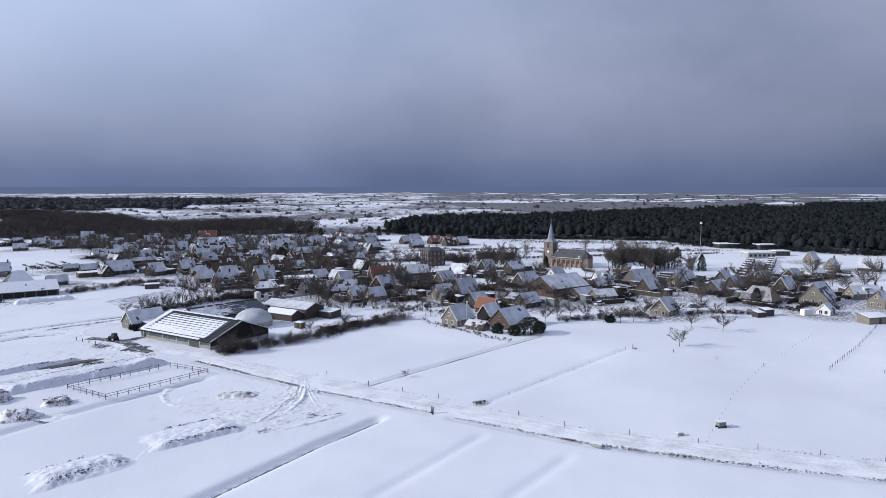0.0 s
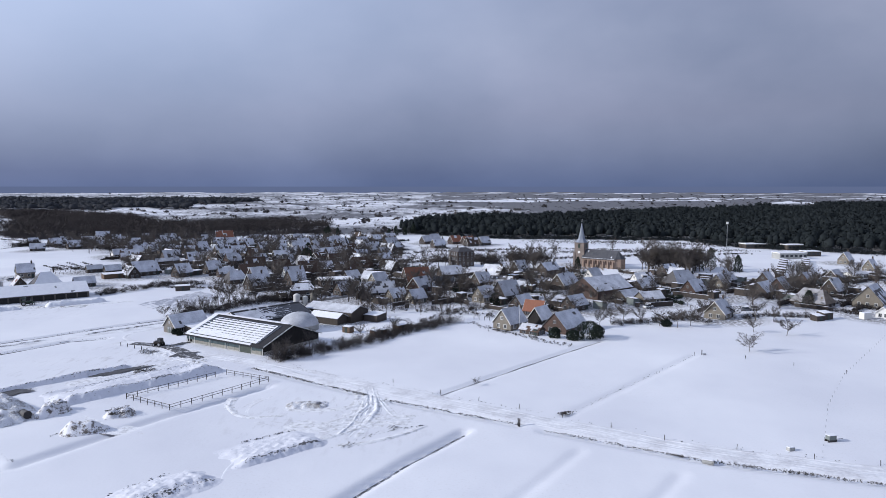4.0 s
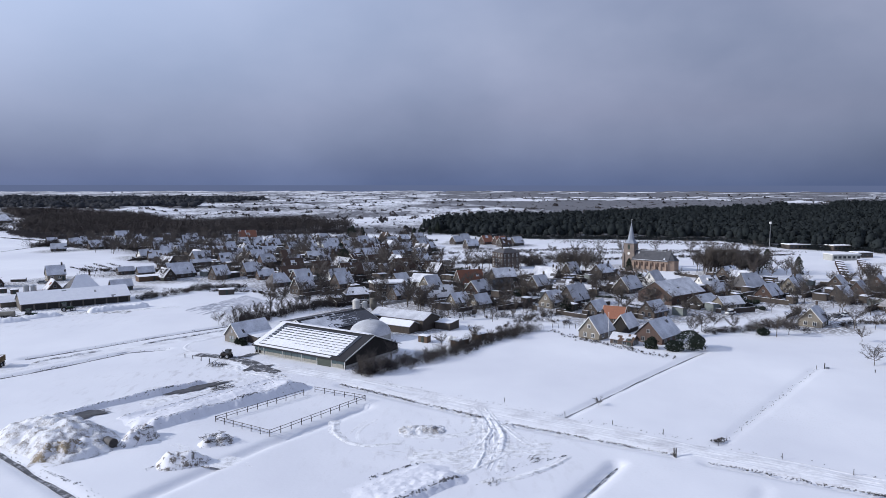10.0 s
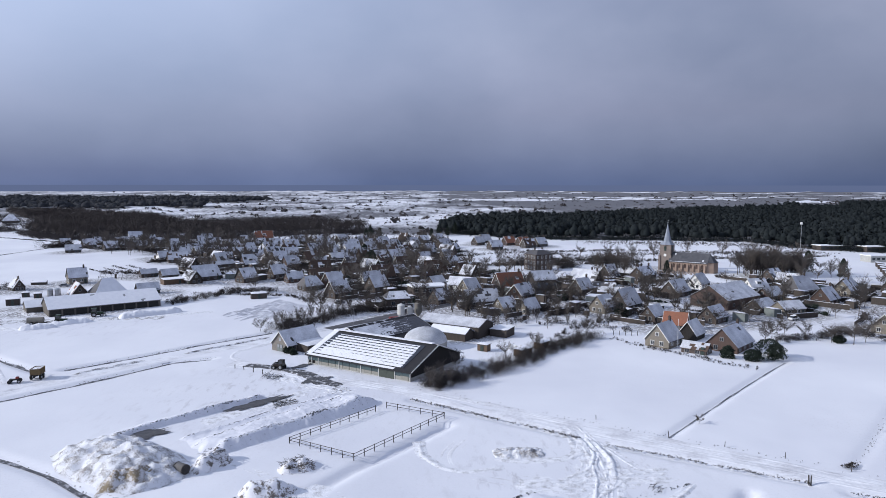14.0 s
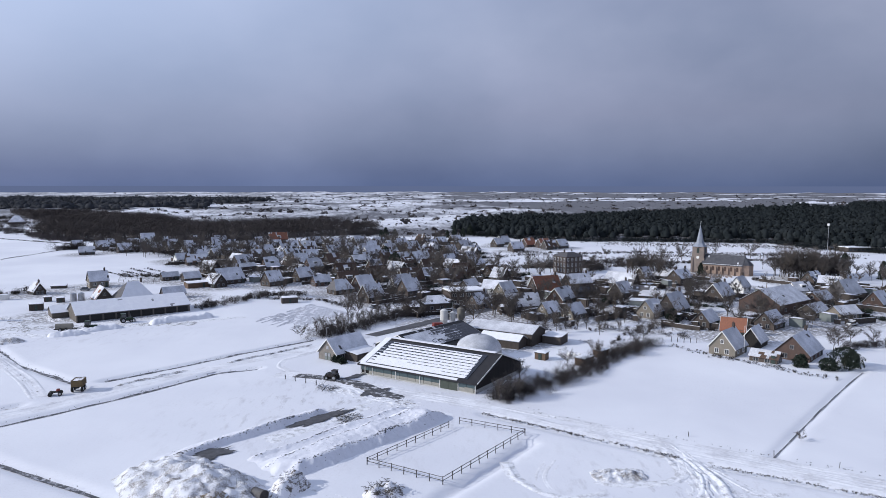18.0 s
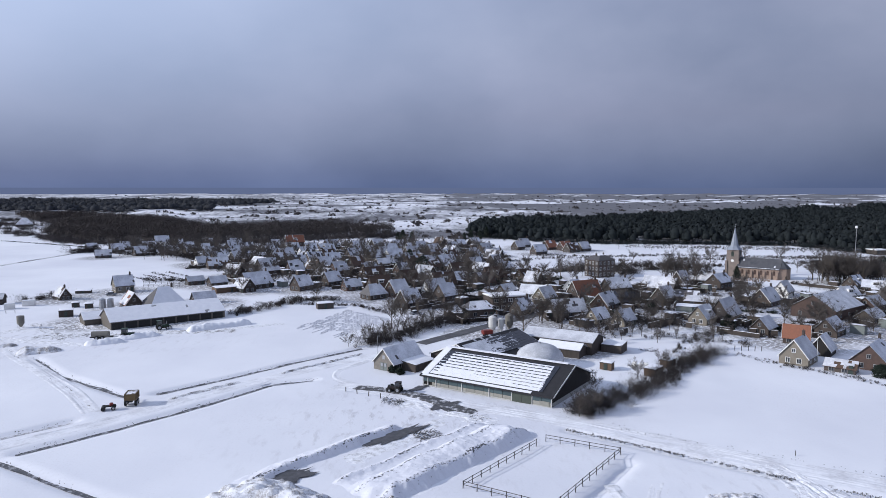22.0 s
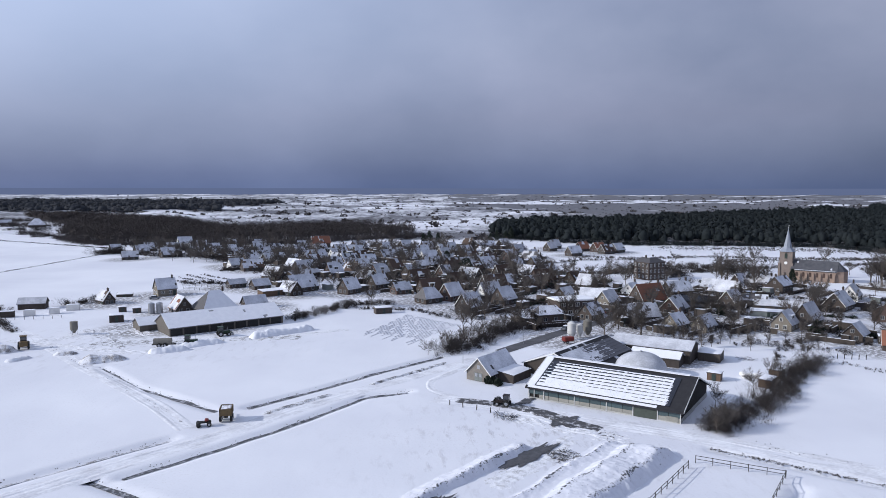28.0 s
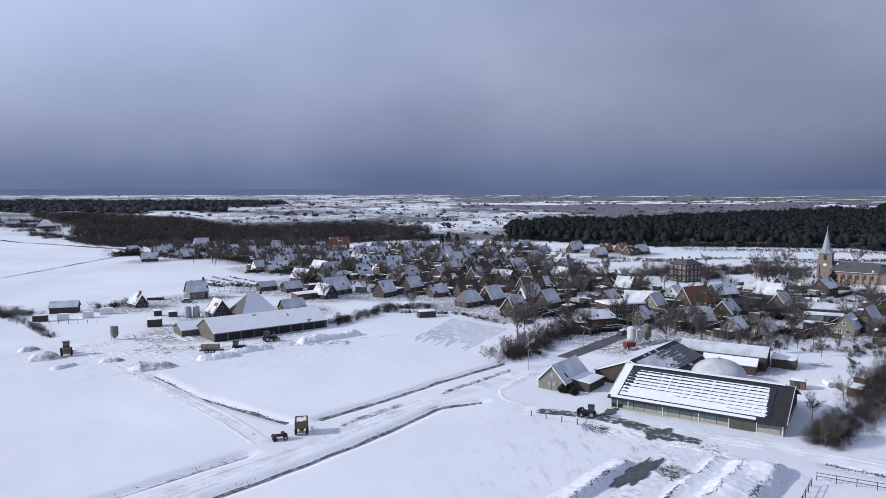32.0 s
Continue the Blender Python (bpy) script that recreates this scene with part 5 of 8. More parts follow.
POST = box_mesh("post", 0.16, 0.16, 2.4, silo_skin, 0, 0, 1.2)
for px in (-15.8, -14.5, -12.3, -5.5, 1.3, 6.7, 11.45, 15.8):
    part("post", POST, barn, "pale steel post", pose(px, -BW / 2 - 0.12, 0))
SLIDE = box_mesh("sliding_door", 2.2, 0.09, 2.3, material("dull_green_door", (0.075, 0.09, 0.075), (0.055, 0.065, 0.055), 0.6, 1, 10, 0.2), 0, 0, 1.2)
for px in (7.96, 10.2):
    part("sliding_door", SLIDE, barn, "dark green sliding door", pose(px, -BW / 2 - 0.16, 0))
part("white_board", box_mesh("white_board", 2.3, 0.1, 0.9, beige_board, 14.2, -BW / 2 - 0.12, 0.75), barn, "whitewashed lower board")
SIDE_BAND = box_mesh("side_band", 0.08, BW - 0.6, 0.9, concrete, BL / 2 - 0.1, 0, 0.45)
part("side_band", SIDE_BAND, barn, "grey concrete foot of the gable wall")
# dark gutter, whose colour also paints the shadow line under the eave
part("gutter", box_mesh("gutter", BL + 1.0, 0.22, 0.3, dark_sheet, 0, -BW / 2 - 0.62, BE - 0.22), barn)
pitch_b = math.degrees(math.atan2(BR_H - BE, BW / 2))
sl_len = math.hypot(BR_H - BE, BW / 2)
for s in (-1, 1):
    sl = part("roof_slope", slope_mesh(BL, BW, BE, BR_H, s, dark_sheet, 0.55), barn, "dark sheet roof")
    if s < 0:
        front_slope = sl
    else:
        part("snow_layer", snow_sheet(BL, BW, BE, BR_H, s, 0.95, 77, 0.5, mat_=snow_mat), sl, "snow lying on the slope")
part("ridge_cap", box_mesh("ridge_cap", BL - 0.6, 1.3, 0.16, snow_mat, -0.75, 0.15, BR_H + 0.24, 0.06), barn, "snow-covered ridge")
for e in (-1, 1):
    part("bargeboard", bargeboard_mesh(BW, BE, BR_H, white_paint, 0.55), barn, "white verge", pose(e * (BL / 2 + 0.58), 0, 0.05))
# panels in six rows on the front slope
PV = box_mesh("solar_panel", 1.6, 1.02, 0.05, panel_mat)
PCOLS, PROWS = 17, 9
slope_m = pose(-0.45, -BW / 4, (BE + BR_H) / 2 + 0.24, pitch_b) @ pose(0, -0.4, 0)
for i in range(PCOLS):
    for j in range(PROWS):
        part("solar_panel", PV, front_slope, "", slope_m @ pose((i - (PCOLS - 1) / 2) * 1.64, (j - (PROWS - 1) / 2) * 1.08 - 0.1, 0))
# snow on the panels, thinning to dark bands at each row's lower edge
verts, faces = [], []
cw, ch = 0.21, 0.09
for i in range(int(PCOLS * 1.64 / cw)):
    for j in range(int(PROWS * 1.08 / ch)):
        u, v = (i + 0.5) * cw, (j + 0.5) * ch
        phase = (v % 1.08) / 1.08
        up = v / (PROWS * 1.08)
        right = u / (PCOLS * 1.64)
        bare = 0.05 + 0.5 * up * (1 - 0.72 * right) + 0.09 * right + 0.07 * noise.noise((u * 0.35, v * 0.9, 3)) + 0.09 * noise.noise((u * 2.2, v * 0.4, 9)) - (0.12 if (u % 1.64) < 0.42 else 0)
        bare += 0.55 if right < 0.05 + 0.03 * noise.noise((v * 1.4, 0, 5)) and up > 0.12 else 0
        if up < 0.36 - 0.3 * right + 0.1 * noise.noise((u * 0.12, 0, 1)):
            bare -= 0.3
        if right > 0.975 - 0.02 * up + 0.012 * noise.noise((v * 2, 1, 1)) or up > 0.965:
            bare += 0.8
        if phase < bare:
            continue
        x0, y0 = u - cw / 2 - PCOLS * 0.82, v - ch / 2 - PROWS * 0.54 - 0.1
        z = 0.055 + 0.02 * noise.noise((u, v, 5))
        k = len(verts)
        verts += [(x0, y0, z), (x0 + cw, y0, z), (x0 + cw, y0 + ch, z), (x0, y0 + ch, z)]
        faces.append((k, k + 1, k + 2, k + 3))
part("snow_layer", raw_mesh("panel_snow", verts, faces, snow_mat), front_slope, "snow left on the panels", slope_m)
part("eave_snow", box_mesh("eave_snow", BL - 4.6, 0.75, 0.1, snow_mat), front_slope, "snow along the eaves", pose(-2.3, -BW / 2 - 0.2, BE + 0.12, pitch_b))
part("verge_snow", box_mesh("verge_snow", 1.7, sl_len - 0.2, 0.1, snow_mat), front_slope, "snow along the verge", pose(-BL / 2 + 0.4, -BW / 4, (BE + BR_H) / 2 + 0.2, pitch_b))

# ---- long barn on the side road ----
lb = house("long open-fronted barn with a smooth snowy roof", -180.6, 289.4, 37.3, 36.6, 14.6, 2.5, 5.8, barn_boards, corrugated, (0.99, 0.97), 0, glazed=0, doors=0, category="barn", group="", name="long_barn", snow_kind=snow_mat)
# black panels on the closed front paint the shade inside the open bays
BAY = box_mesh("open_bay", 3.4, 0.14, 2.1, rubber, 0, 0, 1.05)
for i in range(9):
    part("open_bay", BAY, lb, "dark panel painting the shade inside an open bay", pose(-16.2 + i * 4.0, -7.36, 0))
house("pale-walled barn lean-to with a small gate", -202.5, 285.6, 37.3, 7, 8, 1.8, 3.6, barn_boards, corrugated, (0.97, 0.95), 0, glazed=0, category="barn", group="", name="barn_annexe", snow_kind=snow_mat)

# ---- farm buildings behind the cattle barn ----
stone_brick = material("weathered_stone_brick", (0.235, 0.215, 0.19), (0.165, 0.15, 0.135), 0.85, 1.2, 14, 0.3, 0.05)
farm_shed = house("small stone-coloured farm shed with pale double doors", -97.6, 227.6, 53, 11.5, 6.6, 2.0, 5.4, stone_brick, tile_dark, (0.96, 0.97), 0, white_paint, glazed=1, category="barn", group="", name="farm_shed", front=(1,), doors=0)
for side in (-0.55, 0.55):
    leaf = part("door", box_mesh("door", 0.07, 1.02, 1.95, pale_board, -5.78, side, 1.0, 0.02), farm_shed, "pale boarded door leaf")
    part("door_panel", box_mesh("door_panel", 0.04, 0.7, 0.75, steel, -5.83, side, 1.45), leaf)
part("gable_window", box_mesh("gable_window", 0.05, 0.8, 0.9, steel, -5.77, 0, 3.3), farm_shed, "small dark gable window")
u_b = house("long farm wing with half-bare solar roof", -74.6, 236.2, 50.7, 26.6, 17, 2.4, 5.8, dark_wood, dark_sheet, (0.2, 0.9), 0, white_paint, glazed=0, doors=0, category="barn", group="", name="farm_wing")
house("low barn with grey fibre-cement roof under thin snow", -53, 247.2, -31.5, 20.3, 9.2, 3.5, 5.1, dark_wood, corrugated, (0.96, 0.95), 0, glazed=0, doors=0, category="barn", group="", name="low_barn")
house("low outbuilding with a thick snowy roof", -54.6, 239.6, -32, 12, 5, 2.3, 3.5, dark_wood, corrugated, (0.99, 0.97), 0, glazed=0, doors=0, category="barn", group="", name="outbuilding", snow_kind=snow_mat)
# round slurry tank with a domed cover
tank = empty("slurry_tank", -62, 228.4, 0, label="round slurry tank with a grey domed cover, half under snow", category="tank")
part("tank_wall", cyl_mesh("tank_wall", 6.0, 1.8, concrete, n=40), tank)
bm = bmesh.new()
bmesh.ops.create_uvsphere(bm, u_segments=32, v_segments=20, radius=1)
bmesh.ops.delete(bm, geom=[v for v in bm.verts if v.co.z < -0.01], context="VERTS")
for v in bm.verts:
    v.co = Vector((v.co.x * 6.0, v.co.y * 6.0, 1.8 + v.co.z * 3.8))
dome = part("dome_cover", finish(bm, "dome_cover", cover_grey, True), tank, "taut grey cover")
part("vent_cap", cyl_mesh("vent_cap", 0.3, 0.4, steel, n=12, z=5.5), dome)

# feed silos
for sx, sy, r, h, sm in ((-71.0, 268.2, 1.25, 4.9, silo_skin), (-68.2, 270.2, 0.95, 3.9, silo_skin), (-65.4, 272.4, 1.3, 4.8, silo_dark)):
    s = empty("feed_silo", sx, sy, 0, label="pale polyester feed silo on steel legs" if sm is silo_skin else "dark weathered feed silo on steel legs", category="silo", group="feed silos")
    bm = bmesh.new()
    add_cyl(bm, 0, 0, 1.9, h, r, r, 18)
    add_cyl(bm, 0, 0, h, h + r * 0.45, r, r * 0.25, 18)
    part("body", finish(bm, "body", sm, False), s)
    part("hopper", cyl_mesh("hopper", 0.25, 1.5, sm, r, 18, 0.4), s)
    for i in range(4):
        a = radians(45 + 90 * i)
        part("leg", cyl_mesh("leg", 0.06, 2.2, steel, n=6), s, "", pose(math.cos(a) * r * 0.92, math.sin(a) * r * 0.92, 0))


bank_snow = material("bank_snow", SNOW, (0.2, 0.18, 0.17), 0.8, 0.6, 3.5, 0.9, 0.2, lo=0.58, hi=0.68)


def heap(name, label, x, y, rot, L, W, h, mat_, rough=0.35, seed=0, category="heap", flat=1.6, cell=0.4, group="", lumps=0.16):
    """A loose heap or bank as one lumpy mesh, its rim sunk into the ground."""
    nx_, ny_ = max(10, int(L / cell)), max(8, int(W / cell))
    verts, faces = [], []
    for j in range(ny_ + 1):
        for i in range(nx_ + 1):
            u, v = 2 * i / nx_ - 1, 2 * j / ny_ - 1
            px, py = u * L / 2, v * W / 2
            wob = 0.16 * noise.noise((px * 0.2 + seed, py * 0.2, 4))
            lx = max(0.0, abs(u) - max(0.0, 1 - W / L)) * L / W if L > W else abs(u)
            r = math.hypot(lx, v) + wob
            f = max(0.0, 1 - max(0, r) ** flat)
            n = noise.fractal((px * 0.45 + seed, py * 0.45, seed * 1.7), 0.6, 2.1, 4)
            z = h * f * (0.82 + 0.3 * noise.noise((px * 0.12, py * 0.3, seed))) + rough * h * n * min(1, f * 2.5) * 0.5
            z += lumps * min(1, f * 3) * (noise.noise((px * 1.3, py * 1.3, seed + 11)) + 0.6 * noise.noise((px * 2.9, py * 2.9, seed + 17)))
            edge = max(abs(u), abs(v))
            verts.append((px, py, z - 0.25 * (edge > 0.93) - 0.05))
    w = nx_ + 1
    faces = [(j * w + i, j * w + i + 1, (j + 1) * w + i + 1, (j + 1) * w + i) for j in range(ny_) for i in range(nx_)]
    ob = new(name, raw_mesh(name, verts, faces, mat_, True))
    ob.matrix_basis = pose(x, y, 0, 0, 0, rot)
    return tagged(ob, label, category, group)


crumb_snow = bpy.data.materials.new("crumbled_bank_snow")
crumb_snow.use_nodes = True
_nt = crumb_snow.node_tree
_bs = _nt.nodes["Principled BSDF"]
_bs.inputs["Roughness"].default_value, _bs.inputs["Specular IOR Level"].default_value = 0.8, 0.2
_tc, _at = _nt.nodes.new("ShaderNodeTexCoord"), _nt.nodes.new("ShaderNodeAttribute")
_at.attribute_name = "crumb"
_n1, _n2 = _nt.nodes.new("ShaderNodeTexNoise"), _nt.nodes.new("ShaderNodeTexNoise")
_n1.inputs["Scale"].default_value, _n1.inputs["Detail"].default_value = 2.4, 7
_n2.inputs["Scale"].default_value, _n2.inputs["Detail"].default_value = 0.5, 4
_ma = _nt.nodes.new("ShaderNodeMath")
_ma.operation = "MULTIPLY_ADD"
_ma.inputs[1].default_value = 0.22
_rp = _nt.nodes.new("ShaderNodeValToRGB")
_rp.color_ramp.elements[0].position, _rp.color_ramp.elements[0].color = 0.7, (0.71, 0.72, 0.78, 1)
_rp.color_ramp.elements[1].position, _rp.color_ramp.elements[1].color = 0.79, (0.1, 0.1, 0.108, 1)
_bp = _nt.nodes.new("ShaderNodeBump")
_bp.inputs["Strength"].default_value, _bp.inputs["Distance"].default_value = 0.45, 0.12
for _n in (_n1, _n2):
    _nt.links.new(_tc.outputs["Object"], _n.inputs["Vector"])
_nt.links.new(_at.outputs["Fac"], _ma.inputs[0])
_nt.links.new(_n1.outputs["Fac"], _ma.inputs[2])
_nt.links.new(_ma.outputs[0], _rp.inputs[0])
_nt.links.new(_rp.outputs[0], _bs.inputs["Base Color"])
_nt.links.new(_n1.outputs["Fac"], _bp.inputs["Height"])
_nt.links.new(_bp.outputs[0], _bs.inputs["Normal"])


def bank(name, label, a, b, profile, crumbs, seed, category="bank", cell=0.3, rough=0.1, over=1.5):
    """A dug bank from a to b: profile of (distance to the left of the foot line, height), broken along the edges named in crumbs."""
    (x0, y0), (x1, y1) = a, b
    L = math.hypot(x1 - x0, y1 - y0) + 2 * over
    ds, zs = [p[0] for p in profile], [p[1] for p in profile]
    lo, hi = ds[0] - 1.2, ds[-1] + 1.2
    nu, nv = int(L / cell), int((hi - lo) / (cell * 0.8))
    verts, crumb = [], []
    for j in range(nv + 1):
        for i in range(nu + 1):
            s, d = -over + L * i / nu, lo + (hi - lo) * j / nv
            wob = 0.75 * noise.noise((s * 0.16, d * 0.1, seed)) + 0.3 * noise.noise((s * 0.7, d * 0.5, seed + 3)) + 0.18 * noise.noise((s * 1.9, d * 1.5, seed + 7))
            q = d + wob
            z = float(np.interp(q, ds, zs))
            end = min(s + over, L - over - s) + 1.6 * noise.noise((d * 0.5, s * 0.2, seed + 5))
            k = min(1.0, max(0.0, end / 4.0))
            z *= k * k * (3 - 2 * k)
            up = min(1.0, z / 0.7)
            z *= 0.9 + 0.3 * noise.noise((s * 0.12, d * 0.2, seed + 9))
            z += rough * up * noise.fractal((s * 0.8, d * 0.8, seed), 0.6, 2.1, 4)
            verts.append((s, d, z - 0.06))
            c = max([0.0] + [math.exp(-((q - e) / w) ** 2) for e, w in crumbs])
            crumb.append(c * up * (0.75 + 0.8 * noise.noise((s * 0.3, d * 0.3, seed + 2))) + 0.22 * up)
    w = nu + 1
    me = raw_mesh(name, verts, [(j * w + i, j * w + i + 1, (j + 1) * w + i + 1, (j + 1) * w + i) for j in range(nv) for i in range(nu)], crumb_snow, True)
    me.attributes.new("crumb", "FLOAT", "POINT").data.foreach_set("value", crumb)
    ob = new(name, me)
    ob.matrix_basis = pose(x0, y0, 0, 0, 0, math.degrees(math.atan2(y1 - y0, x1 - x0)))
    return tagged(ob, label, category)


snowed_heap = material("snowed_over_soil", (0.74, 0.75, 0.79), (0.23, 0.21, 0.195), 0.85, 0.6, 4.5, 0.9, 0.2, lo=0.46, hi=0.63)
bank("earth_bank", "broad flat-topped snowy earth bank with crumbling edges", (-94, 148.4), (-70.5, 176.4), [(0, 0), (1.9, 1.75), (2.5, 2.0), (5, 1.95), (7.2, 1.7), (9.3, 0.5), (10.6, 0.55), (11.9, 0.85), (12.8, 0.25), (14, 0)], ((2.4, 0.5), (7.0, 0.5), (11.9, 0.45)), 12)
bank("earth_bank", "narrow crumbling earth scarp along the snowy field", (-115.9, 155.2), (-94.3, 180.6), [(0, 0), (0.75, 1.0), (1.2, 1.25), (2.2, 0.9), (4.6, 0)], ((1.15, 0.55),), 17)
bank("soil_mound", "flat-topped snowy soil heap with a dark broken edge", (-47.5, 117.4), (-37.2, 127.2), [(0, 0), (1.4, 0.8), (2.2, 1.0), (5, 0.7), (9.0, 0.4), (10.2, 0.1), (11.5, 0)], ((1.7, 0.5), (9.3, 0.5)), 23, "heap", over=2.5, rough=0.16)
bank("soil_mound", "low broad soil heap with dark crumbs in the snow", (-58.5, 102.0), (-50.5, 110.0), [(0, 0), (2.2, 0.9), (3.6, 1.2), (5, 1.0), (8.4, 0.4), (10.2, 0)], ((2.2, 0.9), (8.5, 0.45)), 31, "heap", over=3.0, rough=0.22)
heap("sand_mound", "yellowish bare sand heap at the foot of the soil heap", -104.5, 138.2, 20, 9, 6, 2.9, material("bare_yellow_sand", (0.24, 0.195, 0.135), (0.62, 0.61, 0.63), 0.95, 0.9, 5, 0.8, 0.2, lo=0.46, hi=0.56), 0.6, 33, cell=0.4)
heap("soil_mound", "large sandy soil heap with patchy snow", -109, 146, -38, 27, 16, 3.4, snowed_heap, 0.38, 3, cell=0.4)
heap("soil_mound", "small dark soil heap dusted with snow", -83, 135, 20, 8.5, 6, 2.2, soil_snow, 0.35, 8, cell=0.35)
heap("snow_mound", "low rough snow mound in the turning place", -44.6, 150.2, 5, 9.5, 5.5, 0.7, snowed_heap, 0.9, 37, "mound", cell=0.28, lumps=0.3)
heap("snow_bank", "ploughed-up snow bank in front of the long barn", -158, 277, 38, 22, 5, 2.0, snow_mat, 0.35, 41, "bank", 2.0)
heap("soil_mound", "rounded snowy soil heap near the digger", -229, 252.5, 20, 8.5, 6, 2.2, snowed_heap, 0.35, 45)
heap("soil_mound", "smaller snowy soil heap near the digger", -238, 262, 40, 6, 4, 1.5, snowed_heap, 0.35, 48)
heap("soil_mound", "broad snowy soil heap on the side road", -197, 243.5, 25, 12, 7, 2.0, snowed_heap, 0.35, 52)
heap("soil_mound", "little snowy soil heap", -210, 250, 10, 6.5, 4, 1.2, snowed_heap, 0.35, 55)
heap("snow_mound", "rough snow heap thrown up before the yard", -184, 254, 30, 11, 5, 1.7, snow_mat, 0.4, 61, "mound")
heap("snow_mound", "small rough snow heap beside the side road", -219, 244, 60, 7, 3, 0.9, old_snow, 0.5, 63, "mound")
heap("snow_mound", "snow heap beside the parked tanker", -178, 262, 38, 14, 6, 1.6, snow_mat, 0.35, 58, "mound")


# ---- bare trees ----
def branch_tris(segs, sides=3):
    """Tapered prisms for segments (p0, p1, r0, r1), as loose triangles."""
    out = []
    for p0, p1, r0, r1 in segs:
        d = (p1 - p0)
        if d.length < 1e-4:
            continue
        d.normalize()
        a = d.orthogonal().normalized()
        b = d.cross(a)
        ring0 = [p0 + (a * math.cos(2 * math.pi * i / sides) + b * math.sin(2 * math.pi * i / sides)) * r0 for i in range(sides)]
        ring1 = [p1 + (a * math.cos(2 * math.pi * i / sides) + b * math.sin(2 * math.pi * i / sides)) * r1 for i in range(sides)]
        for i in range(sides):
            k = (i + 1) % sides
            out += [(ring0[i], ring0[k], ring1[k]), (ring0[i], ring1[k], ring1[i])]
    return out


def bare_tree_meshes(seed, h=9.0, spread=0.9, twigs=1500, limbs_n=7, reach=1.0):
    """Trunk with rising limbs, side branches and a haze of fine twigs."""
    rng = random.Random(seed)
    segs, sites = [], []
    top = Vector((rng.uniform(-0.3, 0.3), rng.uniform(-0.3, 0.3), h * 0.62))
    p = Vector((0, 0, -0.1))
    for i in range(4):
        q = top * ((i + 1) / 4) + Vector((rng.uniform(-0.1, 0.1), rng.uniform(-0.1, 0.1), 0))
        segs.append((p, q, h * 0.02 * (1 - 0.17 * i), h * 0.02 * (1 - 0.17 * (i + 1))))
        p = q
    for i in range(limbs_n):
        az = 2 * math.pi * (i + rng.uniform(-0.3, 0.3)) / limbs_n * 1.6
        z0 = h * rng.uniform(0.22, 0.6)
        p = Vector((top.x * z0 / top.z, top.y * z0 / top.z, z0))
        d = Vector((math.cos(az) * spread, math.sin(az) * spread, rng.uniform(0.6, 1.3) / reach)).normalized()
        ln, r = h * rng.uniform(0.32, 0.46) * reach, h * 0.009
        for s_ in range(4):
            d = (d + Vector((rng.uniform(-1, 1), rng.uniform(-1, 1), rng.uniform(-0.1, 0.6))) * 0.22).normalized()
            q = p + d * ln / 4
            segs.append((p, q, r * (1 - 0.2 * s_), r * (1 - 0.2 * (s_ + 1))))
            sites.append((q, d, 0.9))
            for _ in range(3):
                e = (d + Vector((rng.uniform(-1, 1), rng.uniform(-1, 1), rng.uniform(-0.5, 0.8))) * 0.9).normalized()
                t_ = q + e * ln * rng.uniform(0.2, 0.42)
                segs.append((q, t_, r * 0.45, r * 0.2))
                sites += [(t_, e, 1.0), (q.lerp(t_, 0.55), e, 0.9)]
            p = q
    tri = []
    for i in range(twigs):
        o, d, k = rng.choice(sites)
        e = (d * 0.7 + Vector((rng.uniform(-1, 1), rng.uniform(-1, 1), rng.uniform(-0.6, 1.0)))).normalized()
        o = o + Vector((rng.uniform(-1, 1), rng.uniform(-1, 1), rng.uniform(-1, 1))) * h * 0.02
        w = e.orthogonal().normalized() * rng.uniform(0.012, 0.026)
        tri.append((o - w, o + w, o + e * h * rng.uniform(0.06, 0.15)))
    conv = lambda t: np.array([[tuple(v) for v in f] for f in t])
    return tri_mesh("trunk", conv(branch_tris(segs, 3)), bark), tri_mesh("crown", conv(tri), twig_mat)


TREES = [bare_tree_meshes(s, h, sp, tw, ln, 1.5 if s == 4 else 1.15) for s, h, sp, tw, ln in ((1, 9, 0.9, 1900, 8), (2, 8, 1.1, 1900, 8), (3, 11, 0.6, 2000, 9), (4, 6, 1.3, 2600, 9), (5, 10, 0.8, 2000, 9))]


def tree_stuff(name, label, places):
    """Many far trees joined: rows of x, y, kind, size, turn."""
    for j, key in enumerate(("trunks", "crowns")):
        out = []
        for x, y, kind, size, turn in places:
            me = TREES[kind][j]
            co = np.empty(len(me.vertices) * 3, np.float32)
            me.vertices.foreach_get("co", co)
            co = co.reshape(-1, 3) * size
            c, s = math.cos(radians(turn)), math.sin(radians(turn))
            co = np.stack([co[:, 0] * c - co[:, 1] * s + x, co[:, 0] * s + co[:, 1] * c + y, co[:, 2]], 1)
            out.append(co.reshape(-1, 3, 3))
        ob = new(name if j else name + "_" + key, tri_mesh(name, np.concatenate(out), twig_mat if j else bark))
        tagged(ob, label if j else "trunks and limbs of the far garden trees", "trees", kind="stuff")


def bare_tree(x, y, kind=0, size=1.0, rot=0.0, label="leafless garden tree with a dense twiggy crown", group="bare trees"):
    t = empty("bare_tree", x, y, rot, label=label, category="tree", group=group)
    m = Matrix.Diagonal((size, size, size, 1))
    a, b = TREES[kind]
    part("trunk", a, t, "", m)
    part("crown", b, t, "", m)
    return t


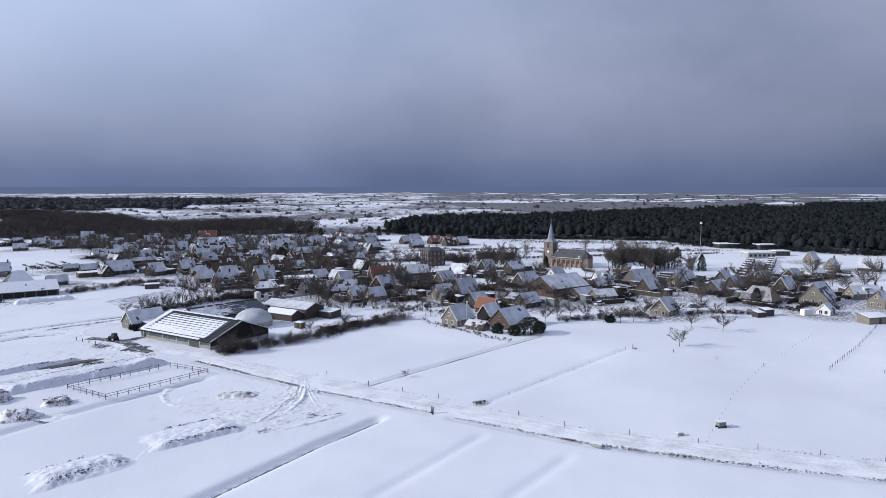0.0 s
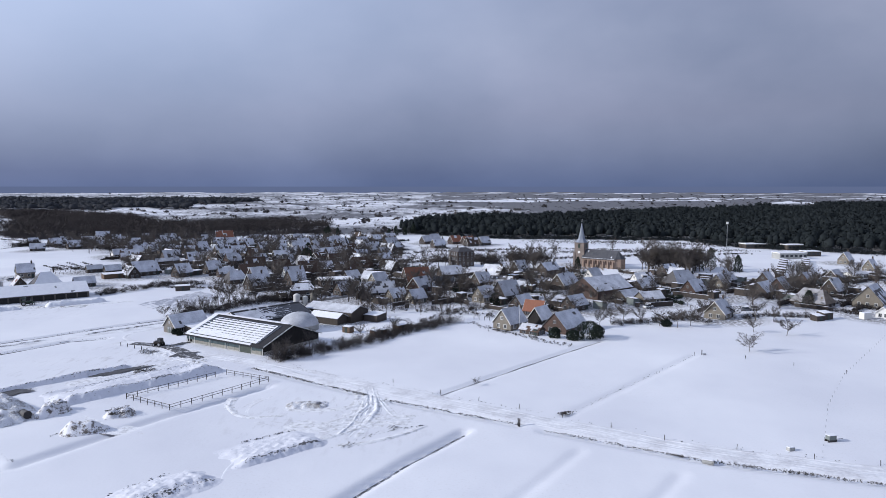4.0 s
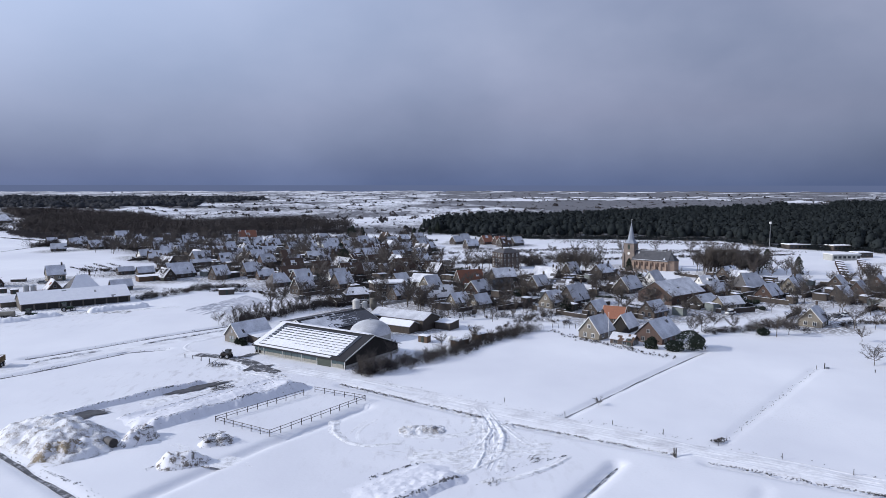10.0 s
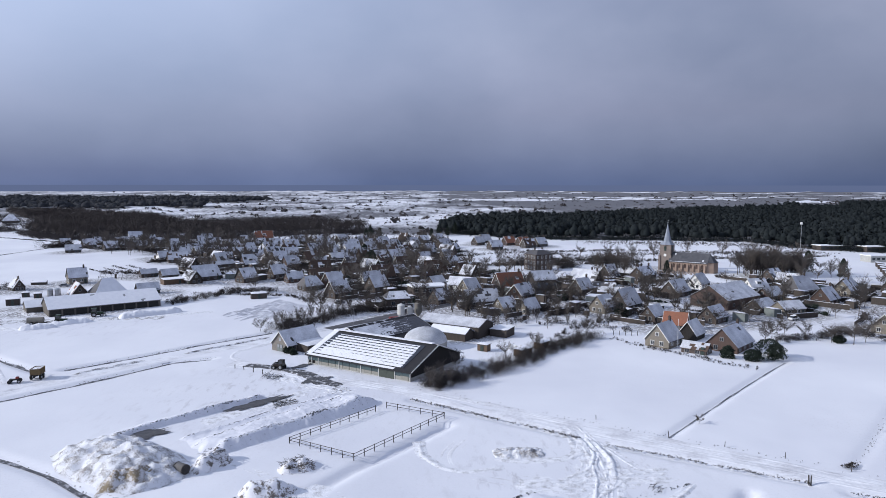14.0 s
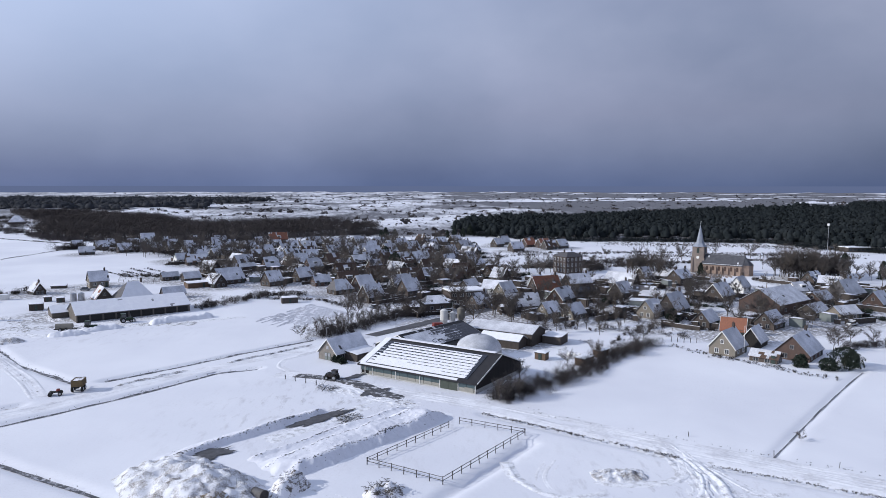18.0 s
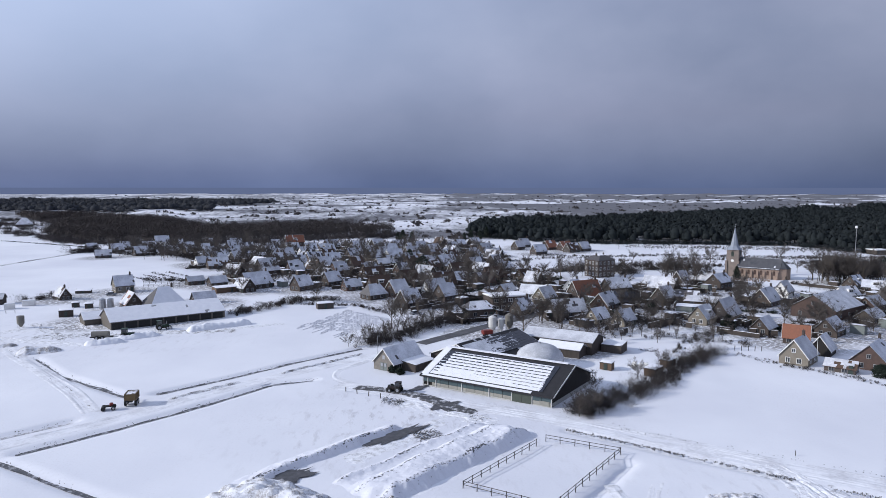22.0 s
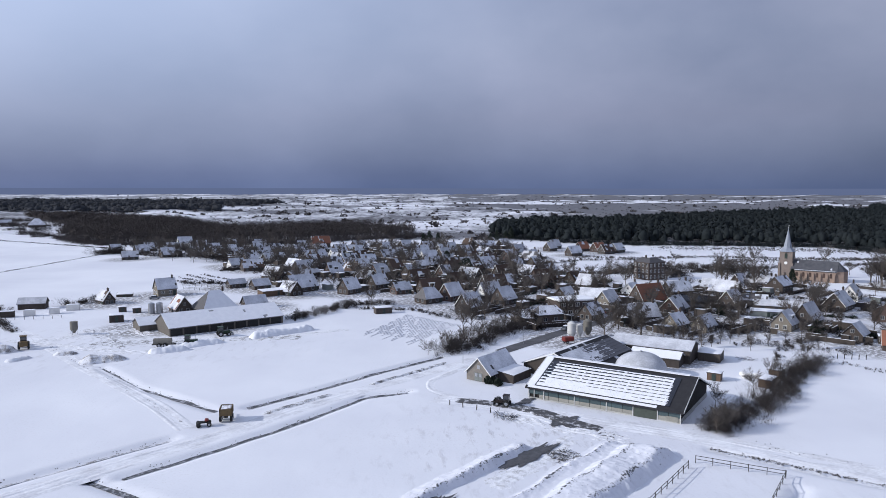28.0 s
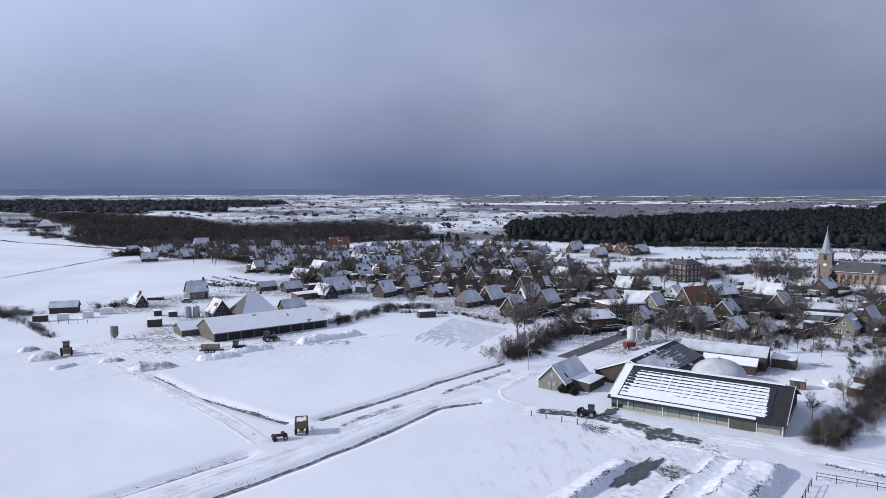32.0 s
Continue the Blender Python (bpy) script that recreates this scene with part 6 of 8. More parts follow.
def blob_tris(rng, centres, radii, per, size, flat=0.8, upright=0.0):
    """Loose leaf-clump triangles round centres, on the outer part of each ellipsoid."""
    n = len(centres)
    d = rng.normal(size=(n, per, 3))
    d[..., 2] = np.abs(d[..., 2]) * 1.0 - 0.25
    d /= np.linalg.norm(d, axis=-1, keepdims=True)
    r = rng.uniform(0.55, 1.0, (n, per, 1))
    c = centres[:, None, :] + d * r * radii[:, None, :]
    a = rng.normal(size=(n, per, 3))
    b = rng.normal(size=(n, per, 3))
    if upright:
        b[..., :2] *= 1 - upright
        b[..., 2] = np.abs(b[..., 2]) + upright * 1.5
        a[..., 2] *= 1 - upright
    a /= np.linalg.norm(a, axis=-1, keepdims=True)
    b /= np.linalg.norm(b, axis=-1, keepdims=True)
    s = size * rng.uniform(0.6, 1.4, (n, per, 1)) * radii[:, None, :1]
    w = s * (0.3 if upright else 1.0)
    tri = np.stack([c - a * w, c + a * w, c + b * s * (1.8 if upright else 1.4)], 2)
    out = d + np.array([0, 0, 0.35]) + 0.18 * rng.normal(size=d.shape)
    out /= np.linalg.norm(out, axis=-1, keepdims=True)
    tri, out = tri.reshape(-1, 3, 3), out.reshape(-1, 3)
    turned = np.einsum("ij,ij->i", np.cross(tri[:, 1] - tri[:, 0], tri[:, 2] - tri[:, 0]), out) < 0
    tri[turned] = tri[turned][:, ::-1]
    return tri, out


def dome_tris(rng, centres, radii):
    """A lumpy closed dome for each crown, with the shading normals of its corners."""
    seg, prof = 7, ((1.0, -0.35), (1.0, 0.15), (0.74, 0.66))
    n = len(centres)
    ang = 2 * np.pi * np.arange(seg) / seg + rng.uniform(0, 6.28, (n, 1))
    rings = []
    for r, z in prof:
        k = rng.uniform(0.78, 1.18, (n, seg))
        rings.append(np.stack([np.cos(ang) * r * k, np.sin(ang) * r * k, z + rng.uniform(-0.1, 0.1, (n, seg))], -1))
    apex = np.stack([rng.uniform(-0.15, 0.15, n), rng.uniform(-0.15, 0.15, n), np.ones(n)], -1)
    tri = []
    for i in range(seg):
        j = (i + 1) % seg
        for a, b in zip(rings, rings[1:]):
            tri += [np.stack([a[:, i], a[:, j], b[:, j]], 1), np.stack([a[:, i], b[:, j], b[:, i]], 1)]
        tri.append(np.stack([rings[-1][:, i], rings[-1][:, j], apex], 1))
    tri = np.stack(tri, 1)
    nor = tri / np.linalg.norm(tri, axis=-1, keepdims=True) + np.array([0, 0, 0.3])
    nor /= np.linalg.norm(nor, axis=-1, keepdims=True)
    tri = centres[:, None, None, :] + tri * radii[:, None, None, :]
    return tri.reshape(-1, 3, 3), nor.reshape(-1, 3, 3)


def woodland(name, label, poly, count, height, radius, per, size, mat_, seed, upright=0.0, trunk=True, dome=False):
    rng = np.random.default_rng(seed)
    px, py = np.array(poly).T
    x, y = rng.uniform(px.min(), px.max(), count * 3), rng.uniform(py.min(), py.max(), count * 3)
    keep = inside(x + 6 * mix_noise(x, y, 25, seed), y + 6 * mix_noise(y, x, 25, seed), poly)
    x, y = x[keep][:count], y[keep][:count]
    hh = height * rng.uniform(0.6, 1.25, len(x)) * (1 + 0.15 * mix_noise(x, y, 60, seed))
    rr = radius * rng.uniform(0.75, 1.3, len(x))
    z0 = ground_height(x, y)
    centres = np.stack([x, y, z0 + hh * 0.48], 1)
    tris, normals = blob_tris(rng, centres, np.stack([rr, rr, hh * 0.53], 1), per, size, upright=upright)
    if trunk:
        base = np.stack([x, y, z0], 1)
        off = np.stack([np.full(len(x), 0.2), np.zeros(len(x)), np.zeros(len(x))], 1)
        top = np.stack([x, y, z0 + hh * 0.8], 1)
        tris = np.concatenate([tris, np.stack([base - off, base + off, top], 1)])
        normals = np.concatenate([normals, np.tile((0.0, -1.0, 0.0), (len(x), 1))])
    if dome:
        d_tri, d_nor = dome_tris(rng, centres, np.stack([rr * 0.74, rr * 0.74, hh * 0.42], 1))
        tris, normals = np.concatenate([tris, d_tri]), np.concatenate([np.repeat(normals[:, None], 3, axis=1), d_nor])
    return tagged(new(name, tri_mesh(name, tris, mat_, normals)), label, "woodland", kind="stuff")


woodland("pine_forest", "dark green pine forest behind the village", PINE_EDGE, 11500, 11, 3.8, 62, 0.17, pine_mat, 4, dome=True)
woodland("leafless_wood", "brown leafless wood at the village edge", WOOD_EDGE, 3900, 10, 3.5, 105, 0.14, wood_far, 5, 0.3)
woodland("far_wood", "dark wood far behind the fields, bluish haze painted in", [(-1500, 1300), (-1017, 1480), (-800, 1350), (-667, 1345), (-530, 1430), (-610, 1680), (-545, 2080), (-640, 2300), (-1500, 2300), (-2600, 2000), (-2600, 1500)], 7000, 12, 9, 34, 0.2, far_mat, 6, 0.1, False, dome=True)
woodland("leafless_wood", "leafless brown wood far off beside the dunes", [(-560, 905), (-480, 880), (-420, 960), (-500, 1010), (-600, 1080), (-680, 1160), (-760, 1180), (-640, 1010)], 1900, 9, 4.5, 60, 0.16, wood_far, 8, 0.3)
woodland("grove", "dense brown leafless grove beside the church", [(90, 380), (96, 374), (118, 376), (124, 388), (118, 398), (98, 397)], 34, 9.5, 3.0, 420, 0.12, scrub_mat, 9, 0.5)
# scattered dark bushes of the dunes
dune_rng = np.random.default_rng(77)
n_b = 5200
b_y = 670 + 2700 * dune_rng.uniform(0, 1, n_b) ** 1.6
b_x = dune_rng.uniform(-0.62, 0.75, n_b) * b_y
b_ok = ((b_x > -150) | (b_y > 900)) & ~inside(b_x, b_y, WOOD_EDGE) & ~inside(b_x, b_y, [(-62, 640), (1700, 400), (1700, 1900), (1122, 1790), (700, 1375), (466, 1250), (178, 1031), (12, 960), (-45, 860)])
b_x, b_y = b_x[b_ok], b_y[b_ok]
b_r = dune_rng.uniform(0.0, 1.0, len(b_x)) ** 7 * 3.6 + 0.35 + b_y / 3600
tagged(new("dune_bushes", tri_mesh("dune_bushes", blob_tris(dune_rng, np.stack([b_x, b_y, ground_height(b_x, b_y) + b_r * 0.3], 1), np.stack([b_r * 1.5, b_r * 1.5, b_r * 0.8], 1), 16, 0.45)[0], wood_far)),
       "dark bushes scattered over the snowy dunes", "bushes", kind="stuff")


def scrub(name, label, line, width, height, count, seed, mat_=None, per=26, category="hedge", kind="stuff", size=0.42):
    """A strip of twiggy bushes along a line."""
    rng = np.random.default_rng(seed)
    pts = np.array(line, float)
    seg = np.hypot(*np.diff(pts, axis=0).T)
    s = rng.uniform(0, seg.sum(), count)
    cum = np.concatenate([[0], np.cumsum(seg)])
    k = np.clip(np.searchsorted(cum, s) - 1, 0, len(seg) - 1)
    f = ((s - cum[k]) / seg[k])[:, None]
    p = pts[k] * (1 - f) + pts[k + 1] * f + rng.normal(0, width / 3, (count, 2))
    h = height * rng.uniform(0.3, 1.0, count) ** 0.7 * 1.2
    h *= np.clip(0.8 + 0.55 * mix_noise(p[:, 0], p[:, 1], 5.0, seed), 0.3, 1.5)
    r = h * rng.uniform(0.35, 0.6, count)
    n = count * per
    bi = np.repeat(np.arange(count), per)
    o = np.stack([p[bi, 0], p[bi, 1], np.zeros(n)], 1) + rng.normal(0, 1, (n, 3)) * np.stack([r[bi] * 0.55, r[bi] * 0.55, np.zeros(n)], 1)
    o[:, 2] = h[bi] * rng.uniform(0, 0.72, n)
    d = rng.normal(0, 1, (n, 3)) * np.array([1, 1, 0.5]) + np.array([0, 0, 1.0])
    d /= np.linalg.norm(d, axis=1)[:, None]
    ln = h[bi] * rng.uniform(0.18, 0.42, n)
    w = np.cross(d, rng.normal(0, 1, (n, 3)))
    w /= np.linalg.norm(w, axis=1)[:, None]
    w *= (size * 0.07 * rng.uniform(0.6, 1.4, n))[:, None]
    tris = np.stack([o - w, o + w, o + d * ln[:, None]], 1)
    return tagged(new(name, tri_mesh(name, tris, mat_ or scrub_mat)), label, category, kind=kind)


scrub("hedge", "dense ragged leafless hedge beside the barn", [(-61, 187), (-50, 198), (-40, 208), (-28, 224), (-14, 241)], 5.0, 3.3, 270, 11, per=190, size=0.3)
scrub("hedge", "leafless thicket along the village road", [(-108, 251), (-100, 262), (-92, 276), (-80, 292)], 6.5, 3.3, 260, 12, per=150, size=0.36)
scrub("hedge", "low brown hedge in the back gardens", [(-45, 262), (-22, 262), (0, 250)], 5, 1.8, 50, 13, per=150)
scrub("hedge", "thin leafless hedge along the garden strip", [(-24, 240), (-10, 262), (4, 268)], 3, 1.8, 45, 14, per=140)
scrub("hedge", "low ragged growth below the houses at the field's edge", [(-8, 240), (-1, 228), (7, 219), (15, 209), (19, 205)], 2.5, 0.9, 110, 15, per=70, size=0.4)
scrub("hedge", "leafless hedge west of the field track", [(-279, 316), (-260, 300), (-241, 279)], 2.5, 1.6, 90, 16, per=110)
scrub("bush", "leafless scrub beside the field barn", [(-284, 316), (-268, 316)], 6, 4.0, 40, 17, per=150, size=0.5)
scrub("bush", "grey leafless bushes beside the field barn", [(-252, 330), (-244, 338)], 4, 3.6, 26, 18, per=150, size=0.45)
scrub("hedge", "leafless hedge behind the long barn", [(-160, 300), (-150, 318), (-142, 332), (-128, 330)], 6, 2.8, 130, 19, per=150, size=0.5)
scrub("hedge", "leafless hedge along the field gardens", [(-140, 322), (-118, 318), (-104, 300)], 2.5, 1.6, 90, 20, per=110)
scrub("hedge", "leafless garden edge below the gabled houses", [(40, 236), (52, 240), (66, 246), (72, 240)], 5, 2.6, 80, 21, per=150, size=0.45)
scrub("hedge", "leafless garden edge beside the thatched farm", [(86, 246), (100, 252), (112, 246)], 4, 2.2, 60, 22, per=140, size=0.45)
scrub("hedge", "low trimmed hedge along the meadow", [(-70, 470), (-40, 480), (-20, 500), (10, 500), (40, 470)], 4, 2.2, 150, 23, per=100, size=0.55)
scrub("hedge", "scrub at the foot of the pine wood", [(-62, 715), (0, 640), (48, 616), (120, 610), (186, 598), (205, 533), (290, 463), (420, 428)], 14, 5.0, 800, 24, pine_mat, per=80, size=1.6)
scrub("hedge", "undergrowth along the leafless wood", [(-446, 690), (-412, 653), (-368, 616), (-342, 616), (-300, 613), (-240, 623), (-200, 658), (-160, 688), (-126, 710)], 16, 5.0, 900, 26, wood_far, per=80, size=1.6)
scrub("ditch_line", "dark ditch edge across the west fields", [(-345, 400), (-340, 450), (-336, 535)], 0.9, 0.45, 420, 27, dry_grass, per=24, size=1.4, category="grass")
scrub("hedge", "leafless hedge across the far west fields", [(-560, 730), (-470, 655), (-400, 615), (-350, 585)], 2, 0.8, 420, 28, wood_far, per=80, size=1.2)
scrub("bush", "leafless trees at the corner of the west fields", [(-338, 535), (-328, 548)], 6, 6.0, 40, 29, None, per=160, size=0.7)
scrub("hedge", "dark leafless hedges along the west gardens", [(-330, 545), (-300, 528), (-262, 520), (-232, 486), (-214, 462), (-200, 430)], 7, 3.0, 420, 31, per=60, size=1.2)
scrub("hedge", "leafless hedge along a west garden", [(-300, 575), (-262, 575), (-230, 566), (-205, 560)], 5, 3.2, 240, 32, per=60, size=1.3)
scrub("hedge", "leafless hedge between the west gardens", [(-240, 540), (-214, 520), (-190, 500)], 4, 3.0, 160, 33, per=60, size=1.2)
scrub("hedge", "leafless hedge beside the vegetable plots", [(-228, 392), (-206, 390), (-186, 392), (-166, 388)], 4, 2.0, 170, 34, per=60, size=1.0)
scrub("hedge", "dark hedge along the middle meadow", [(-50, 425), (-22, 428), (16, 432), (42, 440)], 5, 2.6, 220, 35, per=60, size=1.1)
for k, (a, b) in enumerate((((-244, 408), (-222, 388)), ((-240, 414), (-216, 391)), ((-238, 422), (-212, 396)), ((-232, 426), (-208, 402)))):
    scrub("brushwood", "dark rows of stacked brushwood beside the west plots", [a, b], 1.6, 0.9, 46, 170 + k, None, per=40, category="brushwood", size=1.0)
scrub("heath", "low dark heath and brambles before the pine wood", [(60, 590), (110, 580), (160, 575), (196, 545)], 26, 1.1, 900, 36, None, per=24, size=1.6)
scrub("heath", "low dark growth along the far meadow", [(-20, 520), (20, 508), (60, 520), (110, 508), (170, 500)], 8, 1.6, 380, 37, None, per=40, size=1.3)
scrub("thicket", "leafless thicket along the village meadow", [(-20, 432), (5, 446), (30, 452), (52, 456)], 11, 4.2, 170, 38, None, per=130, size=0.8)
scrub("thicket", "leafless bushes round the brick villa", [(8, 412), (14, 424), (2, 436)], 7, 4.0, 60, 39, None, per=140, size=0.8)
scrub("reeds", "pale brown reed field behind the church", [(64, 492), (110, 498), (160, 502), (196, 506)], 16, 1.0, 900, 40, dry_grass, per=30, size=1.3)
scrub("reeds", "brown reeds along the meadow ditch", [(30, 440), (90, 460), (140, 470), (190, 480)], 5, 2.0, 200, 25, per=90, size=1.0)

for k, (px, py, w_) in enumerate(((-585, 880, 30), (-620, 900, 40), (-540, 800, 16), (-500, 735, 10), (-620, 970, 50), (-700, 1000, 60), (-660, 860, 20), (-720, 900, 40), (-470, 700, 8))):
    scrub("copse", "small leafless copse in the far west fields", [(px - w_, py), (px + w_, py + 8)], 10, 7.0, int(14 + w_), 140 + k, wood_far, per=90, category="trees", size=2.0)
# tufts of dead grass along the ditches
for k, line in enumerate(DITCHES[:9]):
    ln = sum(math.hypot(b[0] - a[0], b[1] - a[1]) for a, b in zip(line, line[1:]))
    if k == 8:
        continue
    lane_side = 5 <= k <= 7
    scrub("ditch_grass", "dead grass and snowy tufts along a ditch", line, 0.8 if lane_side else 1.6, 0.4 if lane_side else 0.26, int(ln * (6.5 if lane_side else 0.9)), 60 + k, dry_grass, per=26, category="grass", size=0.5)
for k, line in enumerate((LANE[2:], [(-55, 181), (-17, 158), (7, 143), (23, 130), (45, 121), (73, 113)], SIDE_ROAD, FURROWS[0])):
    scrub("verge_grass", "dead grass along a snowy verge", line if k else [(x + 2, y + 3.5) for x, y in line], 1.0, 0.25, 90, 80 + k, dry_grass, per=18, category="grass", size=0.6)


def evergreen(x, y, h=4.0, r=2.2, seed=1, label="dense dark evergreen shrub", conic=0.0, name="evergreen_shrub", category="shrub"):
    t = empty(name, x, y, 0, label=label, category=category)
    rng = np.random.default_rng(seed)
    n = int(900 + 260 * h)
    z = rng.uniform(0.02, 1, n)
    rad = r * (np.sqrt(np.clip(1 - (2 * z - 0.85) ** 2 / 1.35, 0.02, 1)) * (1 - conic) + conic * (1.02 - z))
    rad *= 1 + 0.25 * np.sin(z * 17 + seed) * conic
    a = rng.uniform(0, 2 * np.pi, n)
    lump = 1 + 0.22 * np.sin(3 * a + seed + 4 * z) + 0.12 * np.sin(7 * a - 9 * z)
    rr = rad * lump * rng.uniform(0.72, 1.03, n)
    c = np.stack([rr * np.cos(a), rr * np.sin(a), z * h], 1)
    d1, d2 = rng.normal(size=(n, 3)), rng.normal(size=(n, 3))
    d1 /= np.linalg.norm(d1, axis=1)[:, None]
    d2 /= np.linalg.norm(d2, axis=1)[:, None]
    s = (0.3 * rng.uniform(0.6, 1.4, n))[:, None]
    part("foliage", tri_mesh("foliage", np.stack([c - d1 * s * 0.5, c + d1 * s * 0.5, c + d2 * s * 1.4], 1), conifer_mat), t)
    part("trunk", cyl_mesh("trunk", 0.14, h * 0.7, bark, 0.05, 6), t)
    return t


evergreen(27, 214.5, 5.2, 3.5, 2, "big dark evergreen bush beside the brown farmhouse")
evergreen(22, 213, 2.8, 1.9, 3)
evergreen(17, 216, 3.0, 1.8, 4, "ragged dark pine shrub", 0.3)
evergreen(30, 217, 3.4, 1.8, 5)
evergreen(3, 271, 5.2, 2.4, 6, "dark conifer beside the gabled houses", 0.5, "conifer", "tree")
evergreen(-105, 470, 8.5, 3.0, 7, "tall dark conifer among the houses", 0.5, "conifer", "tree")
evergreen(-96, 419, 9.5, 4.2, 8, "broad dark conifer above the brown roofs", 0.35, "conifer", "tree")
evergreen(58, 395, 6.5, 1.8, 9, "narrow dark conifer beside the church tower", 0.6, "conifer", "tree")
evergreen(122, 272, 6.0, 2.2, 10, "dark conifer beside the thatched farm", 0.5, "conifer", "tree")
evergreen(-98.6, 221.3, 1.7, 1.1, 11, "clipped dark shrub beside the farm shed")
evergreen(-96.8, 219.6, 1.3, 0.8, 12, "clipped dark shrub beside the farm shed")
evergreen(-98, 206, 1.2, 0.7, 13, "small dark shrub by the track")
evergreen(56, 234, 2.0, 1.6, 14)
for i, (cx, cy, ch) in enumerate(((-117, 624, 11), (-110, 634, 9), (-122, 640, 8), (-60, 662, 9), (-52, 668, 8), (-66, 655, 7), (-45, 690, 10), (125, 395, 10), (134, 402, 11), (140, 380, 9))):
    evergreen(cx, cy, ch, ch * 0.28, 30 + i, "tall dark conifer at the village edge", 0.55, "conifer", "tree")

# single trees that stand clear
bare_tree(67, 197, 3, 0.85, 20, "small spreading fruit tree standing alone in the snow", "field trees")
bare_tree(88, 219, 3, 0.9, 130, "small spreading fruit tree beside the field", "field trees")
bare_tree(80, 224, 1, 0.55, 80, "small leaning bare tree beside the field", "field trees")
bare_tree(-9, 165, 3, 0.26, 80, "little bare sapling on the ditch", "field trees")
bare_tree(-113, 249, 3, 0.65, 40, "small bare tree at the field corner", "field trees")
bare_tree(-14, 244, 1, 0.7, 10, "bare tree in the hedge", "field trees")
bare_tree(-41, 215, 4, 0.5, 60, "bare tree in the hedge", "field trees")
bare_tree(-54, 203, 4, 0.55, 160, "bare tree in the hedge", "field trees")
bare_tree(-32, 226, 4, 0.5, 260, "bare tree in the hedge", "field trees")
bare_tree(-135, 325, 4, 0.95, 30, "bare tree beside the garden path", "field trees")
bare_tree(-172, 352, 4, 0.9, 230, "bare tree in front of the farmhouse", "field trees")
for i in range(6):
    bare_tree(-60 + (i % 3) * 2.2, 187.5 + (i // 3) * 2.6 + (i % 3) * 1.1, (2, 4)[i % 2], 0.42 + 0.07 * math.sin(i * 2.1), 47 * i, "thin upright bare tree beside the barn gable", "hedge trees")
for i in range(10):
    bare_tree(-59 + i * 4.6, 190 + i * 5.2 + 1.2 * math.sin(i * 2.3), (2, 4, 0)[i % 3], 0.3 + 0.08 * math.sin(i * 1.3), 71 * i, "thin bare tree standing in the hedge", "hedge trees")
for i in range(0, 36, 3):
    bare_tree(-109 + (i // 3) * 1.75 + (i % 3) * 2.2 + 0.5 * math.sin(i * 2.1), 252 + (i // 3) * 2.5 - (i % 3) * 1.7 + 0.5 * math.cos(i * 1.7), 2, 0.46 + 0.06 * math.sin(i), 37 * i, "bare tree in the roadside thicket", "roadside trees")
for i in range(13):
    bare_tree(34 + i * 5.0, 232 + 7 * math.sin(i * 0.9) + i * 1.3, (1, 3, 0)[i % 3], 0.78 + 0.14 * math.sin(i * 1.9), 53 * i, "bare garden tree at the field's edge", "field trees")
for i in range(12):
    bare_tree(20 + (i % 6) * 3.2, 384 + (i // 6) * 7 + 2 * math.sin(i), 2, 0.95, 41 * i, "tall bare tree in the row west of the church", "church trees")
for i in range(38):
    a, r = i * 2.4, 3.0 * math.sqrt(i + 0.5)
    bare_tree(107 + r * math.cos(a) * 0.95, 386 + r * math.sin(a) * 0.7, (2, 4, 0)[i % 3], 1.2 + 0.12 * math.sin(i), 29 * i, "tall bare tree in the brown grove beside the church", "grove trees")

for i in range(26):
    bare_tree(-322 + i * 5.2 + 4 * math.sin(i * 2.7), 556 - i * 3.0 + 12 * math.sin(i * 1.9), (0, 4, 2, 1)[i % 4], 0.85 + 0.2 * math.sin(i * 1.3), 61 * i, "bare tree in the west gardens", "west garden trees")

for k, (px, py) in enumerate(((-27, 402), (-19, 404), (12, 428), (36, 427), (43, 432), (26, 377), (31, 375), (38, 380), (-34, 410), (52, 436), (74, 470), (30, 478), (96, 475), (120, 480))):
    bare_tree(px, py, (2, 4, 0)[k % 3], 1.0 + 0.15 * math.sin(k * 2.1), 47 * k, "bare tree along the village meadow", "meadow trees")

for i in range(22):
    bare_tree(-44 + (i * 7.3) % 46, 252 + (i * 5.1) % 22, 2, 0.42 + 0.1 * math.sin(i * 1.7), 83 * i, "thin bare sapling in the snowy back garden", "saplings")

# ---- further houses between the rows ----
garden_rng = random.Random(21)
BUILT = ("house", "church", "barn", "cattle_barn", "farm_wing", "low_barn", "outbuilding", "farm_shed", "long_barn", "barn_annexe", "hall", "slurry_tank", "feed_silo", "villa", "flat_block")
spots = [(o.location.x, o.location.y) for o in scene.objects if o.parent is None and o.name.split(".")[0] in BUILT]
homes = [o for o in scene.objects if o.parent is None and o.name.split(".")[0] == "house"]


def free(px, py, room):
    return min(math.hypot(px - a, py - b) for a, b in spots) > room and float(seg_dist(np.array(px), np.array(py), ROAD)) > 4.5


def in_village(px, py):
    if ((px + 35) / 265) ** 2 + ((py - 410) / 195) ** 2 > 1:
        return False
    if px < -230 and py < 485 or math.hypot(px - 72, py - 398) < 26:
        return False
    if px < -105 and py < 352 - (px + 105) * 0.35 or px < -190 and py < 440:
        return False
    if px > 140 and py > 366 or px > -50 and py > 425 or 20 < px < 95 and py > 385:
        return False
    return py > 258 - 0.1 * min(0, px - 20) and not (-30 < px < 0 and py < 275)


